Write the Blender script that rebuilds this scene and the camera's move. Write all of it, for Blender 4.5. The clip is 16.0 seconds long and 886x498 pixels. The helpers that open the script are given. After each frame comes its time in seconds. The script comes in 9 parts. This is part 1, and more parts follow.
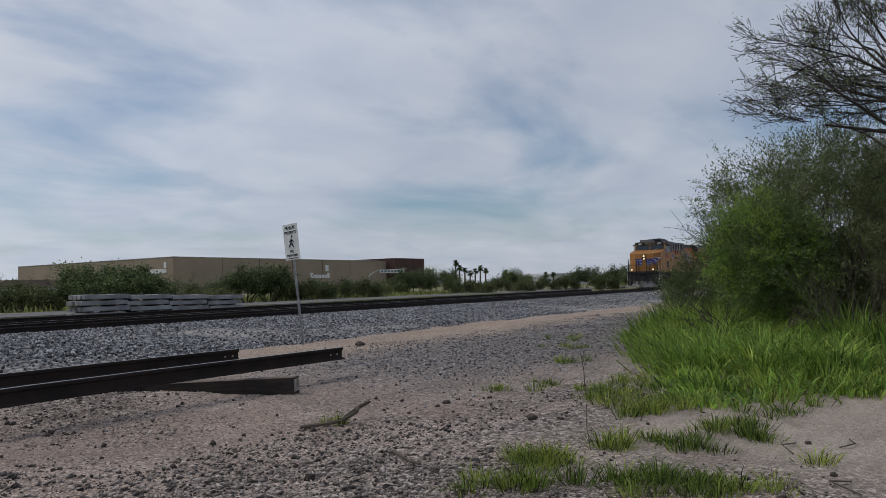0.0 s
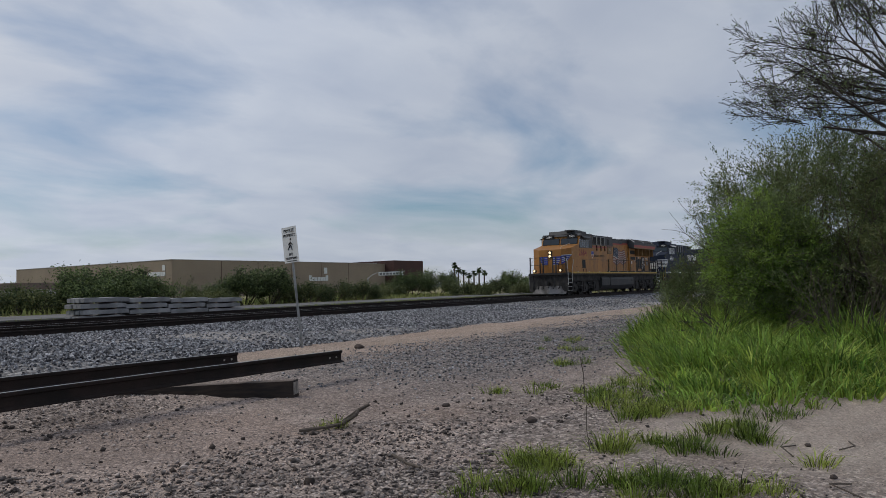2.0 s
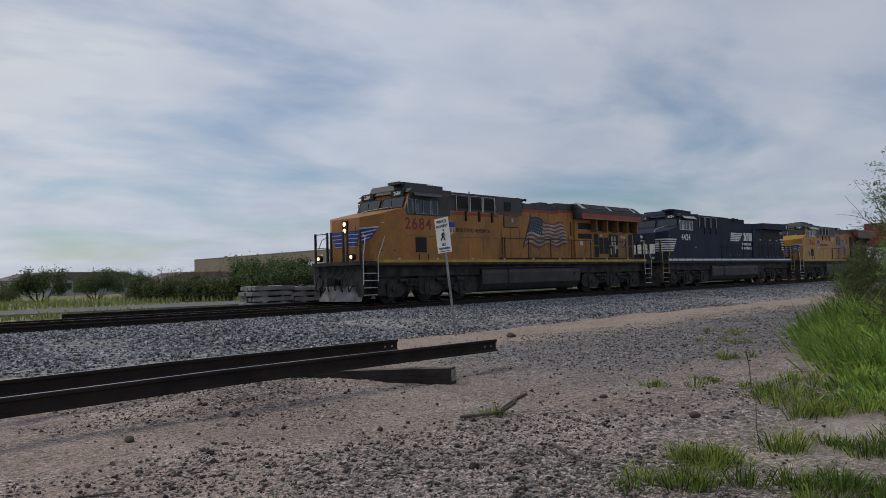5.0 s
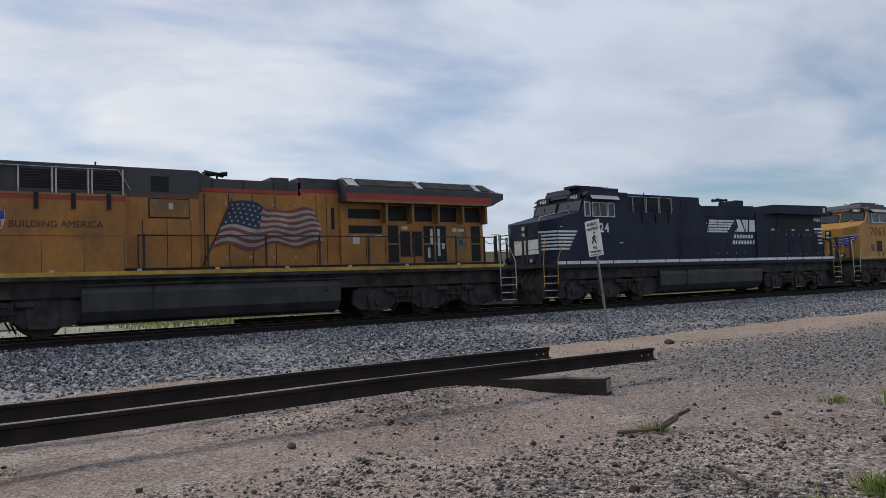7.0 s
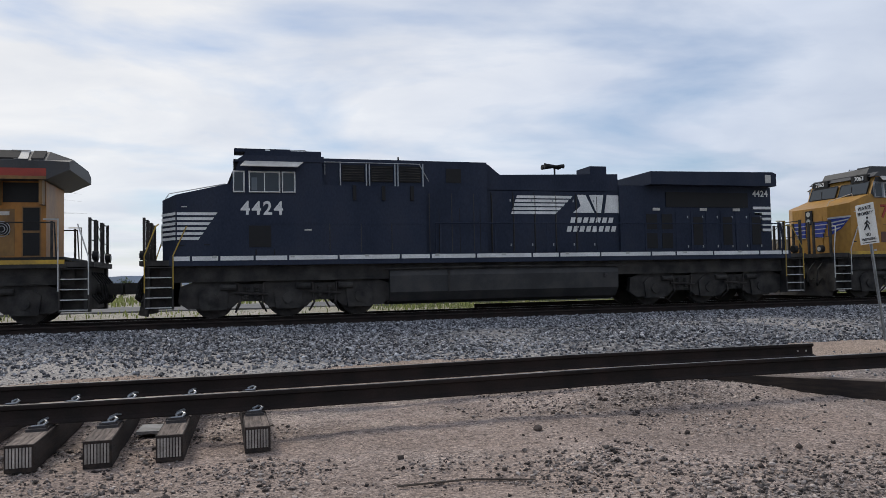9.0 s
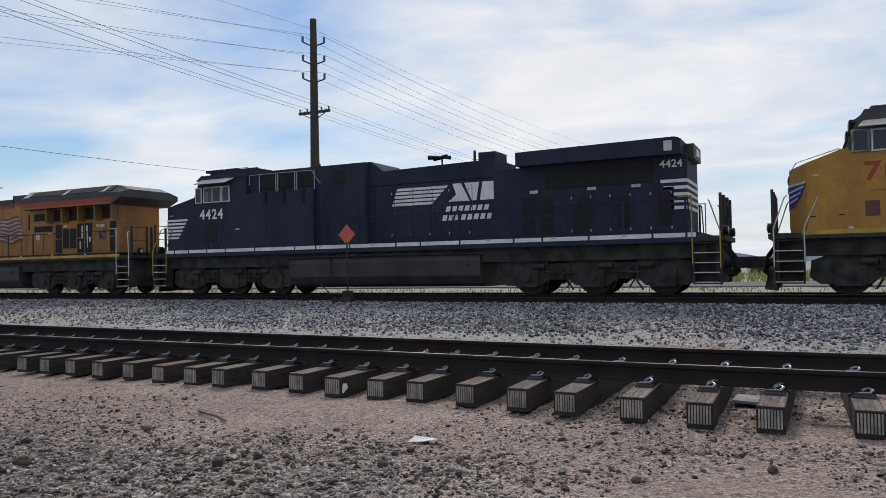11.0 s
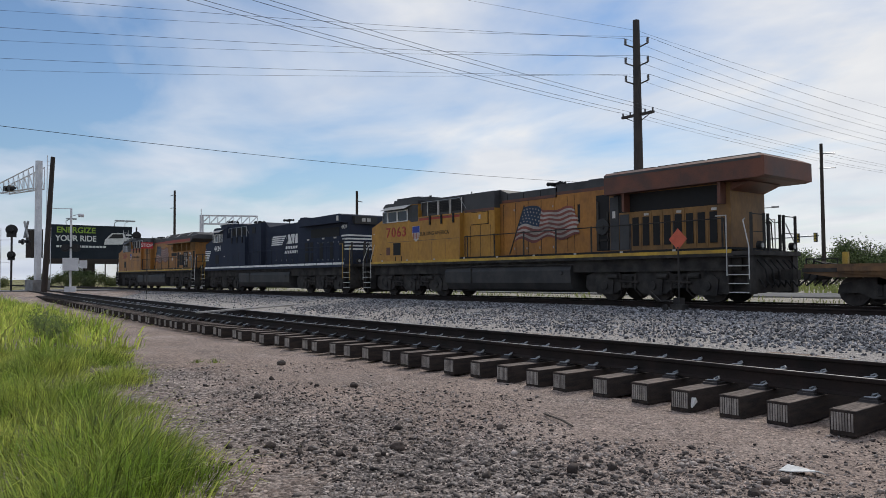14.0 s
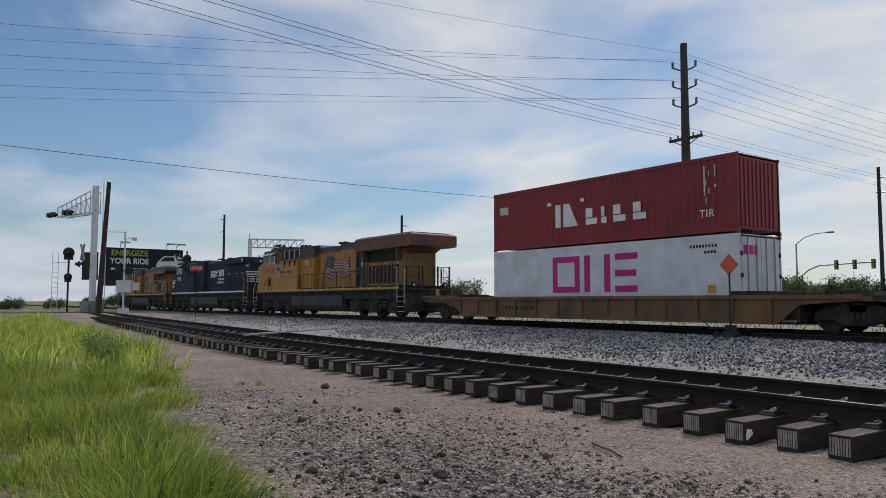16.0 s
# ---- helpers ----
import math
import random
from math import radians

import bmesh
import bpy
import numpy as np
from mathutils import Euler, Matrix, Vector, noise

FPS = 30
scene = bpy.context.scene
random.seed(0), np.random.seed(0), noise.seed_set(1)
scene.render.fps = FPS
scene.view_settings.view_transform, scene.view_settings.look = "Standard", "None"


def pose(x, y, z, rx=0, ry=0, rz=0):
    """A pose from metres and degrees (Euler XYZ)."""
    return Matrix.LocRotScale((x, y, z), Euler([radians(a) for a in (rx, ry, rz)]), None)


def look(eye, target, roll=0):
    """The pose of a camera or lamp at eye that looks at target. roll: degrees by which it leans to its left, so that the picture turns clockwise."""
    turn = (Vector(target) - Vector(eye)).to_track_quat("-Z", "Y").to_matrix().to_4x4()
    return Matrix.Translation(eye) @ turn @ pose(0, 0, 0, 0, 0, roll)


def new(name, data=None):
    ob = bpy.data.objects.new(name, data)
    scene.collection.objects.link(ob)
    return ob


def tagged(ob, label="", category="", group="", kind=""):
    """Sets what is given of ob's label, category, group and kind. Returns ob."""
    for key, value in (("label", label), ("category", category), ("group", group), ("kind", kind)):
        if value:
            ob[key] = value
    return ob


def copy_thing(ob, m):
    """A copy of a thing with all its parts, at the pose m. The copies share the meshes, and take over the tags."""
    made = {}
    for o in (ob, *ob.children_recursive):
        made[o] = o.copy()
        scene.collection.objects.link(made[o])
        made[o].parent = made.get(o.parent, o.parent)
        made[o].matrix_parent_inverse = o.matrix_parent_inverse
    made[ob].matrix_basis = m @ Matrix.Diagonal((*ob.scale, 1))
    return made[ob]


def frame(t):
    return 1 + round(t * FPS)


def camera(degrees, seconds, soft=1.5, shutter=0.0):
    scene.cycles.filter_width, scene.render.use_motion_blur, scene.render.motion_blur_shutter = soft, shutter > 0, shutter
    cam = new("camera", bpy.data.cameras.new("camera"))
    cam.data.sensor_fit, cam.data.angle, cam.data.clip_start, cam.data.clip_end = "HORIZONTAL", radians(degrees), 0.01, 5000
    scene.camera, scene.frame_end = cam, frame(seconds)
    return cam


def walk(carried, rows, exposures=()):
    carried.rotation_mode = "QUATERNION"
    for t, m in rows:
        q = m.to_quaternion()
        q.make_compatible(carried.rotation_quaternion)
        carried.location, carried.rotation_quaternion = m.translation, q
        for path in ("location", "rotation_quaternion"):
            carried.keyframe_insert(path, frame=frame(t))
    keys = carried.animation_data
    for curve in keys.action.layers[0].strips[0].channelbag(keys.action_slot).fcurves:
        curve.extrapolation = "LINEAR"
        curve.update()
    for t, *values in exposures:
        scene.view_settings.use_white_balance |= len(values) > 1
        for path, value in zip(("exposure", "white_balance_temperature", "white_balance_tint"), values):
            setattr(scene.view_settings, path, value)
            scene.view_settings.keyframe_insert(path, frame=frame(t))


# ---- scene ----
cam = camera(62.0, 16.0, soft=0.55)
walk(cam, [
    (0.0, pose(0.311, -0.088, 1.437, 92.752, 1.417, -56.614)),
    (0.5, pose(0.292, -0.109, 1.449, 92.641, 1.848, -56.472)),
    (1.0, pose(0.293, -0.096, 1.451, 92.822, 1.824, -56.472)),
    (1.5, pose(0.296, -0.098, 1.449, 92.963, 1.743, -56.458)),
    (2.0, pose(0.308, -0.083, 1.445, 92.924, 1.534, -56.711)),
    (2.5, pose(0.285, -0.086, 1.443, 92.853, 1.308, -56.955)),
    (3.0, pose(0.236, -0.080, 1.442, 92.644, 1.038, -57.001)),
    (3.5, pose(0.202, -0.086, 1.454, 92.450, 1.058, -55.673)),
    (4.0, pose(0.154, -0.088, 1.467, 92.372, 0.932, -51.729)),
    (4.5, pose(0.151, -0.091, 1.472, 92.223, 1.008, -49.001)),
    (5.0, pose(0.151, -0.077, 1.481, 92.308, 1.529, -45.321)),
    (5.2, pose(0.136, -0.065, 1.483, 92.456, 1.316, -43.228)),
    (7.3, pose(0.259, 0.053, 1.580, 92.803, 2.112, -33.052)),
    (7.5, pose(0.258, 0.061, 1.586, 92.793, 1.956, -32.667)),
    (8.0, pose(0.265, 0.077, 1.559, 92.953, 1.886, -31.217)),
    (8.2, pose(0.253, 0.076, 1.564, 93.059, 1.767, -29.014)),
    (10.3, pose(-0.046, 0.093, 1.504, 91.539, 1.158, 12.262)),
    (10.5, pose(-0.049, 0.087, 1.501, 91.425, 1.237, 16.548)),
    (11.0, pose(-0.095, 0.071, 1.483, 91.421, 1.010, 26.433)),
    (11.5, pose(-0.144, 0.060, 1.477, 91.362, 0.837, 33.130)),
    (12.0, pose(-0.182, 0.036, 1.481, 91.384, 0.817, 39.985)),
    (12.5, pose(-0.238, -0.007, 1.487, 91.548, 0.649, 44.960)),
    (13.0, pose(-0.306, -0.001, 1.483, 91.631, 0.458, 48.034)),
    (13.5, pose(-0.357, 0.032, 1.488, 91.810, 0.539, 49.496)),
    (14.0, pose(-0.416, 0.061, 1.483, 92.158, 0.391, 50.894)),
    (14.5, pose(-0.476, 0.085, 1.477, 92.490, 0.206, 51.863)),
    (15.0, pose(-0.522, 0.071, 1.472, 92.929, -0.201, 52.853)),
    (15.5, pose(-0.526, 0.077, 1.465, 93.292, -0.356, 53.542)),
    (16.0, pose(-0.490, 0.113, 1.478, 94.069, -0.065, 54.317)),
], exposures=[(0.0, -0.15), (3.5, -0.15), (5.2, -0.17), (7.3, 0.15), (8.2, 0.2), (10.3, 0.2), (12.5, 0.16), (14.5, 0.08), (16.0, -0.08)])

# ---------------------------------------------------------------- light
SUN_AZ, SUN_EL = 28.0, 48.0      # degrees left of the direction across the track, degrees up
world = bpy.data.worlds.new("sky")
scene.world = world
world.use_nodes = True
wn, wl = world.node_tree.nodes, world.node_tree.links
wn.clear()


def wnode(kind, **inputs):
    n = wn.new(kind)
    for k, v in inputs.items():
        n.inputs[k].default_value = v
    return n


w_sky = wn.new("ShaderNodeTexSky")
w_sky.sky_type, w_sky.sun_disc = "NISHITA", False
w_sky.sun_elevation, w_sky.sun_rotation = radians(SUN_EL), radians(-SUN_AZ)
w_sky.air_density, w_sky.dust_density, w_sky.ozone_density = 1.15, 0.4, 6.0
w_co = wn.new("ShaderNodeTexCoord")
# clouds: the direction laid out on a flat layer overhead, so that they thin towards the horizon
w_sep = wn.new("ShaderNodeSeparateXYZ")
wl.new(w_co.outputs["Generated"], w_sep.inputs[0])
w_zz = wn.new("ShaderNodeMath"); w_zz.operation = "ADD"; w_zz.inputs[1].default_value = 0.16
w_max = wn.new("ShaderNodeMath"); w_max.operation = "MAXIMUM"; w_max.inputs[1].default_value = 0.0
wl.new(w_sep.outputs["Z"], w_max.inputs[0]); wl.new(w_max.outputs[0], w_zz.inputs[0])
w_div = wn.new("ShaderNodeVectorMath"); w_div.operation = "DIVIDE"
w_comb = wn.new("ShaderNodeCombineXYZ")
for i in range(3):
    wl.new(w_zz.outputs[0], w_comb.inputs[i])
wl.new(w_co.outputs["Generated"], w_div.inputs[0]); wl.new(w_comb.outputs[0], w_div.inputs[1])
w_map = wn.new("ShaderNodeMapping")
w_map.inputs["Scale"].default_value = (0.8, 1.0, 0.0)
w_map.inputs["Rotation"].default_value = (0, 0, radians(24))
w_map.inputs["Location"].default_value = (0.55, 0.2, 0)
wl.new(w_div.outputs[0], w_map.inputs[0])
w_n1 = wnode("ShaderNodeTexNoise", Scale=1.15, Detail=7.0, Roughness=0.52, Distortion=0.35)
w_n2 = wnode("ShaderNodeTexNoise", Scale=2.6, Detail=5.0, Roughness=0.5, Distortion=0.4)
for n in (w_n1, w_n2):
    wl.new(w_map.outputs[0], n.inputs["Vector"])
w_r1 = wn.new("ShaderNodeValToRGB")
w_r1.color_ramp.elements[0].position, w_r1.color_ramp.elements[1].position = 0.24, 0.50
w_thin = wn.new("ShaderNodeMath"); w_thin.operation = "ADD"
wl.new(w_n1.outputs["Fac"], w_thin.inputs[0]); wl.new(w_thin.outputs[0], w_r1.inputs[0])
w_r2 = wn.new("ShaderNodeValToRGB")
w_r2.color_ramp.elements[0].position, w_r2.color_ramp.elements[1].position = 0.25, 0.75
w_r2.color_ramp.elements[0].color = (0.70, 0.76, 0.895, 1)
w_r2.color_ramp.elements[1].color = (0.93, 0.965, 1.045, 1)
wl.new(w_n2.outputs["Fac"], w_r2.inputs[0])
# brighter cloud round the veiled sun
w_sun = wn.new("ShaderNodeVectorMath"); w_sun.operation = "DOT_PRODUCT"
w_nrm = wn.new("ShaderNodeVectorMath"); w_nrm.operation = "NORMALIZE"
wl.new(w_co.outputs["Generated"], w_nrm.inputs[0]); wl.new(w_nrm.outputs[0], w_sun.inputs[0])
w_sun.inputs[1].default_value = (-math.sin(radians(SUN_AZ)) * math.cos(radians(SUN_EL)), math.cos(radians(SUN_AZ)) * math.cos(radians(SUN_EL)), math.sin(radians(SUN_EL)))
w_gl = wn.new("ShaderNodeMapRange")
w_gl.inputs["From Min"].default_value, w_gl.inputs["From Max"].default_value = 0.2, 1.0
w_gl.inputs["To Min"].default_value, w_gl.inputs["To Max"].default_value = 0.80, 1.2
wl.new(w_sun.outputs["Value"], w_gl.inputs["Value"])
w_cl = wn.new("ShaderNodeVectorMath"); w_cl.operation = "SCALE"
wl.new(w_r2.outputs[0], w_cl.inputs[0]); wl.new(w_gl.outputs[0], w_cl.inputs["Scale"])
w_wm = wn.new("ShaderNodeMapRange")
w_wm.inputs["From Min"].default_value, w_wm.inputs["From Max"].default_value = 0.45, 0.95
wl.new(w_sun.outputs["Value"], w_wm.inputs["Value"])
w_tint = wn.new("ShaderNodeMix"); w_tint.data_type = "RGBA"
w_tint.inputs["A"].default_value, w_tint.inputs["B"].default_value = (0.968, 1.0, 1.042, 1), (1.09, 1.0, 0.85, 1)
wl.new(w_wm.outputs[0], w_tint.inputs["Factor"])
w_tm = wn.new("ShaderNodeVectorMath"); w_tm.operation = "MULTIPLY"
wl.new(w_cl.outputs[0], w_tm.inputs[0]); wl.new(w_tint.outputs["Result"], w_tm.inputs[1])
w_cl2 = wn.new("ShaderNodeVectorMath"); w_cl2.operation = "SCALE"; w_cl2.inputs["Scale"].default_value = 9.4
wl.new(w_tm.outputs[0], w_cl2.inputs[0])
w_amt = wn.new("ShaderNodeMath"); w_amt.operation = "MULTIPLY"; w_amt.inputs[1].default_value = 0.92
w_clear = wn.new("ShaderNodeMapRange")      # the cloud breaks into wisps towards the far left of the track
w_clear.inputs["From Min"].default_value, w_clear.inputs["From Max"].default_value = -0.45, -0.97
w_clear.inputs["To Min"].default_value, w_clear.inputs["To Max"].default_value = -0.035, -0.26
w_sep2 = wn.new("ShaderNodeSeparateXYZ")
wl.new(w_nrm.outputs[0], w_sep2.inputs[0]); wl.new(w_sep2.outputs["X"], w_clear.inputs["Value"])
w_high = wn.new("ShaderNodeMapRange")       # haze keeps the horizon pale
w_high.inputs["From Min"].default_value, w_high.inputs["From Max"].default_value = 0.02, 0.16
wl.new(w_sep2.outputs["Z"], w_high.inputs["Value"])
w_gap = wn.new("ShaderNodeMath"); w_gap.operation = "MULTIPLY"
wl.new(w_high.outputs[0], w_gap.inputs[0]); wl.new(w_clear.outputs[0], w_gap.inputs[1])
wl.new(w_gap.outputs[0], w_thin.inputs[1])
wl.new(w_r1.outputs[0], w_amt.inputs[0])
w_mix = wn.new("ShaderNodeMix"); w_mix.data_type = "RGBA"
wl.new(w_amt.outputs[0], w_mix.inputs["Factor"]); wl.new(w_sky.outputs[0], w_mix.inputs["A"]); wl.new(w_cl2.outputs[0], w_mix.inputs["B"])
w_bg = wnode("ShaderNodeBackground", Strength=0.085)
w_out = wn.new("ShaderNodeOutputWorld")
wl.new(w_mix.outputs["Result"], w_bg.inputs["Color"]); wl.new(w_bg.outputs[0], w_out.inputs[0])

sun_data = bpy.data.lights.new("sun", "SUN")
sun_data.energy, sun_data.angle, sun_data.color = 1.3, radians(16), (1.0, 0.95, 0.87)
sun = new("sun", sun_data)
sun.matrix_world = look((0, 0, 60), (60 * math.sin(radians(SUN_AZ)), -60 * math.cos(radians(SUN_AZ)), 60 - 60 * math.tan(radians(SUN_EL))))

# ---------------------------------------------------------------- materials
MATS = {}


def material(name, colour, colour2=None, rough=0.7, metal=0.0, scale=6.0, fine=60.0, bump=0.15, coords="Object", spread=(0.35, 0.65), vary=0.0, spec=0.4, stain=None, stain_scale=1.2, stain_amt=0.5, translucent=0.0, streak=None):
    """A surface with two scales of variation: broad patches between two colours, fine grain in colour and relief."""
    if name in MATS:
        return MATS[name]
    m = bpy.data.materials.new(name)
    m.use_nodes = True
    nt = m.node_tree
    n, l = nt.nodes, nt.links
    bsdf = n["Principled BSDF"]
    tc = n.new("ShaderNodeTexCoord")
    mp = n.new("ShaderNodeMapping")
    l.new(tc.outputs[coords], mp.inputs[0])
    if streak:
        mp.inputs["Scale"].default_value = streak
    if coords == "Object" and vary:
        oi = n.new("ShaderNodeObjectInfo")
        sc = n.new("ShaderNodeVectorMath"); sc.operation = "SCALE"; sc.inputs["Scale"].default_value = 37.0
        cx = n.new("ShaderNodeCombineXYZ")
        l.new(oi.outputs["Random"], cx.inputs[0]); l.new(oi.outputs["Random"], cx.inputs[1])
        l.new(cx.outputs[0], sc.inputs[0]); l.new(sc.outputs[0], mp.inputs["Location"])
    big = n.new("ShaderNodeTexNoise"); big.inputs["Scale"].default_value = scale; big.inputs["Detail"].default_value = 6
    sml = n.new("ShaderNodeTexNoise"); sml.inputs["Scale"].default_value = fine; sml.inputs["Detail"].default_value = 4
    l.new(mp.outputs[0], big.inputs["Vector"]); l.new(mp.outputs[0], sml.inputs["Vector"])
    ramp = n.new("ShaderNodeValToRGB")
    c2 = colour2 or tuple(c * 0.75 for c in colour)
    ramp.color_ramp.elements[0].position, ramp.color_ramp.elements[1].position = spread
    ramp.color_ramp.elements[0].color, ramp.color_ramp.elements[1].color = (*c2, 1), (*colour, 1)
    l.new(big.outputs["Fac"], ramp.inputs[0])
    out = ramp.outputs[0]
    g = n.new("ShaderNodeMix"); g.data_type = "RGBA"; g.blend_type = "MULTIPLY"; g.inputs["Factor"].default_value = 0.6
    gr = n.new("ShaderNodeValToRGB")
    gr.color_ramp.elements[0].position, gr.color_ramp.elements[1].position = 0.3, 0.7
    gr.color_ramp.elements[0].color, gr.color_ramp.elements[1].color = (0.72, 0.72, 0.72, 1), (1.12, 1.12, 1.12, 1)
    l.new(sml.outputs["Fac"], gr.inputs[0]); l.new(out, g.inputs["A"]); l.new(gr.outputs[0], g.inputs["B"])
    out = g.outputs["Result"]
    if stain:
        st = n.new("ShaderNodeTexNoise"); st.inputs["Scale"].default_value = stain_scale; st.inputs["Detail"].default_value = 9; st.inputs["Roughness"].default_value = 0.65
        l.new(mp.outputs[0], st.inputs["Vector"])
        sr = n.new("ShaderNodeValToRGB")
        sr.color_ramp.elements[0].position, sr.color_ramp.elements[1].position = 0.48, 0.68
        sr.color_ramp.elements[0].color, sr.color_ramp.elements[1].color = (0, 0, 0, 1), (stain_amt, stain_amt, stain_amt, 1)
        l.new(st.outputs["Fac"], sr.inputs[0])
        sm = n.new("ShaderNodeMix"); sm.data_type = "RGBA"
        l.new(sr.outputs[0], sm.inputs["Factor"]); l.new(out, sm.inputs["A"]); sm.inputs["B"].default_value = (*stain, 1)
        out = sm.outputs["Result"]
    if vary:
        oi2 = n.new("ShaderNodeObjectInfo")
        geo = n.new("ShaderNodeNewGeometry")
        half = n.new("ShaderNodeMath"); half.operation = "MULTIPLY"; half.inputs[1].default_value = 0.6
        l.new(oi2.outputs["Random"], half.inputs[0])
        ad = n.new("ShaderNodeMath"); ad.operation = "MULTIPLY_ADD"; ad.inputs[1].default_value = 1.4
        l.new(geo.outputs["Random Per Island"], ad.inputs[0]); l.new(half.outputs[0], ad.inputs[2])
        mr = n.new("ShaderNodeMapRange"); mr.inputs["From Max"].default_value = 2.0
        mr.inputs["To Min"].default_value, mr.inputs["To Max"].default_value = 1 - vary, 1 + vary
        l.new(ad.outputs[0], mr.inputs["Value"])
        hs = n.new("ShaderNodeVectorMath"); hs.operation = "SCALE"
        l.new(out, hs.inputs[0]); l.new(mr.outputs[0], hs.inputs["Scale"])
        out = hs.outputs[0]
    l.new(out, bsdf.inputs["Base Color"])
    rr = n.new("ShaderNodeMapRange")
    rr.inputs["To Min"].default_value, rr.inputs["To Max"].default_value = max(0.05, rough - 0.12), min(1, rough + 0.12)
    l.new(big.outputs["Fac"], rr.inputs["Value"]); l.new(rr.outputs[0], bsdf.inputs["Roughness"])
    bsdf.inputs["Metallic"].default_value = metal
    bsdf.inputs["Specular IOR Level"].default_value = spec
    if bump:
        bp = n.new("ShaderNodeBump"); bp.inputs["Strength"].default_value = bump; bp.inputs["Distance"].default_value = 0.02
        l.new(sml.outputs["Fac"], bp.inputs["Height"]); l.new(bp.outputs[0], bsdf.inputs["Normal"])
    if translucent:
        tr = n.new("ShaderNodeBsdfTranslucent"); l.new(out, tr.inputs["Color"])
        mx = n.new("ShaderNodeMixShader"); mx.inputs[0].default_value = translucent
        l.new(bsdf.outputs[0], mx.inputs[1]); l.new(tr.outputs[0], mx.inputs[2])
        l.new(mx.outputs[0], n["Material Output"].inputs["Surface"])
    MATS[name] = m
    return m


def glow(name, colour, strength):
    m = bpy.data.materials.new(name)
    m.use_nodes = True
    b = m.node_tree.nodes["Principled BSDF"]
    b.inputs["Base Color"].default_value = (*colour, 1)
    b.inputs["Emission Color"].default_value, b.inputs["Emission Strength"].default_value = (*colour, 1), strength
    return m


def glass(name, tint=(0.03, 0.04, 0.05)):
    m = bpy.data.materials.new(name)
    m.use_nodes = True
    b = m.node_tree.nodes["Principled BSDF"]
    b.inputs["Base Color"].default_value = (*tint, 1)
    b.inputs["Roughness"].default_value, b.inputs["Specular IOR Level"].default_value = 0.14, 0.35
    return m


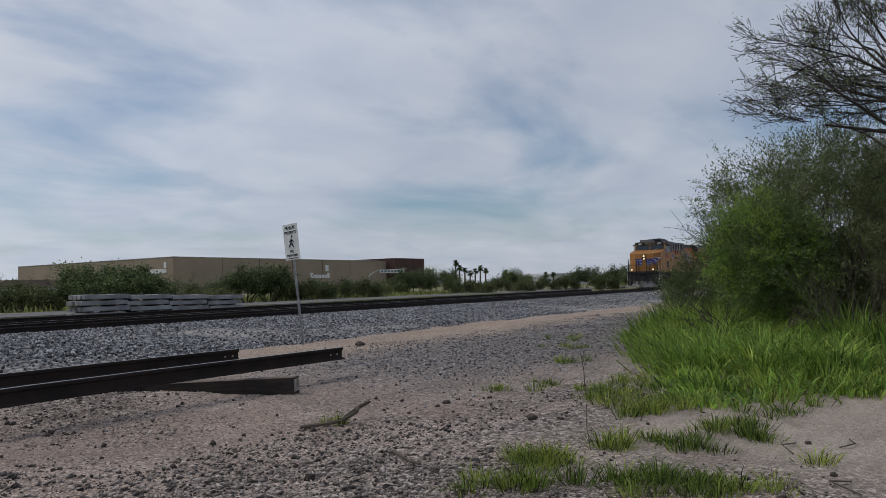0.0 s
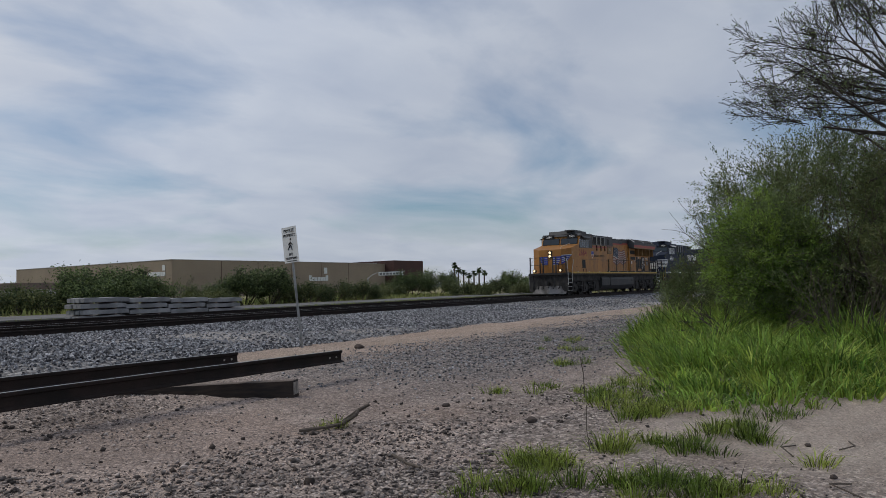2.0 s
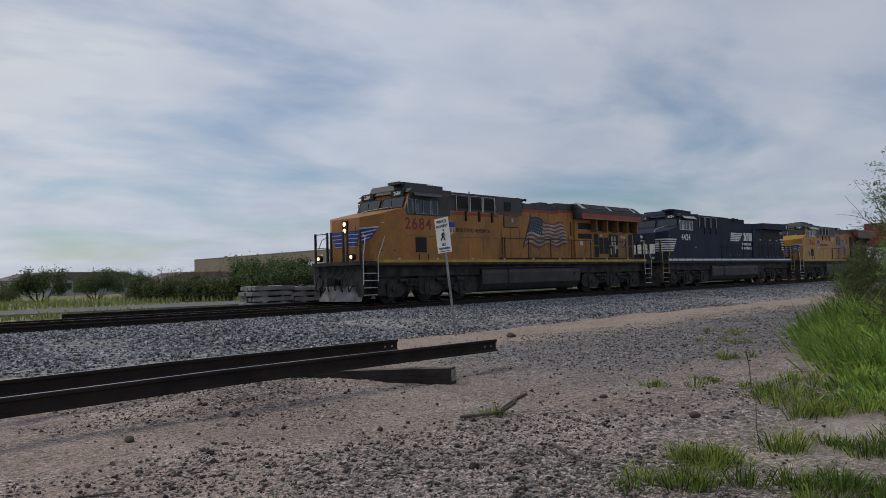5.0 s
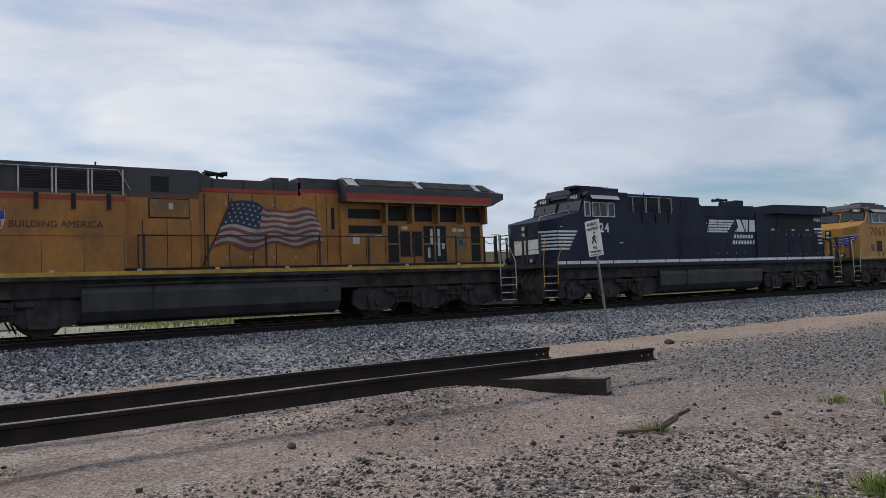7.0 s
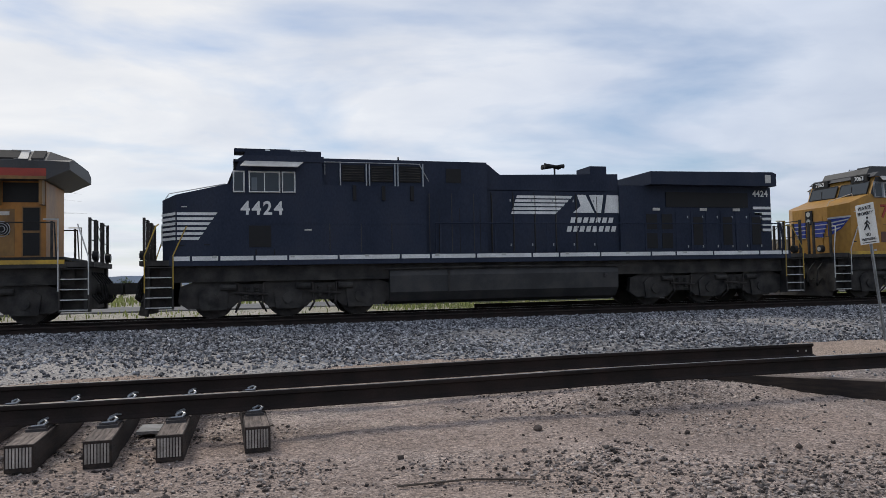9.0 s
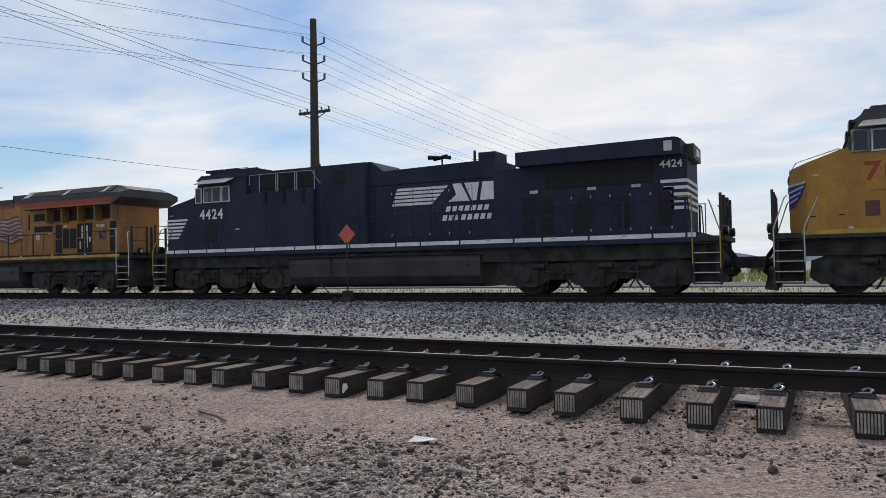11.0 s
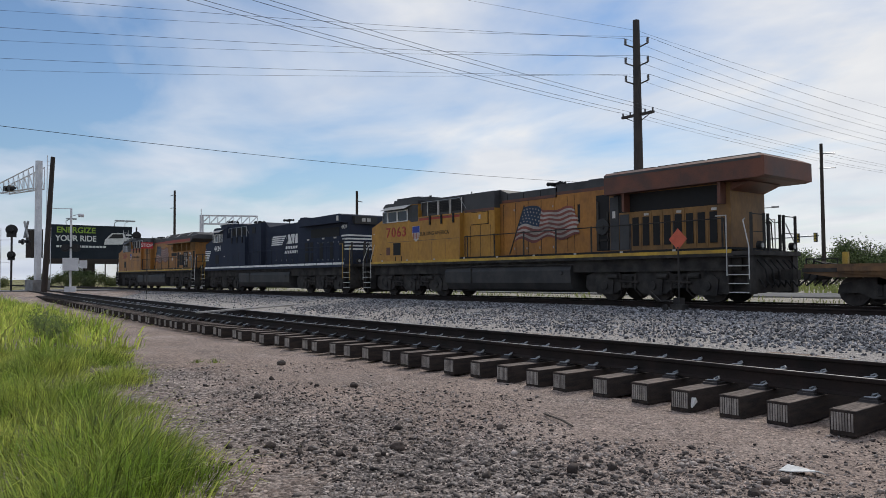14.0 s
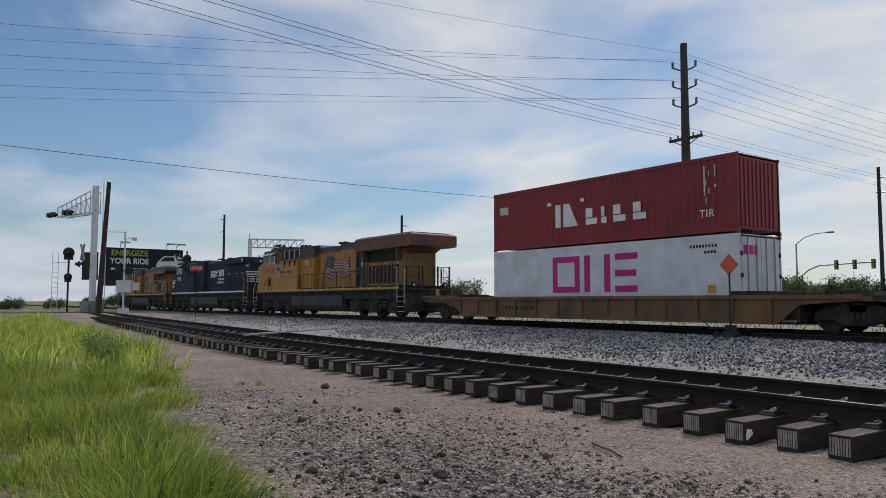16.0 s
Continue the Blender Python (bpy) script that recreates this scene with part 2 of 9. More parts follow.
def ground_material(name, kind):
    """Dirt and gravel laid out by world position: pale sand, grey gravel, speckled stones."""
    m = bpy.data.materials.new(name)
    m.use_nodes = True
    n, l = m.node_tree.nodes, m.node_tree.links
    bsdf = n["Principled BSDF"]
    geo = n.new("ShaderNodeNewGeometry")
    pos = geo.outputs["Position"]

    drawn = n.new("ShaderNodeVectorMath"); drawn.operation = "MULTIPLY"
    drawn.inputs[1].default_value = (0.42, 1.0, 1.0)      # tracks and streaks run along the rails
    l.new(pos, drawn.inputs[0])

    def noise_of(scale, detail=5, rough=0.6, dist=0.0, long=False):
        k = n.new("ShaderNodeTexNoise")
        k.inputs["Scale"].default_value, k.inputs["Detail"].default_value = scale, detail
        k.inputs["Roughness"].default_value, k.inputs["Distortion"].default_value = rough, dist
        l.new(drawn.outputs[0] if long else pos, k.inputs["Vector"])
        return k.outputs["Fac"]

    def ramp_of(fac, stops):
        r = n.new("ShaderNodeValToRGB")
        r.color_ramp.elements[0].position, r.color_ramp.elements[0].color = stops[0][0], (*stops[0][1], 1)
        r.color_ramp.elements[1].position, r.color_ramp.elements[1].color = stops[-1][0], (*stops[-1][1], 1)
        for p, c in stops[1:-1]:
            e = r.color_ramp.elements.new(p)
            e.color = (*c, 1)
        l.new(fac, r.inputs[0])
        return r.outputs[0]

    def mix(fac, a, b, blend="MIX"):
        k = n.new("ShaderNodeMix"); k.data_type = "RGBA"; k.blend_type = blend
        if isinstance(fac, float):
            k.inputs["Factor"].default_value = fac
        else:
            l.new(fac, k.inputs["Factor"])
        for sock, v in (("A", a), ("B", b)):
            if isinstance(v, tuple):
                k.inputs[sock].default_value = (*v, 1)
            else:
                l.new(v, k.inputs[sock])
        return k.outputs["Result"]

    def voro(scale):
        k = n.new("ShaderNodeTexVoronoi"); k.inputs["Scale"].default_value = scale
        l.new(pos, k.inputs["Vector"])
        return k

    def shade(k):
        q = n.new("ShaderNodeSeparateColor")
        l.new(k.outputs["Color"], q.inputs[0])
        return q.outputs[0]

    if kind == "dirt":
        col = ramp_of(noise_of(0.55, 8, 0.62, 0.4), [(0.32, (0.25, 0.20, 0.174)), (0.47, (0.43, 0.34, 0.294)), (0.62, (0.58, 0.472, 0.41))])
        # grey gravel strewn over in patches
        patch = ramp_of(noise_of(0.28, 6, 0.6, 0.8), [(0.47, (0, 0, 0)), (0.60, (1, 1, 1))])
        v = voro(26.0)
        peb = ramp_of(shade(v), [(0.0, (0.055, 0.047, 0.044)), (0.45, (0.205, 0.175, 0.16)), (0.8, (0.35, 0.30, 0.27)), (1.0, (0.54, 0.48, 0.44))])
        col = mix(patch, mix(0.25, col, peb), mix(0.75, col, peb))
        # rusty sand trampled along the siding; dark streaks paint the shade of ground relief
        col = mix(ramp_of(noise_of(0.16, 4, 0.5, 1.0), [(0.5, (0, 0, 0)), (0.68, (0.5, 0.5, 0.5))]), col, (0.33, 0.225, 0.165))
        col = mix(ramp_of(noise_of(1.5, 8, 0.72, 0.6, True), [(0.54, (0, 0, 0)), (0.65, (0.50, 0.50, 0.50))]), col, (0.105, 0.084, 0.075))
        col = mix(ramp_of(noise_of(5.5, 6, 0.7, 0.4), [(0.59, (0, 0, 0)), (0.67, (0.5, 0.5, 0.5))]), col, (0.075, 0.06, 0.055))
        col = mix(ramp_of(noise_of(0.9, 7, 0.62, 0.5, True), [(0.54, (0, 0, 0)), (0.66, (0.55, 0.55, 0.55))]), col, (0.56, 0.475, 0.42))
        # by place: pale sand strip along the ballast's foot, grey gravel on the access track, green verge beyond the rails
        sx = n.new("ShaderNodeSeparateXYZ"); l.new(pos, sx.inputs[0])
        wob = n.new("ShaderNodeMath"); wob.operation = "MULTIPLY_ADD"; wob.inputs[1].default_value = 2.4
        l.new(noise_of(0.55, 8, 0.65), wob.inputs[0]); l.new(sx.outputs["Y"], wob.inputs[2])

        def band(sock, a, b, c, d):
            r = n.new("ShaderNodeMapRange"); r.clamp = False
            r.inputs["From Min"].default_value, r.inputs["From Max"].default_value = a, d
            l.new(sock, r.inputs["Value"])
            w = d - a
            return ramp_of(r.outputs[0], [(0.0, (0, 0, 0)), ((b - a) / w, (1, 1, 1)), ((c - a) / w, (1, 1, 1)), (1.0, (0, 0, 0))])

        col = mix(mix(band(wob.outputs[0], 2.2, 3.2, 5.0, 6.0), (0.0, 0.0, 0.0), ramp_of(noise_of(0.9, 7, 0.65, 0.6), [(0.38, (0.1, 0.1, 0.1)), (0.55, (0.85, 0.85, 0.85))])), col, peb)
        col = mix(mix(band(wob.outputs[0], 5.6, 6.6, 8.2, 9.6), (0.0, 0.0, 0.0), ramp_of(noise_of(0.6, 7, 0.65, 0.6), [(0.36, (0.2, 0.2, 0.2)), (0.58, (0.9, 0.9, 0.9))])), col, (0.335, 0.262, 0.222))
        # pale dried mud in front of the tall grass
        mx_ = n.new("ShaderNodeMapRange"); mx_.inputs["From Min"].default_value, mx_.inputs["From Max"].default_value = 5.6, 7.0
        l.new(sx.outputs["X"], mx_.inputs["Value"])
        mud = mix(band(wob.outputs[0], -60.0, -55.0, 2.9, 4.6), (0.0, 0.0, 0.0), mix(mx_.outputs[0], (0.0, 0.0, 0.0), (0.92, 0.92, 0.92)))
        gx_ = n.new("ShaderNodeMapRange"); gx_.inputs["From Min"].default_value, gx_.inputs["From Max"].default_value = 6.0, 11.0
        l.new(sx.outputs["X"], gx_.inputs["Value"])
        gravel = mix(band(wob.outputs[0], 5.0, 7.2, 10.6, 12.8), (0.0, 0.0, 0.0), gx_.outputs[0])
        col = mix(gravel, col, mix(0.6, (0.20, 0.185, 0.185), peb))
        col = mix(mix(band(wob.outputs[0], 10.6, 12.6, 14.2, 16.6), (0.0, 0.0, 0.0), (0.62, 0.62, 0.62)), col, (0.42, 0.325, 0.255))
        green = ramp_of(noise_of(0.4, 5, 0.6, 0.4), [(0.35, (0.12, 0.14, 0.04)), (0.50, (0.24, 0.23, 0.09)), (0.62, (0.40, 0.35, 0.27))])
        far_y = n.new("ShaderNodeMapRange"); far_y.inputs["From Min"].default_value, far_y.inputs["From Max"].default_value = 27.2, 29.0
        l.new(wob.outputs[0], far_y.inputs["Value"])
        gsel = n.new("ShaderNodeMapRange"); gsel.inputs["From Min"].default_value, gsel.inputs["From Max"].default_value = 2.0, 12.0
        l.new(sx.outputs["X"], gsel.inputs["Value"])
        col = mix(far_y.outputs[0], col, mix(gsel.outputs[0], mix(0.25, (0.46, 0.42, 0.37), green), green))
        far_x = n.new("ShaderNodeMapRange"); far_x.inputs["From Min"].default_value, far_x.inputs["From Max"].default_value = -85.0, -95.0
        l.new(sx.outputs["X"], far_x.inputs["Value"])
        col = mix(far_x.outputs[0], col, green)
        # small dark and light grit everywhere
        g = voro(62.0)
        grit = ramp_of(shade(g), [(0.05, (0.22, 0.21, 0.21)), (0.30, (0.75, 0.75, 0.75)), (0.75, (1.05, 1.05, 1.05)), (0.97, (1.7, 1.65, 1.6))])
        col = mix(0.68, col, grit, "MULTIPLY")
        g2 = voro(24.0)
        col = mix(0.45, col, ramp_of(shade(g2), [(0.04, (0.25, 0.24, 0.24)), (0.2, (1.0, 1.0, 1.0)), (0.9, (1.0, 1.0, 1.0)), (0.98, (1.5, 1.48, 1.45))]), "MULTIPLY")
        col = mix(mud, col, ramp_of(noise_of(1.1, 8, 0.62, 0.5, True), [(0.36, (0.24, 0.20, 0.168)), (0.50, (0.36, 0.305, 0.26)), (0.66, (0.45, 0.39, 0.335))]))
        col = mix(mix(mud, (0.0, 0.0, 0.0), (0.4, 0.4, 0.4)), col, grit, "MULTIPLY")
        hgt = v.outputs["Distance"]
        bump_d, bump_s = 0.02, 0.9
        calm = n.new("ShaderNodeMapRange")
        calm.inputs["To Min"].default_value, calm.inputs["To Max"].default_value = 0.9, 0.3
        l.new(mud, calm.inputs["Value"])
    else:
        v = voro(13.0)
        col = ramp_of(shade(v), [(0.0, (0.03, 0.031, 0.035)), (0.5, (0.13, 0.132, 0.145)), (0.85, (0.30, 0.30, 0.31)), (1.0, (0.48, 0.47, 0.46))])
        grit = ramp_of(shade(voro(55.0)), [(0.05, (0.4, 0.4, 0.4)), (0.35, (0.9, 0.9, 0.9)), (0.97, (1.4, 1.4, 1.4))])
        sand = mix(0.8, (0.47, 0.43, 0.395), grit, "MULTIPLY")
        col = mix(ramp_of(noise_of(0.25, 5, 0.6, 0.5), [(0.47, (0, 0, 0)), (0.64, (0.8, 0.8, 0.8))]), col, sand)
        # sand lies over the foot of the bed where the siding runs beside it
        sx = n.new("ShaderNodeSeparateXYZ"); l.new(pos, sx.inputs[0])
        wv = n.new("ShaderNodeMath"); wv.operation = "MULTIPLY_ADD"; wv.inputs[1].default_value = 5.0
        l.new(noise_of(0.45, 7, 0.65, 0.3), wv.inputs[0]); l.new(sx.outputs["Y"], wv.inputs[2])
        foot = n.new("ShaderNodeMapRange"); foot.inputs["From Min"].default_value, foot.inputs["From Max"].default_value = 19.6, 17.8
        l.new(wv.outputs[0], foot.inputs["Value"])
        along = n.new("ShaderNodeMapRange"); along.inputs["From Min"].default_value, along.inputs["From Max"].default_value = 9.0, -2.0
        along.inputs["To Min"].default_value, along.inputs["To Max"].default_value = 0.15, 0.9
        l.new(sx.outputs["X"], along.inputs["Value"])
        both = n.new("ShaderNodeMath"); both.operation = "MULTIPLY"
        l.new(foot.outputs[0], both.inputs[0]); l.new(along.outputs[0], both.inputs[1])
        col = mix(both.outputs[0], col, sand)
        dusty = n.new("ShaderNodeMapRange"); dusty.inputs["From Min"].default_value, dusty.inputs["From Max"].default_value = 0.0, -9.0
        dusty.inputs["To Max"].default_value = 0.62
        l.new(sx.outputs["X"], dusty.inputs["Value"])
        col = mix(dusty.outputs[0], col, sand)
        hgt = v.outputs["Distance"]
        bump_d, bump_s = 0.06, 1.0
    l.new(col, bsdf.inputs["Base Color"])
    bsdf.inputs["Roughness"].default_value = 0.95
    bsdf.inputs["Specular IOR Level"].default_value = 0.15
    bp = n.new("ShaderNodeBump"); bp.inputs["Strength"].default_value, bp.inputs["Distance"].default_value = bump_s, bump_d
    bp.invert = True
    if kind == "dirt":
        l.new(calm.outputs[0], bp.inputs["Strength"])
    lump = n.new("ShaderNodeBump"); lump.inputs["Strength"].default_value, lump.inputs["Distance"].default_value = 0.9, 0.032
    l.new(noise_of(9.0, 6, 0.7, 0.3), lump.inputs["Height"]); l.new(lump.outputs[0], bp.inputs["Normal"])
    l.new(hgt, bp.inputs["Height"]); l.new(bp.outputs[0], bsdf.inputs["Normal"])
    return m


M_DIRT = ground_material("dirt", "dirt")
M_BALLAST = ground_material("ballast", "ballast")
M_STONE = material("ballast_stone", (0.36, 0.36, 0.375), (0.045, 0.046, 0.054), rough=0.9, scale=9.0, fine=60, spread=(0.42, 0.58), vary=0.85, bump=0.2, coords="Object")
M_PEBBLE = material("pebble", (0.50, 0.425, 0.38), (0.07, 0.057, 0.052), rough=0.9, scale=9.0, spread=(0.42, 0.58), fine=50, vary=0.7, bump=0.2)
M_RUST = material("rail_rust", (0.032, 0.0215, 0.0185), (0.015, 0.0115, 0.010), rough=0.8, metal=0.1, scale=3.0, fine=45, bump=0.15, spec=0.3)
M_RAILTOP = material("rail_running_face", (0.34, 0.32, 0.30), (0.22, 0.20, 0.19), rough=0.35, metal=0.85, scale=3.0, fine=60, bump=0.03)
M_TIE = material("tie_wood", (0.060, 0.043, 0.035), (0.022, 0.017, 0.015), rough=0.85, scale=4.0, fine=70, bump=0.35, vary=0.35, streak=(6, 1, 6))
# paler than M_TIE: light on the siding's tie tops is in this colour
M_TIETOP = material("lit_weathered_wood", (0.27, 0.215, 0.18), (0.11, 0.085, 0.072), rough=0.9, scale=5.0, fine=70, bump=0.4, vary=0.5, streak=(9, 1, 6))
M_TIEEND = material("tie_end_grain", (0.44, 0.40, 0.36), (0.26, 0.23, 0.21), rough=0.8, scale=8, fine=70, vary=0.35)
M_STEEL = material("galvanised_steel", (0.42, 0.43, 0.45), (0.27, 0.28, 0.29), rough=0.42, metal=0.7, scale=5, fine=50, bump=0.05)
M_CLIP = material("clip_steel", (0.10, 0.095, 0.10), (0.045, 0.04, 0.04), rough=0.5, metal=0.6, scale=8, fine=60)

# ---------------------------------------------------------------- builders


def box(bm, x0, x1, y0, y1, z0, z1):
    v = [bm.verts.new(p) for p in ((x0, y0, z0), (x1, y0, z0), (x1, y1, z0), (x0, y1, z0), (x0, y0, z1), (x1, y0, z1), (x1, y1, z1), (x0, y1, z1))]
    for f in ((3, 2, 1, 0), (4, 5, 6, 7), (0, 1, 5, 4), (1, 2, 6, 5), (2, 3, 7, 6), (3, 0, 4, 7)):
        bm.faces.new([v[i] for i in f])
    return v


def tube(bm, p, q, r, seg=8, r2=None):
    p, q = Vector(p), Vector(q)
    d = (q - p).normalized()
    a = d.orthogonal().normalized()
    b = d.cross(a)
    rings = []
    for c, rad in ((p, r), (q, r if r2 is None else r2)):
        rings.append([bm.verts.new(c + rad * (math.cos(2 * math.pi * i / seg) * a + math.sin(2 * math.pi * i / seg) * b)) for i in range(seg)])
    for i in range(seg):
        j = (i + 1) % seg
        bm.faces.new((rings[0][i], rings[0][j], rings[1][j], rings[1][i]))
    bm.faces.new(rings[0][::-1])
    bm.faces.new(rings[1])


def pipe(bm, pts, r, seg=6):
    """One bent round bar through the points."""
    P = [Vector(p) for p in pts]
    closed = (P[0] - P[-1]).length < 1e-6
    if closed:
        P = P[:-1]
    k = len(P)
    rings, a = [], None
    for i, p in enumerate(P):
        e = (P[(i + 1) % k] if closed or i + 1 < k else p) - p
        f = p - (P[i - 1] if closed or i else p)
        d = (e.normalized() if e.length else Vector()) + (f.normalized() if f.length else Vector())
        d = d.normalized() if d.length > 1e-5 else (e if e.length else f).normalized()
        a = d.orthogonal().normalized() if a is None else (a - d * a.dot(d)).normalized()
        b = d.cross(a)
        w = 1.0 if not (e.length and f.length) else min(1.6, 1 / max(0.4, d.dot(e.normalized())))
        rings.append([bm.verts.new(p + r * w * (math.cos(2 * math.pi * j / seg) * a + math.sin(2 * math.pi * j / seg) * b)) for j in range(seg)])
    for i in range(k if closed else k - 1):
        q, t = rings[i], rings[(i + 1) % k]
        for j in range(seg):
            m = (j + 1) % seg
            bm.faces.new((q[j], q[m], t[m], t[j]))
    if not closed:
        bm.faces.new(rings[0][::-1])
        bm.faces.new(rings[-1])


def prism(bm, outline, y0, y1):
    """A solid from an outline in x and z, drawn out from y0 to y1."""
    a = [bm.verts.new((x, y0, z)) for x, z in outline]
    b = [bm.verts.new((x, y1, z)) for x, z in outline]
    k = len(outline)
    bm.faces.new(a)
    bm.faces.new(b[::-1])
    for i in range(k):
        j = (i + 1) % k
        bm.faces.new((a[i], b[i], b[j], a[j]))


def sweep(bm, section, path):
    """A section in (side, up) carried along points (x, y, z); side is to the left of the way."""
    rings = []
    for i, p in enumerate(path):
        d = Vector(path[min(i + 1, len(path) - 1)]) - Vector(path[max(i - 1, 0)])
        d.normalize()
        s = Vector((-d.y, d.x, 0)).normalized()
        rings.append([bm.verts.new(Vector(p) + a * s + Vector((0, 0, b))) for a, b in section])
    k = len(section)
    for r, t in zip(rings, rings[1:]):
        for i in range(k):
            j = (i + 1) % k
            bm.faces.new((r[i], r[j], t[j], t[i]))
    bm.faces.new(rings[0][::-1])
    bm.faces.new(rings[-1])


def mesh_of(name, bm, mat, bevel=0.0, smooth=False):
    if bevel:
        bmesh.ops.bevel(bm, geom=[e for e in bm.edges if len(e.link_faces) == 2 and e.calc_face_angle(0) > 0.6], offset=bevel, segments=1, affect="EDGES")
    bmesh.ops.recalc_face_normals(bm, faces=bm.faces)
    me = bpy.data.meshes.new(name)
    bm.to_mesh(me)
    bm.free()
    for mm in (mat if isinstance(mat, (list, tuple)) else [mat]):
        me.materials.append(mm)
    if smooth:
        for p in me.polygons:
            p.use_smooth = True
    return me


def part(name, bm, mat, parent, label="", bevel=0.0, smooth=False):
    ob = new(name, mesh_of(name, bm, mat, bevel, smooth))
    ob.parent = parent
    if label:
        ob["label"] = label
    return ob


def thing(name, label, category, m=None, group="", kind=""):
    ob = tagged(new(name), label, category, group, kind)
    ob.empty_display_size = 0.2
    if m is not None:
        ob.matrix_basis = m
    return ob


def soup(name, verts, faces, mat, smooth=False):
    me = bpy.data.meshes.new(name)
    me.from_pydata(verts, [], faces)
    for mm in (mat if isinstance(mat, (list, tuple)) else [mat]):
        me.materials.append(mm)
    me.validate()
    return new(name, me)


# ---------------------------------------------------------------- ground
YC, RAIL_Z = 22.63, 0.594          # centre line of the main track, top of its rails
SIDE_Z = 0.46                      # top of the siding's rails


def step(a, b, x):
    t = max(0.0, min(1.0, (x - a) / (b - a)))
    return t * t * (3 - 2 * t)


def siding_y(x):
    """Centre line of the siding, bending towards the main track far off to the left."""
    d = max(0.0, -x - 15.0)
    return 8.68 + (0.0042 * d * d if d < 11 else 0.0042 * 121 + 0.0924 * (d - 11))


def side_top(x):
    """Top of the siding's rails: it dips where the ties begin and lies higher at its loose end."""
    return float(np.interp(x, (-60, -20, -11, -6, -3, -0.5, 2, 5, 9.5), (0.52, 0.51, 0.48, 0.466, 0.452, 0.445, 0.455, 0.485, 0.462)))


def ground_z(x, y):
    z = 0.30 * step(24.5, 27.5, y) - 0.02 * step(12, 14, y)
    r = math.hypot(x, y)
    crossing = step(-50, -66, x) * step(-30, -10, y)
    z = z * (1 - crossing) + 0.40 * crossing
    if r < 60:
        k = 1 - step(30, 60, r)
        z += k * (0.05 * noise.noise(Vector((x * 0.35, y * 0.35, 1.7))) + 0.028 * noise.noise(Vector((x * 1.0, y * 1.9, 4.2))) + 0.016 * noise.noise(Vector((x * 3.1, y * 4.6, 9.1))) + 0.008 * noise.noise(Vector((x * 8, y * 9, 2.6))))
        z += 0.17 * math.exp(-((x - 5.5) / 1.3) ** 2 - ((y - 8.55) / 0.62) ** 2)      # sand heaped under the loose rails
        # wheel ruts along the siding
        z -= k * 0.035 * math.exp(-((y - 5.6 + 0.15 * math.sin(x * 0.4)) / 0.25) ** 2)
    return z


def spaced(near, fine, grow, far):
    out, x, s = [0.0], 0.0, fine
    while x < far:
        s = fine if x < near else s * grow
        x += s
        out.append(min(x, far))
    return out


gx = spaced(13, 0.085, 1.09, 3500)
gy = spaced(9, 0.07, 1.09, 3500)
gyn = spaced(1, 0.3, 1.35, 3500)
xs = [-v for v in gx[:0:-1]] + gx
ys = [-v for v in gyn[:0:-1]] + gy
verts = [(x, y, ground_z(x, y)) for y in ys for x in xs]
nx = len(xs)
faces = [(j * nx + i, j * nx + i + 1, (j + 1) * nx + i + 1, (j + 1) * nx + i) for j in range(len(ys) - 1) for i in range(nx - 1)]
M_GROUND = M_DIRT
ground = tagged(soup("ground", verts, faces, M_GROUND), "sandy dirt ground with gravel and scattered stones", "ground", kind="structure")
for p in ground.data.polygons:
    p.use_smooth = True

# ballast bed of the main track
bed = [(13.6, -0.05), (14.3, 0.05), (16.0, 0.16), (18.2, 0.30), (19.6, 0.37), (20.6, 0.385), (24.6, 0.385), (26.2, 0.30), (27.4, 0.20)]
bxs = [-140 + 1.0 * i for i in range(281)]
verts = []
for x in bxs:
    for k, (y, z) in enumerate(bed):
        w = 0.0 if k in (0, len(bed) - 1) else 1.0
        verts.append((x, y + (0.35 * noise.noise(Vector((x * 0.25, k * 3.1, 2.0))) if k < 4 else 0), z + w * 0.03 * noise.noise(Vector((x * 0.8, y * 0.8, 0.3)))))
nb = len(bed)
faces = [(i * nb + k, (i + 1) * nb + k, (i + 1) * nb + k + 1, i * nb + k + 1) for i in range(len(bxs) - 1) for k in range(nb - 1)]
ballast = tagged(soup("ballast_bed", verts, [f[::-1] for f in faces], M_BALLAST), "grey crushed stone ballast bed under the main track", "ballast", kind="structure")


def bed_z(y):
    for (a, za), (b, zb) in zip(bed, bed[1:]):
        if a <= y <= b:
            return za + (zb - za) * (y - a) / (b - a)
    return 0.0


RAIL = [(-0.07, 0.0), (0.07, 0.0), (0.07, 0.012), (0.014, 0.035), (0.009, 0.06), (0.009, 0.135), (0.036, 0.15), (0.037, 0.178), (0.030, 0.188), (-0.030, 0.188), (-0.037, 0.178), (-0.036, 0.15), (-0.009, 0.135), (-0.009, 0.06), (-0.014, 0.035), (-0.07, 0.012)]
RAIL_TOP = [(-0.024, 0.1885), (0.024, 0.1885), (0.024, 0.1905), (-0.024, 0.1905)]


def rail(parent, path, shiny=True, bolts=False):
    bm = bmesh.new()
    sweep(bm, RAIL, path)
    ob = part("rail", bm, M_RUST, parent)
    if shiny:
        bm = bmesh.new()
        sweep(bm, RAIL_TOP, path)
        part("running_surface", bm, M_RAILTOP, ob, "worn bright running surface")
    return ob


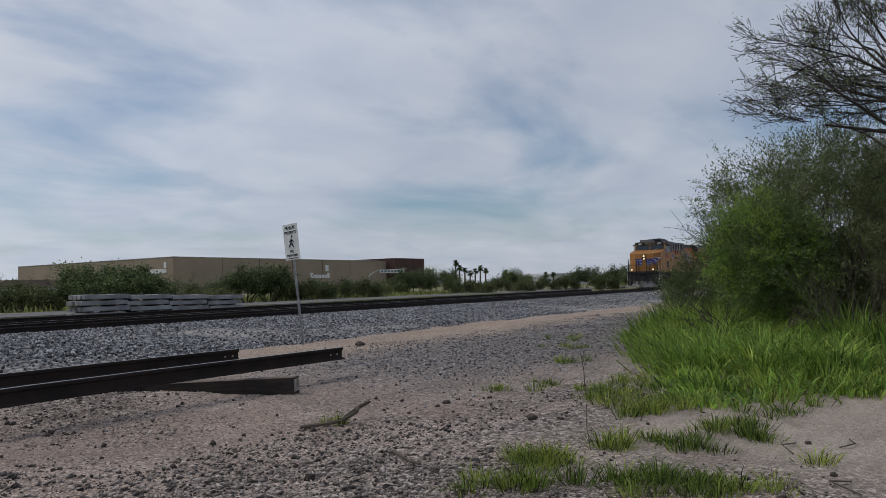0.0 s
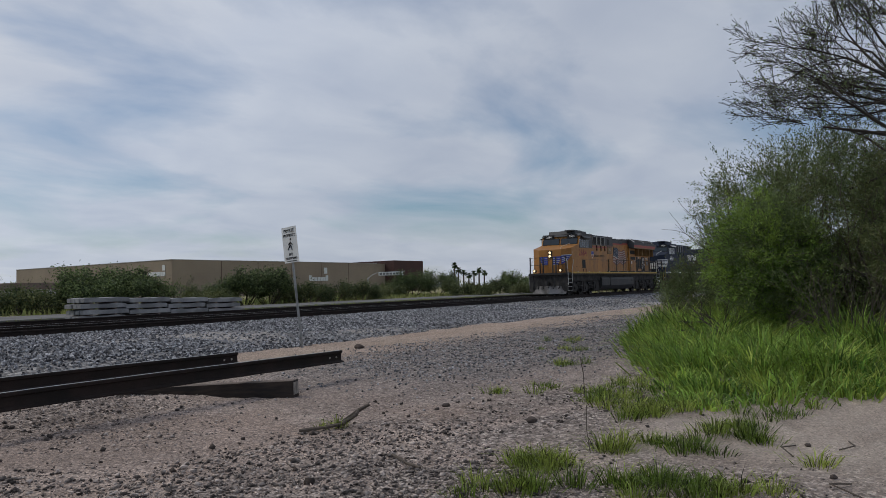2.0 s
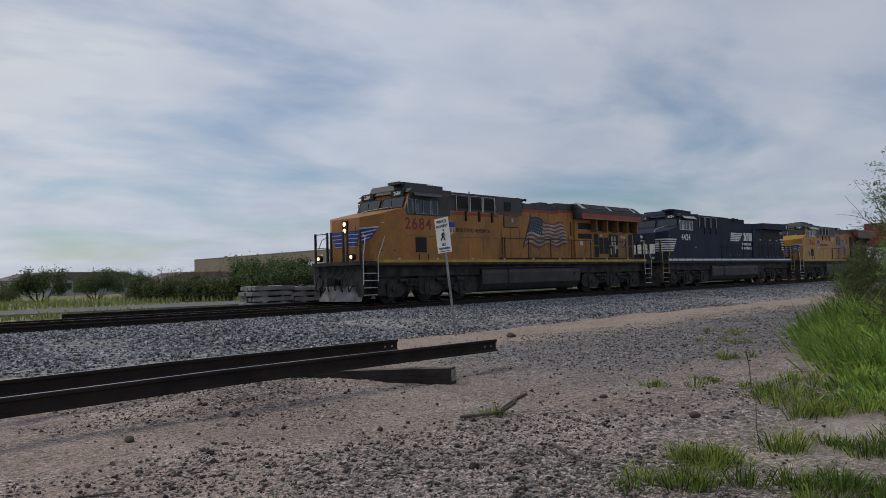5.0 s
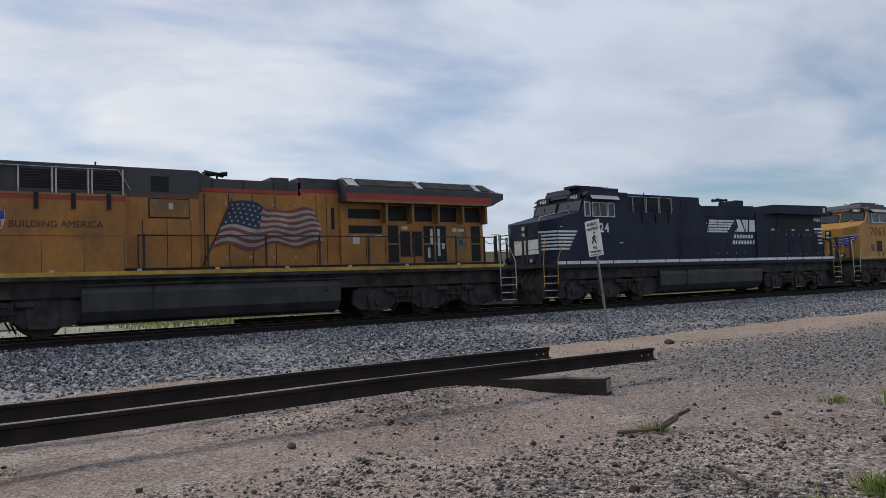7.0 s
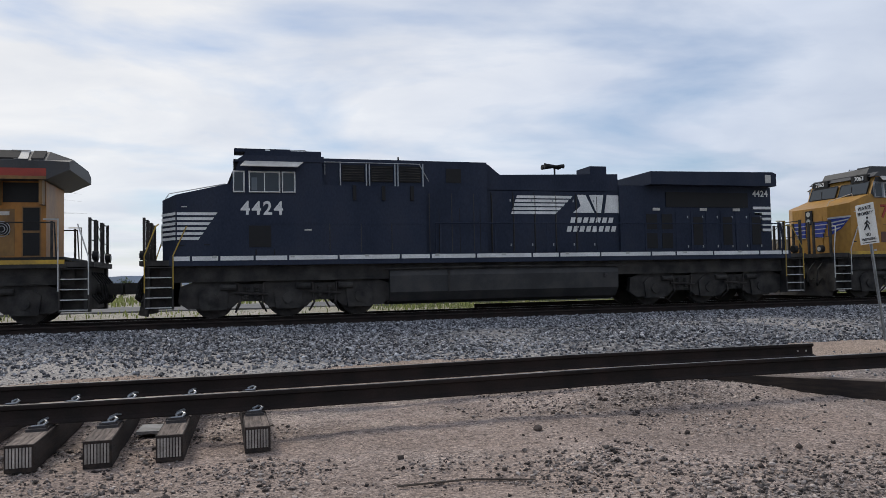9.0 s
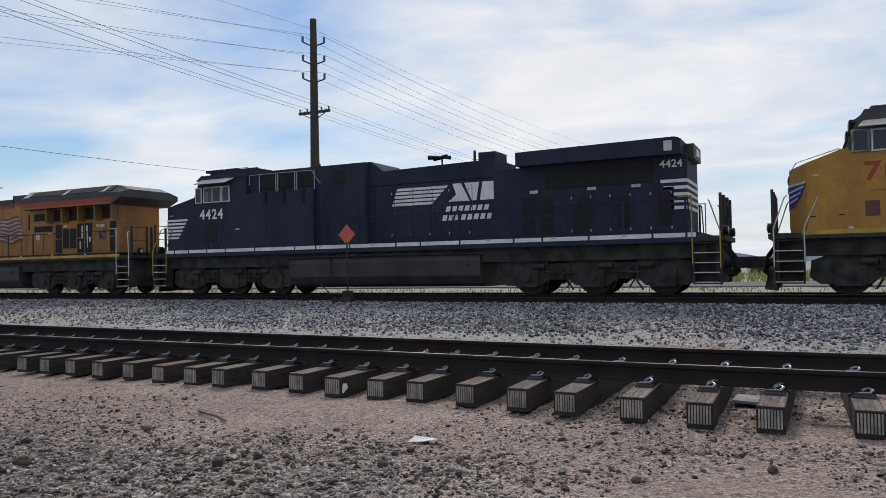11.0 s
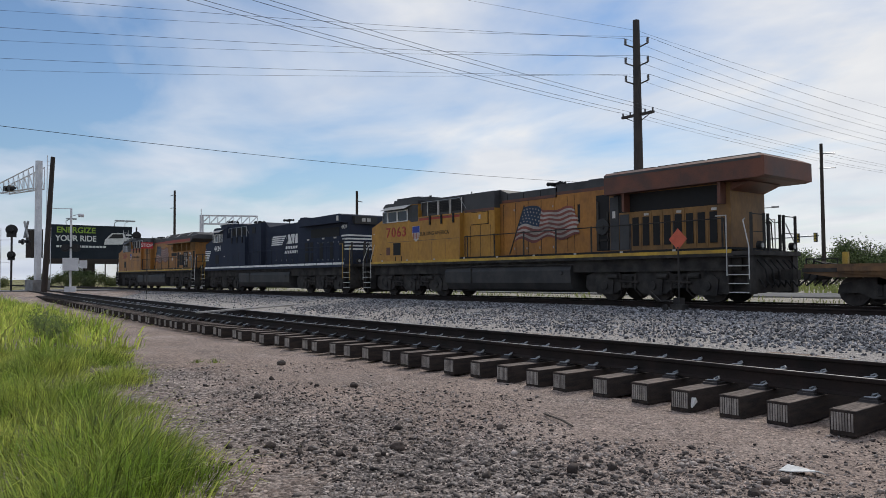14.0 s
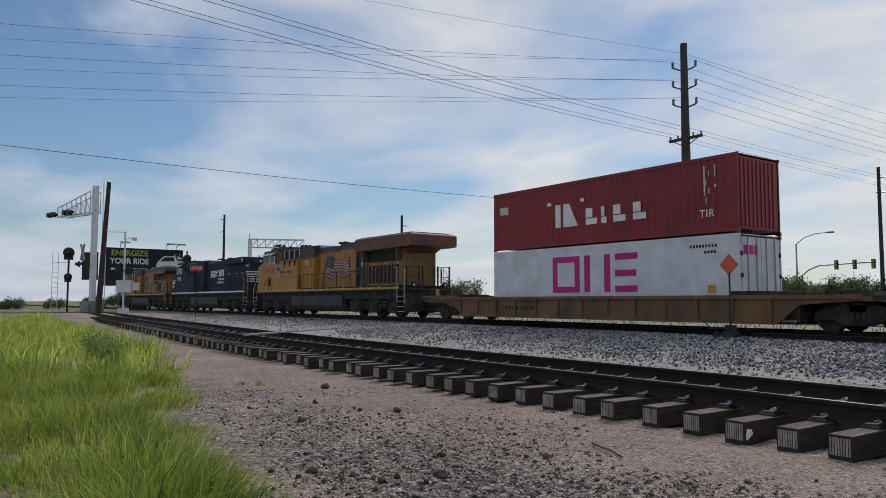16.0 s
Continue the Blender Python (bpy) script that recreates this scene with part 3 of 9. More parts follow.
main_track = thing("main_track", "straight main railway track with dark steel rails on ties", "railway track", kind="structure")
for side in (-1, 1):
    rail(main_track, [(x, YC + side * 0.755, RAIL_Z - 0.19) for x in (-400, -120, -60, 0, 60, 120, 400)])
bm = bmesh.new()
box(bm, -0.115, 0.115, -1.3, 1.3, 0.0, 0.12)
tie_mesh = mesh_of("tie", bm, M_TIE, bevel=0.008)
for i in range(150):
    t = new("tie", tie_mesh)
    t.parent = main_track
    t.matrix_basis = pose(-50 + 0.62 * i, YC + 0.02 * math.sin(i * 7.3), RAIL_Z - 0.19 - 0.125, 0, 0, 0.6 * math.sin(i * 3.7))

# spare rail on ballast beside the near rail, placed to fit the camera's view
spare_rail = thing("spare_rail", "long rusty spare rail lying on the ballast beside the track", "rail")
rail(spare_rail, [(x, 20.45 + 0.03 * math.sin(x * 0.1), 0.378) for x in range(-13, 121, 4)], shiny=False)
# second spare rail, raised on blocks to fit the camera's view
spare_rail = thing("spare_rail", "long rusty spare rail laid beyond the far tie ends", "rail")
rail(spare_rail, [(x, YC + 1.42 + 0.02 * math.sin(x * 0.13), 0.52) for x in range(8, 61, 4)], shiny=False)
bm = bmesh.new()
box(bm, -0.1, 0.1, -0.12, 0.12, 0.405, 0.522)
block_mesh = mesh_of("wood_block", bm, M_TIE, bevel=0.006)
for i in range(9):
    o = new("wood_block", block_mesh)
    o.parent = spare_rail
    o.matrix_basis = pose(9.5 + 6.2 * i, YC + 1.42, 0)

# ---------------------------------------------------------------- siding
siding = thing("siding_track", "rusty siding track on raised striped-end wooden ties, ending short in the dirt", "railway track", kind="structure")
for side, end in ((-0.755, 9.43), (0.755, 8.60)):
    r_ob = rail(siding, [(x, siding_y(x) + side, side_top(x) - 0.19) for x in [-84 + 1.5 * i for i in range(63)] if x < end - 0.2] + [(end, siding_y(end) + side, side_top(end) - 0.19)])
    for k in (0.12, 0.27):
        bm = bmesh.new()
        tube(bm, (end - k, siding_y(end) + side - 0.012, SIDE_Z - 0.1), (end - k, siding_y(end) + side - 0.0095, SIDE_Z - 0.1), 0.017, 10)
        part("bolt_hole", bm, M_TIEEND, r_ob, "pale open bolt hole")

TIE_H, TIE_NEAR, TIE_FAR = 0.20, -1.52, 1.30
bm = bmesh.new()
box(bm, -0.115, 0.115, TIE_NEAR, TIE_FAR, -0.03, TIE_H)
side_tie = mesh_of("tie", bm, M_TIE, bevel=0.01)
bm = bmesh.new()
for i in range(8):
    box(bm, -0.100 + 0.0255 * i, -0.084 + 0.0255 * i, TIE_NEAR - 0.006, TIE_NEAR + 0.004, 0.012, TIE_H - 0.022)
tie_end = mesh_of("end_plate", bm, M_TIEEND)
bm = bmesh.new()                       # top face, split along the grain; daylight on it is in its pale colour
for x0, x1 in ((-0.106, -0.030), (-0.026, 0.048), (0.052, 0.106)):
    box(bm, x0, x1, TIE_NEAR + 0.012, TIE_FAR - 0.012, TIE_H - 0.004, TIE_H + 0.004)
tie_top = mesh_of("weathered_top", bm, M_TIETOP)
bm = bmesh.new()
for sy in (-0.755, 0.755):
    box(bm, -0.09, 0.09, sy - 0.19, sy + 0.19, TIE_H - 0.002, TIE_H + 0.030)
    for e in (-1, 1):
        box(bm, -0.075, 0.075, sy + e * 0.13 - 0.035, sy + e * 0.13 + 0.035, TIE_H + 0.028, TIE_H + 0.048)
tie_plate = mesh_of("tie_plate", bm, M_CLIP, bevel=0.003)
bm = bmesh.new()
for sy in (-0.755, 0.755):
    for e in (-1, 1):
        y0 = sy + e * 0.10
        pts = [(-0.05, y0 + e * 0.05, TIE_H + 0.05), (0.05, y0 + e * 0.05, TIE_H + 0.055), (0.075, y0 + e * 0.02, TIE_H + 0.075), (0.04, y0 - e * 0.03, TIE_H + 0.085), (-0.01, y0 - e * 0.035, TIE_H + 0.06), (0.0, y0 + e * 0.01, TIE_H + 0.05)]
        pipe(bm, pts, 0.010, 5)
rail_clip = mesh_of("rail_clip", bm, M_STEEL)
tie_xs = [7.08, 0.30, -0.40, -1.03, -1.63, -2.26, -2.83, -3.39, -3.98, -4.52, -5.01, -5.62, -6.22, -6.78, -7.28]
tie_out = [0.0, -0.02, -0.10, -0.13, -0.08, -0.03, 0.0, 0.04, 0.02, 0.0, -0.05, 0.03, 0.05, 0.0, -0.03]
x = -7.85
while x > -82:
    tie_xs.append(x)
    x -= 0.575
for i, x in enumerate(tie_xs):
    yaw = math.degrees(math.atan2(siding_y(x + 0.5) - siding_y(x - 0.5), 1.0)) + 1.2 * math.sin(i * 2.3)
    t = new("tie", side_tie)
    t.parent = siding
    jit = 0.03 if i >= len(tie_out) else 0.0
    t.matrix_basis = pose(x + jit * math.sin(i * 5.1), siding_y(x) + (tie_out[i] if i < len(tie_out) else 0.05 * math.sin(i * 3.3)) - (0.045 if i == 0 else 0), -0.045 if i == 0 else side_top(x) - 0.19 - 0.03 - TIE_H, -2.2 if i == 0 else 0, 0, yaw + (26 if i == 0 else 0))
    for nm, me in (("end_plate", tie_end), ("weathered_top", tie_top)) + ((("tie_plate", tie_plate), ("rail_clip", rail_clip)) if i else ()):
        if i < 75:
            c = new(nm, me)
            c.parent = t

# a scrap of paint or paper stuck on one tie
M_WHITE = material("white_paint", (0.78, 0.78, 0.76), (0.6, 0.6, 0.59), rough=0.5, scale=2, fine=30, bump=0.03)
bm = bmesh.new()
k = [i for i, x in enumerate(tie_xs) if abs(x + 5.01) < 0.1][0]
xk = tie_xs[k]
yk = siding_y(xk) + TIE_NEAR
f = [bm.verts.new(p) for p in ((xk + 0.02, yk - 0.02, 0.10), (xk + 0.10, yk - 0.02, 0.06), (xk + 0.122, yk + 0.05, 0.12), (xk + 0.121, yk + 0.02, 0.17), (xk + 0.06, yk - 0.02, 0.17))]
bm.faces.new(f)
r = bmesh.ops.extrude_face_region(bm, geom=bm.faces[:])
bmesh.ops.translate(bm, verts=[v for v in r["geom"] if isinstance(v, bmesh.types.BMVert)], vec=(0.004, -0.008, 0))
tagged(new("paint_flake", mesh_of("paint_flake", bm, M_WHITE)), "white paint scrap stuck to a tie end", "paint scrap")


def slab(name, label, category, pts, thick, mat, z):
    bm = bmesh.new()
    a = [bm.verts.new((px, py, z)) for px, py in pts]
    b = [bm.verts.new((px, py, z + thick)) for px, py in pts]
    bm.faces.new(a[::-1]); bm.faces.new(b)
    for i in range(len(a)):
        j = (i + 1) % len(a)
        bm.faces.new((a[i], a[j], b[j], b[i]))
    return tagged(new(name, mesh_of(name, bm, mat, bevel=0.002)), label, category)


M_PLANK = material("weathered_board", (0.36, 0.35, 0.34), (0.22, 0.21, 0.20), rough=0.85, scale=5, fine=60, bump=0.2)
slab("board", "pale weathered board lying across the siding rails", "board", ((-20.9, 7.75), (-20.55, 7.75), (-23.7, 12.3), (-24.0, 12.25)), 0.04, M_PLANK, side_top(-22) + 0.003)
slab("scrap_plate", "pale scrap plate lying in the dirt between ties", "scrap", ((-0.85, 8.25), (-0.52, 8.2), (-0.49, 8.6), (-0.83, 8.65)), 0.03, M_PLANK, 0.03)

# ---------------------------------------------------------------- train
M_YELLOW = material("armour_yellow_paint", (0.43, 0.192, 0.042), (0.30, 0.134, 0.036), spec=0.3, rough=0.5, scale=0.9, fine=9, bump=0.02, stain=(0.10, 0.065, 0.04), stain_scale=0.8, stain_amt=0.45, streak=(1, 1, 0.6))
M_YELLOW_B = material("bright_yellow_paint", (0.47, 0.245, 0.044), (0.37, 0.19, 0.04), spec=0.3, rough=0.48, scale=0.9, fine=9, bump=0.02, stain=(0.12, 0.08, 0.05), stain_scale=0.7, stain_amt=0.3, streak=(1, 1, 0.6))
M_GREYROOF = material("grey_roof_paint", (0.075, 0.077, 0.083), (0.036, 0.036, 0.038), rough=0.6, scale=1.2, fine=25, bump=0.03, stain=(0.04, 0.035, 0.03), stain_scale=1.2, stain_amt=0.6)
M_BLACK = material("black_blue_paint", (0.041, 0.050, 0.077), (0.027, 0.034, 0.054), spec=0.06, rough=0.6, scale=0.8, fine=20, bump=0.02, stain=(0.035, 0.034, 0.036), stain_scale=0.8, stain_amt=0.3, streak=(1, 1, 0.6))
M_UNDER = material("grimy_underframe", (0.066, 0.061, 0.057), (0.022, 0.021, 0.021), spec=0.25, rough=0.8, scale=2.5, fine=30, bump=0.15, stain=(0.06, 0.05, 0.042), stain_scale=1.6, stain_amt=0.4)
M_TANK = material("fuel_tank_paint", (0.045, 0.045, 0.047), (0.028, 0.028, 0.029), rough=0.6, scale=1.2, fine=25, bump=0.05, stain=(0.10, 0.085, 0.07), stain_scale=1.2, stain_amt=0.35)
# near-black for black parts; flat sheets of it stand for shade inside openings
M_DARK = material("black_parts_and_shade", (0.012, 0.012, 0.013), (0.006, 0.006, 0.007), rough=0.7, scale=6, fine=60, bump=0.05)
M_RED = material("red_stripe_paint", (0.36, 0.05, 0.03), (0.26, 0.035, 0.025), rough=0.5, scale=2, fine=30, bump=0.02)
M_BROWNRED = material("sooted_red_paint", (0.17, 0.065, 0.04), (0.09, 0.045, 0.035), rough=0.55, scale=1.5, fine=25, bump=0.03)
M_BLUE = material("blue_paint", (0.028, 0.055, 0.33), (0.02, 0.04, 0.24), rough=0.5, scale=2, fine=30, bump=0.02)
M_OFFWHITE = material("faded_white_paint", (0.62, 0.60, 0.56), (0.45, 0.43, 0.40), rough=0.55, scale=2, fine=30, bump=0.02)
M_FLAGRED = material("faded_flag_red", (0.40, 0.12, 0.08), (0.30, 0.09, 0.06), rough=0.55, scale=2, fine=30, bump=0.02)
M_LETTER = material("black_lettering", (0.06, 0.035, 0.015), (0.04, 0.025, 0.012), rough=0.5, scale=3, fine=40, bump=0.0)
M_HANDRAIL = material("white_handrail", (0.66, 0.66, 0.63), (0.45, 0.44, 0.42), rough=0.5, scale=4, fine=30, bump=0.02)
M_YRAIL = material("yellow_handrail", (0.50, 0.33, 0.05), (0.36, 0.24, 0.05), rough=0.5, scale=4, fine=30, bump=0.02)
M_FLAGWHITE = material("weathered_flag_white", (0.44, 0.39, 0.35), (0.25, 0.215, 0.19), rough=0.6, scale=1.6, fine=22, bump=0.02)
M_FLAGDARK = material("weathered_flag_red", (0.26, 0.075, 0.055), (0.13, 0.045, 0.04), rough=0.6, scale=1.6, fine=22, bump=0.02)
M_FLAGBLUE = material("weathered_flag_navy", (0.022, 0.045, 0.085), (0.014, 0.026, 0.05), rough=0.6, scale=1.6, fine=22, bump=0.02)
M_STRIPE = material("white_stripe_paint", (0.82, 0.82, 0.80), (0.66, 0.66, 0.65), rough=0.5, scale=2, fine=30, bump=0.02)
M_DIGITFACE = material("digit_face_paint", (0.42, 0.055, 0.035), (0.34, 0.045, 0.03), rough=0.5, scale=2, fine=30, bump=0.02)
M_DEEPRED = material("deep_red_number_paint", (0.27, 0.032, 0.026), (0.20, 0.026, 0.022), rough=0.5, scale=2, fine=30, bump=0.02)
M_TAN = material("dirty_tan_paint", (0.30, 0.165, 0.055), (0.20, 0.11, 0.045), spec=0.3, rough=0.55, scale=1.1, fine=9, bump=0.02, stain=(0.08, 0.06, 0.045), stain_scale=0.9, stain_amt=0.5, streak=(1, 1, 0.6))
M_SILLYELLOW = material("sill_yellow_paint", (0.60, 0.38, 0.05), (0.42, 0.26, 0.045), rough=0.55, scale=1.5, fine=14, bump=0.02, stain=(0.10, 0.08, 0.05), stain_scale=1.2, stain_amt=0.5)
M_GLASS = glass("cab_glass")
M_SHADE = glass("pale_window", (0.10, 0.12, 0.14))
M_LAMP = glow("headlight_glow", (1.0, 0.74, 0.42), 1.3)
M_LENS = material("lamp_lens", (0.55, 0.55, 0.52), (0.4, 0.4, 0.38), rough=0.2, scale=4, fine=30, bump=0.0)
M_WHEEL = material("wheel_steel", (0.07, 0.06, 0.055), (0.03, 0.027, 0.026), rough=0.6, metal=0.4, scale=4, fine=40)


def lettering(text, size, mat, parent, place, name="lettering", label="", bold=0.0, shear=0.0, squeeze=1.0, spacing=1.0):
    """Words in the built-in font, as a thin mesh standing in the plane of x and z, read from the side of lower y."""
    cu = bpy.data.curves.new("words", "FONT")
    cu.body, cu.size, cu.extrude, cu.offset, cu.shear = text, size, 0.004, bold, shear
    cu.align_x, cu.align_y, cu.space_character = "CENTER", "CENTER", spacing
    tmp = bpy.data.objects.new("words", cu)
    scene.collection.objects.link(tmp)
    bpy.context.view_layer.update()
    me = bpy.data.meshes.new_from_object(tmp.evaluated_get(bpy.context.evaluated_depsgraph_get()))
    bpy.data.objects.remove(tmp)
    me.materials.clear()
    me.materials.append(mat)
    me.transform(Matrix.Diagonal((squeeze, 1, 1, 1)))
    ob = new(name, me)
    ob.parent = parent
    ob.matrix_basis = place
    if label:
        ob["label"] = label
    return ob


def solid(name, mat, parent, *boxes, label="", bevel=0.0):
    bm = bmesh.new()
    for b in boxes:
        box(bm, *b)
    return part(name, bm, mat, parent, label, bevel)


def plate(name, mat, parent, outline, y, thick=0.006, label=""):
    """A flat marking or panel: an outline in x and z that stands proud of the side at y, towards lower y."""
    bm = bmesh.new()
    prism(bm, outline, y - thick, y + 0.002)
    return part(name, bm, mat, parent, label)


def wheelset(parent, x, r, gauge=0.755):
    bm = bmesh.new()
    tube(bm, (0, -1.0, 0), (0, 1.0, 0), 0.09, 10)
    for s in (-1, 1):
        tube(bm, (0, s * (gauge - 0.065), 0), (0, s * (gauge + 0.07), 0), r, 28)
        tube(bm, (0, s * (gauge - 0.095), 0), (0, s * (gauge - 0.06), 0), r + 0.025, 28)
        tube(bm, (0, s * (gauge + 0.07), 0), (0, s * (gauge + 0.10), 0), r * 0.28, 14)
        for k in range(3):
            a = 2 * math.pi * k / 3
            tube(bm, (r * 0.55 * math.cos(a), s * (gauge + 0.07), r * 0.55 * math.sin(a)), (r * 0.55 * math.cos(a), s * (gauge + 0.082), r * 0.55 * math.sin(a)), 0.06, 8)
    ob = part("wheelset", bm, M_WHEEL, parent)
    ob.matrix_basis = pose(x, 0, r)
    WHEELS.append((ob, x, r))
    return ob


WHEELS = []


def loco_truck(parent, x, flip):
    """Six-wheel truck: wheelsets turn under it, one cast frame a side with boxes, springs and cylinders."""
    for k in (-2.03, 0.0, 2.03):
        wheelset(parent, x + k, 0.53)
    for s in (-1, 1):
        y0, y1 = (s * 1.02, s * 1.20) if s > 0 else (-1.20, -1.02)
        bm = bmesh.new()
        prism(bm, [(x - 2.95, 0.46), (x - 2.90, 0.90), (x - 2.55, 1.02), (x - 1.55, 1.06), (x - 1.30, 0.94), (x - 0.75, 0.94), (x - 0.50, 1.06), (x + 0.50, 1.06), (x + 0.75, 0.94), (x + 1.30, 0.94), (x + 1.55, 1.06), (x + 2.55, 1.02), (x + 2.90, 0.90), (x + 2.95, 0.46), (x + 2.70, 0.28), (x + 1.55, 0.28), (x + 1.35, 0.46), (x + 0.70, 0.46), (x + 0.50, 0.28), (x - 0.50, 0.28), (x - 0.70, 0.46), (x - 1.35, 0.46), (x - 1.55, 0.28), (x - 2.70, 0.28)], y0, y1)
        fr = part("truck_frame", bm, M_UNDER, parent, "grimy cast truck frame", bevel=0.02)
        for k in (-2.03, 0.0, 2.03):
            bm = bmesh.new()
            prism(bm, [(x + k - 0.34, 0.24), (x + k - 0.40, 0.74), (x + k - 0.20, 0.90), (x + k + 0.20, 0.90), (x + k + 0.40, 0.74), (x + k + 0.34, 0.24)], s * 1.12 - 0.14, s * 1.12 + 0.14)
            ab = part("axle_box", bm, M_UNDER, fr, bevel=0.015)
            bm = bmesh.new()
            tube(bm, (x + k, s * 1.25, 0.54), (x + k, s * 1.31, 0.54), 0.15, 14)
            part("axle_cap", bm, M_UNDER, fr)
        for k in (-1.02, 1.02):
            for j in (-0.14, 0.14):
                bm = bmesh.new()
                for h in range(5):
                    tube(bm, (x + k + j, s * 1.22, 0.52 + 0.075 * h), (x + k + j, s * 1.22, 0.56 + 0.075 * h), 0.075, 8)
                part("spring", bm, M_UNDER, fr)
        for k in (-1.62, 0.42, 1.62):
            bm = bmesh.new()
            tube(bm, (x + k - 0.2, s * 1.29, 0.86), (x + k + 0.2, s * 1.29, 0.86), 0.085, 10)
            part("brake_cylinder", bm, M_UNDER, fr)
        bm = bmesh.new()
        pipe(bm, [(x - 2.5, s * 1.27, 1.10), (x - 1.2, s * 1.29, 1.02), (x + 0.6, s * 1.27, 1.14), (x + 2.4, s * 1.29, 1.05)], 0.02, 5)
        part("brake_pipe", bm, M_UNDER, fr)
        for k in (-1.02, 1.02):        # brake rigging and sand pipes between the wheels
            bm = bmesh.new()
            pipe(bm, [(x + k - 0.35, s * 1.24, 0.98), (x + k - 0.30, s * 1.26, 0.40), (x + k - 0.42, s * 1.05, 0.16)], 0.028, 6)
            pipe(bm, [(x + k + 0.35, s * 1.24, 0.98), (x + k + 0.30, s * 1.26, 0.40), (x + k + 0.42, s * 1.05, 0.16)], 0.028, 6)
            tube(bm, (x + k - 0.45, s * 1.27, 0.70), (x + k + 0.45, s * 1.27, 0.64), 0.035, 6)
            part("brake_rigging", bm, M_WHEEL, fr)
        for k in (-2.3, 0.25, 2.3):
            bm = bmesh.new()
            tube(bm, (x + k, s * 1.19, 0.80), (x + k, s * 1.24, 0.80), 0.055, 8)
            part("frame_bolt", bm, M_WHEEL, fr)
        bm = bmesh.new()
        box(bm, x - 2.6, x + 2.6, s * 0.88 - 0.03, s * 0.88 + 0.03, 0.85, 1.04)
        part("inner_beam", bm, M_UNDER, fr)


def railing(parent, pts, posts, mat, base_z, r=0.017):
    bm = bmesh.new()
    pipe(bm, pts, r, 6)
    h = part("handrail", bm, mat, parent)
    for p in posts:
        bm = bmesh.new()
        box(bm, p[0] - 0.03, p[0] + 0.03, p[1] - 0.012, p[1] + 0.012, base_z, p[2])
        part("stanchion", bm, mat, h)


def door_panel(parent, mat, x0, x1, z0, z1, y, s, louvre=False):
    bm = bmesh.new()
    ya, yb = (y - 0.012, y + 0.004) if s < 0 else (-y - 0.004, -y + 0.012)
    box(bm, x0, x1, ya, yb, z0, z1)
    d = part("hood_door", bm, mat, parent)
    yo = y - 0.02 if s < 0 else -y + 0.02
    for z in (z0 + 0.12 * (z1 - z0), z0 + 0.88 * (z1 - z0)):
        solid("latch", M_STEEL, d, (x1 - 0.09, x1 - 0.05, min(yo, yo + 0.012), max(yo, yo + 0.012), z - 0.04, z + 0.04))
    if louvre:
        k = max(3, int((z1 - z0) / 0.075))
        bm = bmesh.new()
        for i in range(k):
            z = z0 + 0.05 + (z1 - z0 - 0.1) * i / k
            box(bm, x0 + 0.05, x1 - 0.05, min(yo, yo + 0.02), max(yo, yo + 0.02), z, z + 0.03)
        part("louvre", bm, M_DARK, d)


def flag(parent, dx, y):
    """A faded waving flag painted on the hood: pole, stripes and a starred canton."""
    canvas = thing_part("flag_marking", parent, "faded waving striped flag with a starred canton")

    def at(u, v):
        x = 10.91 + 0.54 * v + (3.54 - 0.81 * v) * u + dx
        low = 2.30 + 0.13 * math.sin(15.0 * u) * (1 - 0.4 * u) + 0.10 * u
        top = 3.70 + 0.04 * math.sin(9 * u) - 0.19 * step(0.28, 0.44, u) + 0.05 * math.sin(16 * u) * u
        return x + 0.05 * math.sin(9 * v + 3 * u) * u, low + (top - low) * v

    def patch(name, u0, u1, v0, v1, mat, off, thick=0.004):
        bm = bmesh.new()
        n = max(3, int(18 * (u1 - u0)))
        rows_ = []
        for v in (v0, v1):
            rows_.append([bm.verts.new((at(u0 + (u1 - u0) * i / n, v)[0], y - off, at(u0 + (u1 - u0) * i / n, v)[1])) for i in range(n + 1)])
        for i in range(n):
            bm.faces.new((rows_[0][i], rows_[0][i + 1], rows_[1][i + 1], rows_[1][i]))
        r = bmesh.ops.extrude_face_region(bm, geom=bm.faces[:])
        bmesh.ops.translate(bm, verts=[v for v in r["geom"] if isinstance(v, bmesh.types.BMVert)], vec=(0, -thick, 0))
        return part(name, bm, mat, canvas)

    for k in range(13):
        patch("stripe", 0.36 if k >= 6 else 0.0, 1.0 - (0.02 if k % 3 == 0 else 0.0), k / 13, (k + 1) / 13, M_FLAGWHITE if k % 2 else M_FLAGDARK, 0.004)
    patch("canton", 0.0, 0.37, 6 / 13, 1.0, M_FLAGBLUE, 0.005, 0.008)
    for i in range(6):
        for j in range(5):
            u, v = 0.035 + 0.058 * i + (0.025 if j % 2 else 0), 0.53 + 0.095 * j
            if u < 0.36:
                bm = bmesh.new()
                cx, cz = at(u, v)
                tube(bm, (cx, y - 0.018, cz), (cx, y - 0.012, cz), 0.034, 5)
                part("star", bm, M_FLAGWHITE, canvas)
    bm = bmesh.new()
    tube(bm, (10.62 + dx, y - 0.008, 1.80), (11.50 + dx, y - 0.008, 3.78), 0.025, 5)
    part("flag_pole", bm, M_GREYROOF, canvas)


def thing_part(name, parent, label=""):
    bm = bmesh.new()
    box(bm, 0, 0.001, 0, 0.001, 3.0, 3.001)
    ob = part(name, bm, M_DARK, parent, label)
    return ob


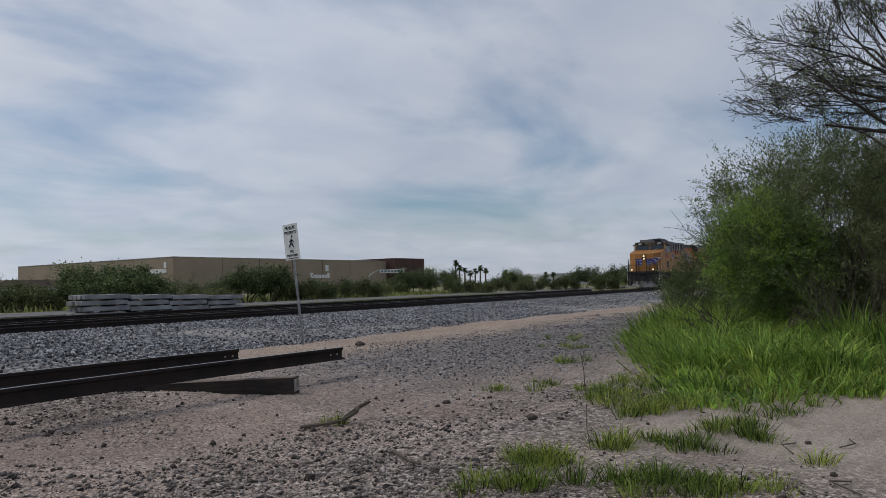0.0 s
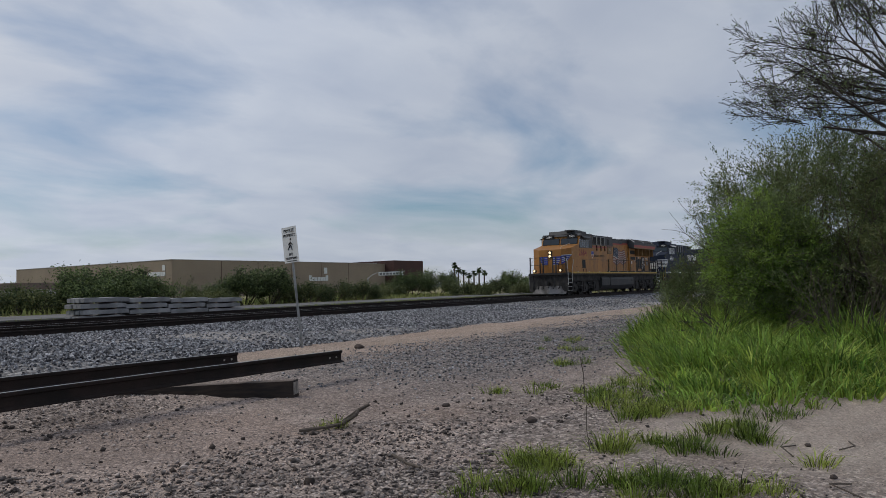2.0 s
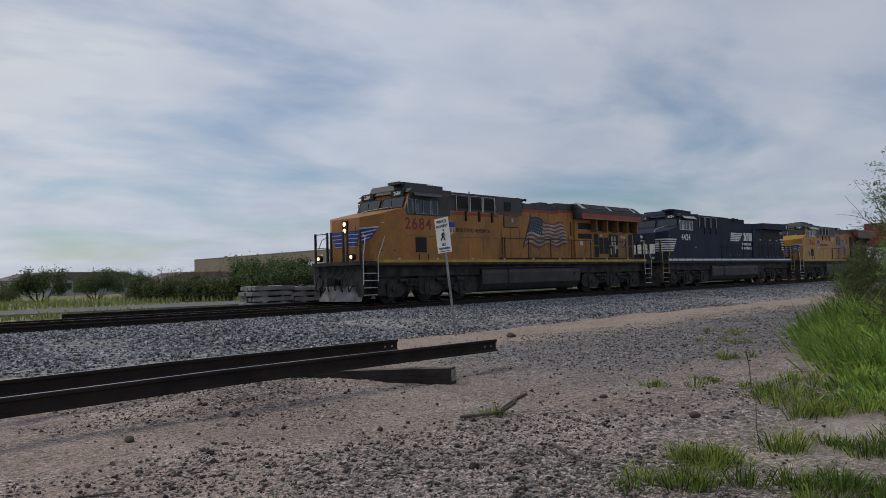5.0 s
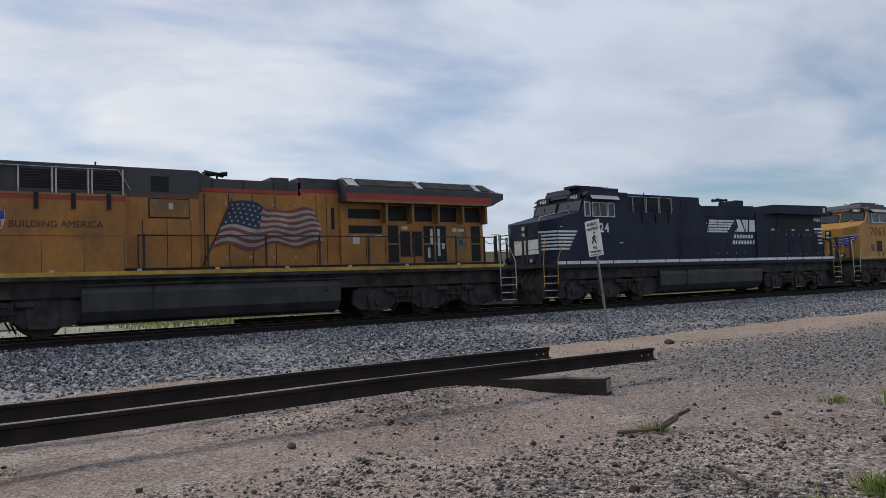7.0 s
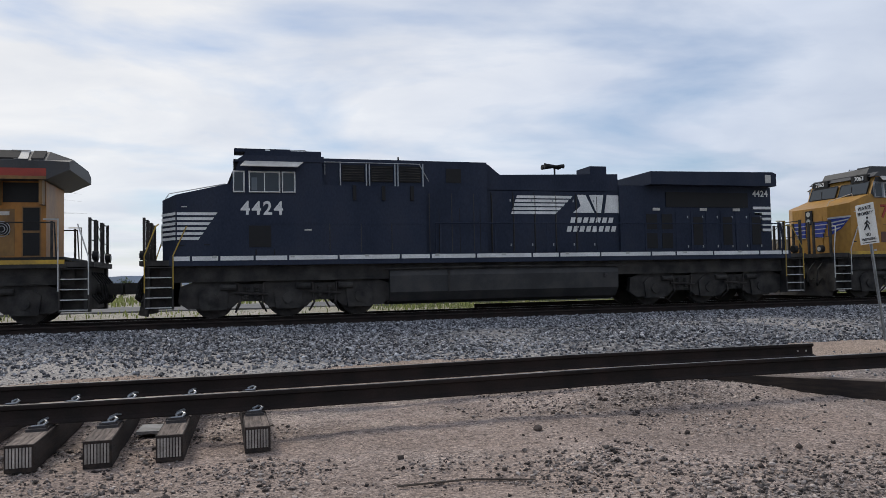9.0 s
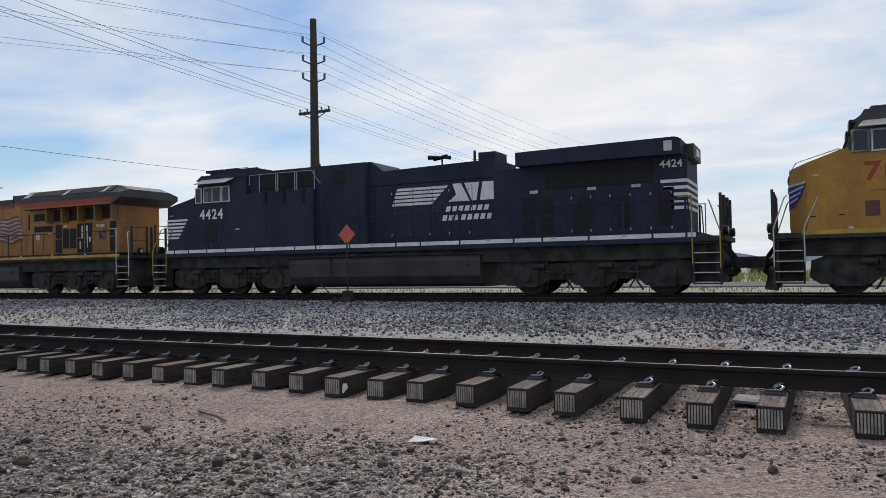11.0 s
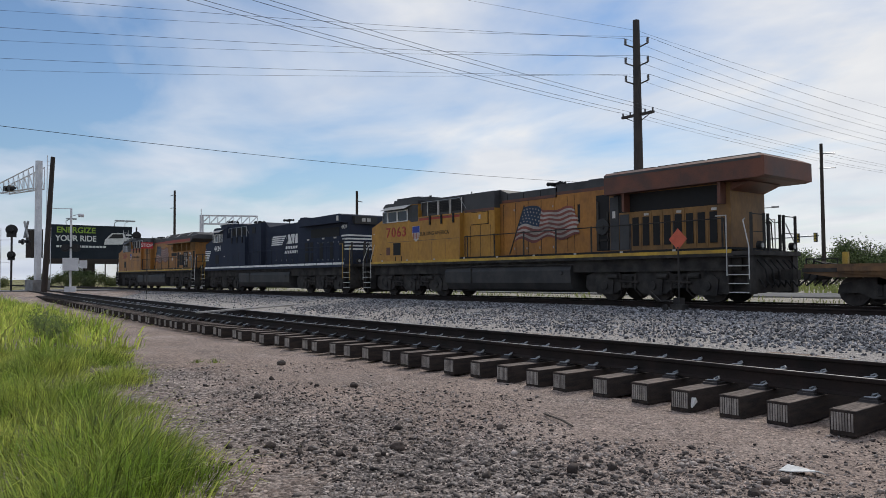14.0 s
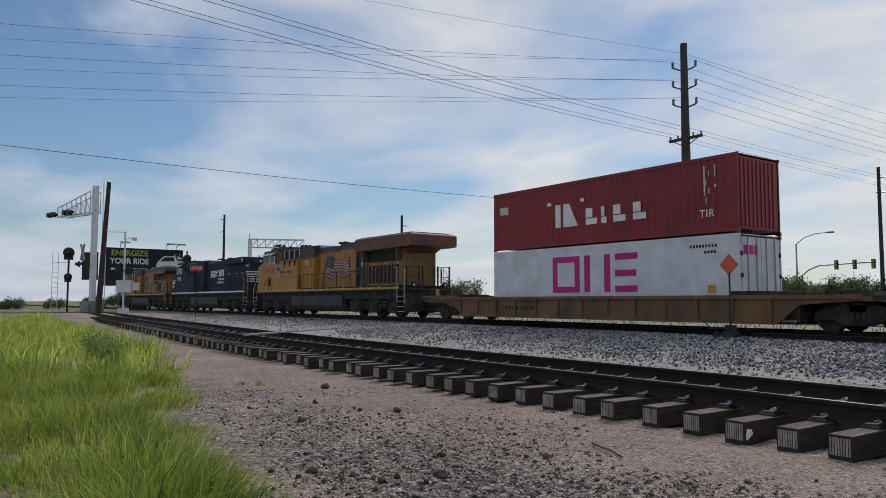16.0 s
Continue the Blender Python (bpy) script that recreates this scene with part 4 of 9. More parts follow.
def locomotive(label, style, number, group="locomotives of the train"):
    """A six-axle wide-cab diesel. x runs back from the front coupler, rails at z = 0; the near side is the lower y."""
    up = style != "dark"
    body = {"first": M_YELLOW, "third": M_YELLOW_B, "dark": M_BLACK}[style]
    roof = M_BLACK if not up else M_GREYROOF
    frame_m = M_BLACK if not up else M_GREYROOF
    lo = thing("locomotive", label, "locomotive", group=group)
    W, H = 1.50, 0.96                       # half widths of cab and of hood

    # frame, sill and stripe
    solid("underframe", M_UNDER, lo, (1.05, 21.45, -1.30, 1.30, 1.02, 1.46))
    sill = solid("sill", M_UNDER if up else M_BLACK, lo, (1.30, 21.30, -1.53, 1.53, 1.46, 1.60 if up else 1.73), bevel=0.01)
    if up:
        solid("sill_stripe", M_SILLYELLOW, sill, (1.35, 21.25, -1.538, 1.538, 1.56, 1.67), label="dull yellow sill stripe")
    else:
        x = 1.4
        k = 0
        while x < 21.0:
            ln = (0.85, 1.35, 1.75)[k % 3] * (0.5 if x < 3 else 1)
            x1 = min(x + ln, 21.2)
            solid("sill_stripe", M_STRIPE, sill, (x, x1, -1.538, -1.528, 1.60, 1.72), label="white reflective sill stripe")
            x, k = x1 + 0.06, k + 1
    # near-black on yellow units: the shaded gap under the hood is in its colour
    solid("walkway", M_DARK if up else M_BLACK, lo, (8.4, 21.25, -1.5, 1.5, 1.60, 1.745))
    for i in range(9):
        solid("marker", M_LENS, sill, (2.4 + 2.1 * i, 2.52 + 2.1 * i, -1.55, -1.536, 1.70 - 0.03, 1.76 - 0.03), label="small pale reflector")

    # nose: faceted in plan, sloping on top
    cf = 2.36 if style == "third" else 2.85      # foot of the windscreen
    bm = bmesh.new()
    plan = [(1.08, -0.86), (1.48, -W), (cf, -W), (cf, W), (1.48, W), (1.08, 0.86)]
    top = {1.08: 3.30, 1.48: 3.40, cf: 3.72}
    a = [bm.verts.new((x, y, 1.62)) for x, y in plan]
    b = [bm.verts.new((x, y, top[x])) for x, y in plan]
    bm.faces.new(a); bm.faces.new(b[::-1])
    for i in range(6):
        j = (i + 1) % 6
        bm.faces.new((a[i], b[i], b[j], a[j]))
    nose = part("nose", bm, body, lo, bevel=0.05)
    solid("nose_door", body, nose, (1.06, 1.12, -0.62, -0.20, 1.75, 3.0), bevel=0.01)
    # headlights in the nose
    hl = solid("headlight_housing", M_DARK, nose, (1.035, 1.11, -0.16, 0.16, 2.70, 3.22), bevel=0.02)
    for z in (2.83, 3.09):
        bm = bmesh.new()
        tube(bm, (1.015, 0, z), (1.045, 0, z), 0.090, 16)
        part("headlight", bm, M_LAMP if style == "first" else M_LENS, hl, "lit round headlight" if style == "first" else "")
    if up:
        # winged emblem on the facets of the nose
        d = Vector((0.40, -0.64, 0)).normalized()
        nrm = Vector((-0.64, -0.40, 0)).normalized()

        def on_facet(pts, name, mat, off):
            bm = bmesh.new()
            vs = []
            for q, z in pts:
                if q < 0.86:
                    p = Vector((1.08, -q, z)) + Vector((-1, 0, 0)) * off
                else:
                    p = Vector((1.08, -0.86, z)) + d * (q - 0.86) + nrm * off
                vs.append(bm.verts.new(p))
            bm.faces.new(vs)
            r = bmesh.ops.extrude_face_region(bm, geom=bm.faces[:])
            bmesh.ops.translate(bm, verts=[v for v in r["geom"] if isinstance(v, bmesh.types.BMVert)], vec=nrm * 0.006)
            return part(name, bm, mat, nose)

        e = on_facet([(0.87, 2.86), (0.87, 2.24), (1.02, 2.30), (1.32, 2.50), (1.61, 2.88)], "emblem_wing", M_BLUE, 0.022)
        for k in range(3):
            on_facet([(0.90, 2.72 - 0.14 * k), (0.90, 2.67 - 0.14 * k), (1.52 - 0.13 * k, 2.78 - 0.14 * k), (1.56 - 0.13 * k, 2.83 - 0.14 * k)], "emblem_stripe", M_OFFWHITE, 0.032)
        on_facet([(0.86, 2.90), (0.86, 2.84), (1.62, 2.88), (1.64, 2.94)], "emblem_edge", M_OFFWHITE, 0.03)
        for sgn in (-1, 1):
            for k in range(4):
                z_ = 2.80 - 0.15 * k
                ya_, yb_ = sorted((sgn * 0.20, sgn * (0.86 - 0.07 * k)))
                solid("emblem_feather", M_BLUE, nose, (1.050, 1.078, ya_, yb_, z_ - 0.115, z_))
                solid("emblem_line", M_OFFWHITE, nose, (1.052, 1.078, ya_, yb_, z_ - 0.146, z_ - 0.118))
    else:
        for k in range(6):
            z = 2.92 - 0.135 * k
            plate("nose_stripe", M_STRIPE, nose, [(1.50, z), (2.55 - 0.09 * k, z), (2.50 - 0.09 * k, z - 0.075), (1.50, z - 0.075)], -W - 0.002)
            bm = bmesh.new()
            p0, p1 = Vector((1.08, -0.86, z)), Vector((1.48, -W, z))
            nrm = Vector((-0.64, -0.40, 0)).normalized() * 0.02
            for q in (p0 + nrm, p1 + nrm):
                bm.verts.new(q)
                bm.verts.new(q - Vector((0, 0, 0.075)))
            bm.verts.ensure_lookup_table()
            bm.faces.new([bm.verts[i] for i in (0, 2, 3, 1)])
            r = bmesh.ops.extrude_face_region(bm, geom=bm.faces[:])
            bmesh.ops.translate(bm, verts=[v for v in r["geom"] if isinstance(v, bmesh.types.BMVert)], vec=nrm * 0.3)
            part("nose_stripe", bm, M_STRIPE, nose)
        solid("nose_panel", M_STRIPE, nose, (1.045, 1.075, -0.84, 0.84, 2.05, 2.62), label="white front panel of the nose")

    # cab
    bm = bmesh.new()
    prism(bm, [(cf, 1.62), (cf, 3.66), (cf + 0.25, 4.28), (cf + 0.37, 4.46), (5.42, 4.46), (5.42, 1.62)], -W, W)
    cab = part("cab", bm, body, lo, bevel=0.03)
    bm = bmesh.new()
    prism(bm, [(cf + 0.15, 4.34), (cf + 0.41, 4.52), (5.46, 4.52), (5.46, 4.36)], -W - 0.03, W + 0.03)
    prism(bm, [(cf + 0.35, 4.50), (cf + 0.49, 4.72 if style == "third" else 4.75), (5.44, 4.72 if style == "third" else 4.75), (5.44, 4.50)], -1.05, 1.05)
    part("cab_roof", bm, M_GREYROOF if up else M_BLACK, cab, bevel=0.04)
    if up:
        plate("cab_upper_band", M_GREYROOF, cab, [(2.88, 3.62), (2.92, 3.80), (3.12, 4.32), (5.40, 4.32), (5.40, 3.46), (4.80, 3.46), (4.74, 3.44), (2.95, 3.44)] if style == "first" else [(cf + 0.04, 3.74), (cf + 0.27, 4.32), (5.40, 4.32), (5.40, 3.52), (4.86, 3.52), (4.70, 3.62), (cf + 0.16, 3.62)], -W - 0.001)
    # windscreens, number boards, side windows
    for s in (-1, 1):
        bm = bmesh.new()
        y0, y1 = (s * 0.08, s * 1.36) if s > 0 else (-1.36, -0.08)
        v = [bm.verts.new(p) for p in ((cf + 0.01, y0, 3.74), (cf + 0.01, y1, 3.74), (cf + 0.18, y1, 4.16), (cf + 0.18, y0, 4.16))]
        bm.faces.new(v)
        r = bmesh.ops.extrude_face_region(bm, geom=bm.faces[:])
        bmesh.ops.translate(bm, verts=[q for q in r["geom"] if isinstance(q, bmesh.types.BMVert)], vec=(-0.03, 0, 0.015))
        ws = part("windscreen", bm, M_GLASS, cab, "sloping cab windscreen")
        bm = bmesh.new()
        pipe(bm, [(cf - 0.01, y0 * 1.0, 3.73), (cf - 0.01, y1, 3.73), (cf + 0.16, y1, 4.17), (cf + 0.16, y0, 4.17), (cf - 0.01, y0, 3.73)], 0.022, 5)
        pipe(bm, [(cf - 0.02, (y0 + y1) / 2, 3.74), (cf + 0.08, (y0 + y1) / 2 + 0.1, 4.05)], 0.012, 4)
        part("window_frame", bm, M_DARK, ws)
        nb = solid("number_board", M_DARK, cab, (cf + 0.13, cf + 0.27, min(s * 0.55, s * 1.30), max(s * 0.55, s * 1.30), 4.20, 4.44), label="black number board", bevel=0.01)
        lettering(number, 0.21, M_STRIPE, nb, Matrix.Translation((cf + 0.122, s * 0.93, 4.32)) @ pose(0, 0, 0, 90, 0, -90), "board_number", bold=0.004)
        wz0, wz1 = (3.60, 4.12) if style == "third" else (3.50, 4.06)
        for x0, x1, m_ in (((2.54, 2.90, M_GLASS), (2.97, 3.74, M_GLASS), (3.80, 4.58, M_GLASS)) if style == "third" else ((2.98, 3.26, M_GLASS), (3.40, 4.22, M_GLASS), (4.30, 4.64, M_GLASS))):
            yo = s * (W + 0.004)
            fr = solid("side_window", m_, cab, (x0, x1, min(yo, yo + s * 0.015), max(yo, yo + s * 0.015), wz0, wz1))
            bm = bmesh.new()
            yq = yo + s * 0.02
            pipe(bm, [(x0, yq, wz0), (x1, yq, wz0), (x1, yq, wz1), (x0, yq, wz1), (x0, yq, wz0)], 0.03 if style == "third" else 0.022, 4)
            if x1 - x0 > 0.7 and style != "third":
                pipe(bm, [((x0 + x1) / 2, yq, wz0), ((x0 + x1) / 2, yq, wz1)], 0.018, 4)
            part("window_frame", bm, M_STEEL if style == "first" or x1 < 2.95 else M_STRIPE, fr, "pale metal window frame")
            if x1 - x0 > 0.7 and style != "third":
                # narrow strip of the pane in a paler glass colour
                solid("lowered_blind", M_SHADE, fr, (x0 + 0.06, (x0 + x1) / 2 - 0.2, min(yo, yo + s * 0.018), max(yo, yo + s * 0.018), 3.54, 3.9))
        # sun shade over the window
        bm = bmesh.new()
        ya = s * W
        v = [bm.verts.new(p) for p in ((cf + 0.45, ya, 4.36), (4.9, ya, 4.36), (4.7, ya + s * 0.30, 4.17), (cf + 0.30, ya + s * 0.30, 4.17))]
        bm.faces.new(v)
        r = bmesh.ops.extrude_face_region(bm, geom=bm.faces[:])
        bmesh.ops.translate(bm, verts=[q for q in r["geom"] if isinstance(q, bmesh.types.BMVert)], vec=(0, 0, 0.02))
        part("sun_shade", bm, M_OFFWHITE if style != "first" else M_GREYROOF, cab)
        solid("side_vent", M_DARK, cab, (3.38, 3.98, min(s * W, s * (W + 0.012)), max(s * W, s * (W + 0.012)), 1.96, 2.56), label="dark square side vent")
    dig, sq = (0.66, {"first": 0.96, "third": 1.12}[style]) if up else (0.52, 0.96)
    for q_, ch in enumerate(number):
      lettering(ch, dig, M_DEEPRED if up else M_STRIPE, cab, pose({"first": 3.55, "third": 3.62, "dark": 3.74}[style] + (q_ - 1.5) * 0.60 * dig * sq, -W - 0.006, 3.07 if up else 3.03, 90), "road_digit", "large painted road number digit", bold=0.012, squeeze=sq)
      if style == "third":
          lettering(ch, dig, M_DIGITFACE, cab, pose({"first": 3.55, "third": 3.62}[style] + (q_ - 1.5) * 0.60 * dig * sq, -W - 0.012, 3.07, 90), "digit_face", bold=-0.003, squeeze=sq)
    solid("side_seam", frame_m, cab, (2.9, 8.4, -W - 0.004, -W, 2.60, 2.615))
    # things on the cab roof
    solid("air_conditioner", M_GREYROOF if up else M_BLACK, cab, (4.0, 4.9, -0.5, 0.5, 4.72, 4.81), bevel=0.04)
    for x, h in ((3.5, 0.08), (3.75, 0.08), (5.1, 0.10)):
        bm = bmesh.new()
        tube(bm, (x, -0.5, 4.72), (x, -0.5, 4.74 + h), 0.06, 8)
        part("roof_antenna", bm, M_DARK, cab)

    for xx, zz in ((1.55, 2.0), (2.2, 2.02), (1.62, 3.06)):
        solid("side_plate", M_OFFWHITE if zz > 3 else M_DARK, nose, (xx, xx + 0.14, -W - 0.008, -W, zz, zz + 0.03))
    bm = bmesh.new()
    pipe(bm, [(1.15, -0.8, 3.34), (1.25, -0.8, 3.50), (cf - 0.1, -0.8, 3.80), (cf - 0.05, -0.8, 3.70)], 0.014, 5)
    part("nose_grab_iron", bm, M_OFFWHITE if up else M_HANDRAIL, nose)
    for yy in (-0.9, 0.0):
        bm = bmesh.new()
        pipe(bm, [(cf + 0.6, yy, 4.72), (cf + 0.65, yy, 4.80), (5.0, yy, 4.80), (5.05, yy, 4.72)], 0.012, 4)
        part("roof_rail", bm, M_DARK, cab)
    for xx, w_ in ((3.0, 0.85), (4.0, 0.55)):
        solid("roof_box", M_GREYROOF if up else M_BLACK, cab, (xx, xx + w_, -1.0, -0.35, 4.70, 4.80), bevel=0.02)
    for xx in (3.55, 4.05):
        solid("coat_bracket", M_DARK, cab, (xx, xx + 0.03, -W - 0.02, -W, 1.62, 1.90))

    # equipment cabinets behind the cab, full width, with a louvred upper box
    aux = solid("equipment_cabinet", body, lo, (5.42, 8.45, -W, W, 1.62, 3.72), bevel=0.02)
    upper = solid("blower_housing", roof, lo, (5.42, 8.45, -1.30, 1.30, 3.6, 4.52), bevel=0.03)
    if up:
        solid("cabinet_stripe", M_RED, aux, (5.5, 8.44, -W - 0.004, -W, 3.54, 3.64))
        solid("cabinet_band", M_GREYROOF, aux, (5.44, 8.44, -W - 0.003, -W, 3.645, 3.664))
    for i in range(3):
        x0 = 6.0 + 0.85 * i
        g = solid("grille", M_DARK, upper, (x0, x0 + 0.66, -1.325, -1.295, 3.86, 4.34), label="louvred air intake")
        bm = bmesh.new()
        for k in range(6):
            box(bm, x0 + 0.03, x0 + 0.63, -1.345, -1.322, 3.89 + 0.075 * k, 3.915 + 0.075 * k)
        part("louvre", bm, M_UNDER, g)
        for xx in (x0 - 0.05, x0 + 0.71):
            bm = bmesh.new()
            tube(bm, (xx, -1.36, 3.66), (xx, -1.36, 4.42), 0.022, 5)
            part("grille_post", bm, M_STEEL if not up else M_OFFWHITE, g)
        solid("bracket", M_DARK, aux, (x0 + 0.28, x0 + 0.38, -W - 0.05, -W, 3.30, 3.72))
    bm = bmesh.new()
    pipe(bm, [(5.5, -1.38, 4.05), (5.5, -1.38, 4.40), (8.3, -1.38, 4.40), (8.8, -1.2, 3.6)], 0.016, 5)
    part("grab_rail", bm, M_STEEL, upper)
    for i in range(4):
        solid("panel_seam", frame_m, aux, (5.45 + 0.98 * i, 5.462 + 0.98 * i, -W - 0.004, -W, 1.66, 2.6))

    # engine hood in two steps
    hz = 3.98 if up else 3.72
    hood = solid("hood", M_YELLOW if up else body, lo, (8.45, 13.62 if up else 15.1, -H, H, 1.72, hz), bevel=0.02)
    bm = bmesh.new()
    prism(bm, [(8.45, hz - 0.02), (8.45, 4.52), (10.5, 4.57), (10.62, 4.50), (11.0, 4.36 if up else 4.20), (13.7 if up else 15.1, 4.36 if up else 4.30), (13.7 if up else 15.1, hz - 0.02)], -H, H)
    part("hood_top", bm, roof, hood, bevel=0.05)
    if up:
        solid("hood_stripe", M_RED if style == "first" else M_BROWNRED, hood, (10.6, 13.6, -H - 0.006, -H, 3.97, 4.09))
        for i in range(3):
            solid("roof_joint", M_DARK, hood, (10.9 + 0.95 * i, 10.93 + 0.95 * i, -H - 0.008, -H, 4.08, 4.33))
    inner = solid("inner_cabinet", body, lo, (8.45, 10.45, -1.28, 1.28, 1.72, 3.80), bevel=0.02)
    solid("inner_top", roof, inner, (8.45, 10.45, -1.28, 1.28, 3.80, 4.52), bevel=0.03)
    if up:
        solid("cabinet_stripe", M_BROWNRED, inner, (8.5, 10.44, -1.284, -1.28, 3.70, 3.82))
    solid("hatch", M_DARK, inner, (9.15, 9.62, -1.30, -1.27, 3.88, 4.30), label="dark square hatch") if style != "third" else None
    hx = 9.0 if style == "third" else 9.1
    if up:
        bxp = solid("hatch_box", M_TAN if style == "first" else body, inner, (hx, hx + 1.05, -1.325, -1.27, 3.16, 3.66), bevel=0.015)
        solid("hatch_edge", M_DARK, bxp, (hx - 0.03, hx + 1.08, -1.288, -1.278, 3.13, 3.69))
        solid("sticker", M_OFFWHITE, bxp, (hx + 0.5, hx + 0.62, -1.332, -1.322, 3.38, 3.56))
    for xx in (8.9, 9.55, 10.2):
        solid("cabinet_seam", M_DARK, inner, (xx, xx + 0.018, -1.284, -1.278, 1.76, 3.1))
    x = 10.7
    k = 0
    while x < (12.9 if up else 14.3):
        w_ = 0.72
        door_panel(hood, M_YELLOW if up else body, x, x + w_ - 0.03, 1.78, hz - 0.1, -H, -1)
        solid("door_seam", M_DARK, hood, (x - 0.028, x - 0.004, -H - 0.010, -H, 1.76, hz - 0.06))
        if k % 2 == 0:
            door_panel(hood, body, x, x + 2 * w_ - 0.03, 1.78, 3.58, -H, 1)
        x += w_
        k += 1
    # radiators, oversailing
    rx1 = {"first": 21.37, "dark": 20.85, "third": 22.35}[style]
    AB = 16.45 if style == "third" else 15.02      # where the tall air box ends
    R0, R1 = {"first": (15.0, 20.72), "third": (16.3, 21.0), "dark": (15.1, 20.95)}[style]
    RY = H + 0.10
    rear = solid("radiator_cabinet", M_TAN if style == "third" else body, lo, (R0, R1, -RY, RY, 1.62, 3.92), bevel=0.02)
    if style == "dark":
        bm = bmesh.new()
        prism(bm, [(16.0, 3.92), (16.0, 4.34), (rx1 - 0.15, 4.40), (rx1, 4.34), (rx1, 3.92)], -W, W)
        rad = part("radiator_housing", bm, M_BLACK, lo, "oversailing radiator housing", bevel=0.03)
    else:
        # a tall air box ahead of the housing, then the housing with sloping shoulders and a chamfered end
        tall_ = solid("air_box", M_YELLOW, lo, (13.62, AB, -H, H, 1.72, 4.06), bevel=0.02)
        solid("air_box_top", roof, tall_, (13.62, AB, -H, H, 4.06, 4.52 if style == "first" else 4.46), bevel=0.06)
        solid("air_box_stripe", M_RED if style == "first" else M_BROWNRED, tall_, (13.66, AB - 0.04, -H - 0.006, -H, 4.05, 4.17))
        for xx in (14.2, 14.55):
            solid("door_seam", M_DARK, tall_, (xx, xx + 0.02, -H - 0.004, -H, 1.8, 3.98))
        solid("slot", M_DARK, tall_, (14.72, 14.84, -H - 0.006, -H, 2.9, 3.6))
        bm = bmesh.new()
        sec = [(-1.52, 3.76), (-1.52, 4.24), (-1.06, 4.55), (1.06, 4.55), (1.52, 4.24), (1.52, 3.76)] if style == "first" else [(-1.52, 3.76), (-1.52, 4.44), (-1.38, 4.53), (1.38, 4.53), (1.52, 4.44), (1.52, 3.76)]
        stations = [(AB - 0.02, 0.0, 0.0), (rx1 - 0.55, 0.0, 0.0), (rx1, 0.26, 0.20)] if style == "first" else [(AB - 0.02, 0.0, 0.0), (rx1 - 0.2, 0.05, 0.0), (rx1, 0.10, 0.10)]
        rings = [[bm.verts.new((x_, q, (max(z_, 3.76 + lift) if z_ < 4.2 else z_ - (drop if z_ > 4.5 else drop * 0.1)))) for q, z_ in sec] for x_, lift, drop in stations]
        for a_, b_ in zip(rings, rings[1:]):
            for i in range(6):
                k = (i + 1) % 6
                bm.faces.new((a_[i], a_[k], b_[k], b_[i]))
        bm.faces.new(rings[0]); bm.faces.new(rings[-1][::-1])
        rad = part("radiator_housing", bm, M_GREYROOF if style == "first" else M_BROWNRED, lo, "sooty oversailing radiator housing", bevel=0.02)
        if style == "first":
            solid("radiator_edge", M_RED, rad, (15.02, rx1 - 0.55, -1.528, -1.518, 3.84, 4.04), label="red painted edge")
            solid("radiator_lip", M_TAN, rad, (15.02, rx1 - 0.55, -1.526, -1.517, 3.755, 3.84))
        else:
            solid("radiator_edge", M_GREYROOF, rad, (AB, rx1 - 0.1, -1.528, -1.518, 4.36, 4.43), label="dark roof edge")
        for i in range(3):
            x0 = 15.55 + 2.45 * i if style == "first" else 16.95 + 1.85 * i
            if style == "third":
                solid("radiator_screen", M_UNDER, rad, (x0 - 0.3, x0 + 1.4, -1.25, 1.25, 4.52, 4.575))
                continue
            for s in (1, -1):
                bm = bmesh.new()
                x9 = min(x0 + (2.15 if style == "first" else 1.45), rx1 - 0.62)
                bm.faces.new([bm.verts.new(p) for p in ((x0, s * 1.47, 4.285), (x9, s * 1.47, 4.285), (x9, s * 1.10, 4.535), (x0, s * 1.10, 4.535))])
                r = bmesh.ops.extrude_face_region(bm, geom=bm.faces[:])
                bmesh.ops.translate(bm, verts=[q for q in r["geom"] if isinstance(q, bmesh.types.BMVert)], vec=(0, 0, 0.03))
                sc = part("radiator_screen", bm, M_UNDER, rad, "dark mesh radiator screen")
            bm = bmesh.new()
            prism(bm, [(x0 - 0.46, 4.27), (x0 - 0.04, 4.27), (x0 - 0.10, 4.575), (x0 - 0.52, 4.575)], -1.12, -1.06)
            xa, xb = x0 - 0.42, x0 - 0.06
            bm.faces.new([bm.verts.new(p) for p in ((xa, -1.49, 4.285), (xb, -1.49, 4.285), (xb - 0.05, -1.07, 4.575), (xa - 0.05, -1.07, 4.575))])
            part("screen_joint", bm, M_OFFWHITE, rad, "pale sheet metal joint")
    if style == "first":
        # openings are flat sheets, their inner shade painted near-black
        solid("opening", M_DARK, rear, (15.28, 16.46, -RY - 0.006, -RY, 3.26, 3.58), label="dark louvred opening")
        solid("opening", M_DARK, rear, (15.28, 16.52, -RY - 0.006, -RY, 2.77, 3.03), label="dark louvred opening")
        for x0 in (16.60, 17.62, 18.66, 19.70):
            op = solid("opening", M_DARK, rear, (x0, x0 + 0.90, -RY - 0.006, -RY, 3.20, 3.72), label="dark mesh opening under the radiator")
            solid("strut", M_TAN, rear, (x0 - 0.10, x0 - 0.02, -1.40, -RY, 3.12, 3.80))
        solid("strut", M_TAN, rear, (20.62, 20.70, -1.40, -RY, 3.12, 3.80))
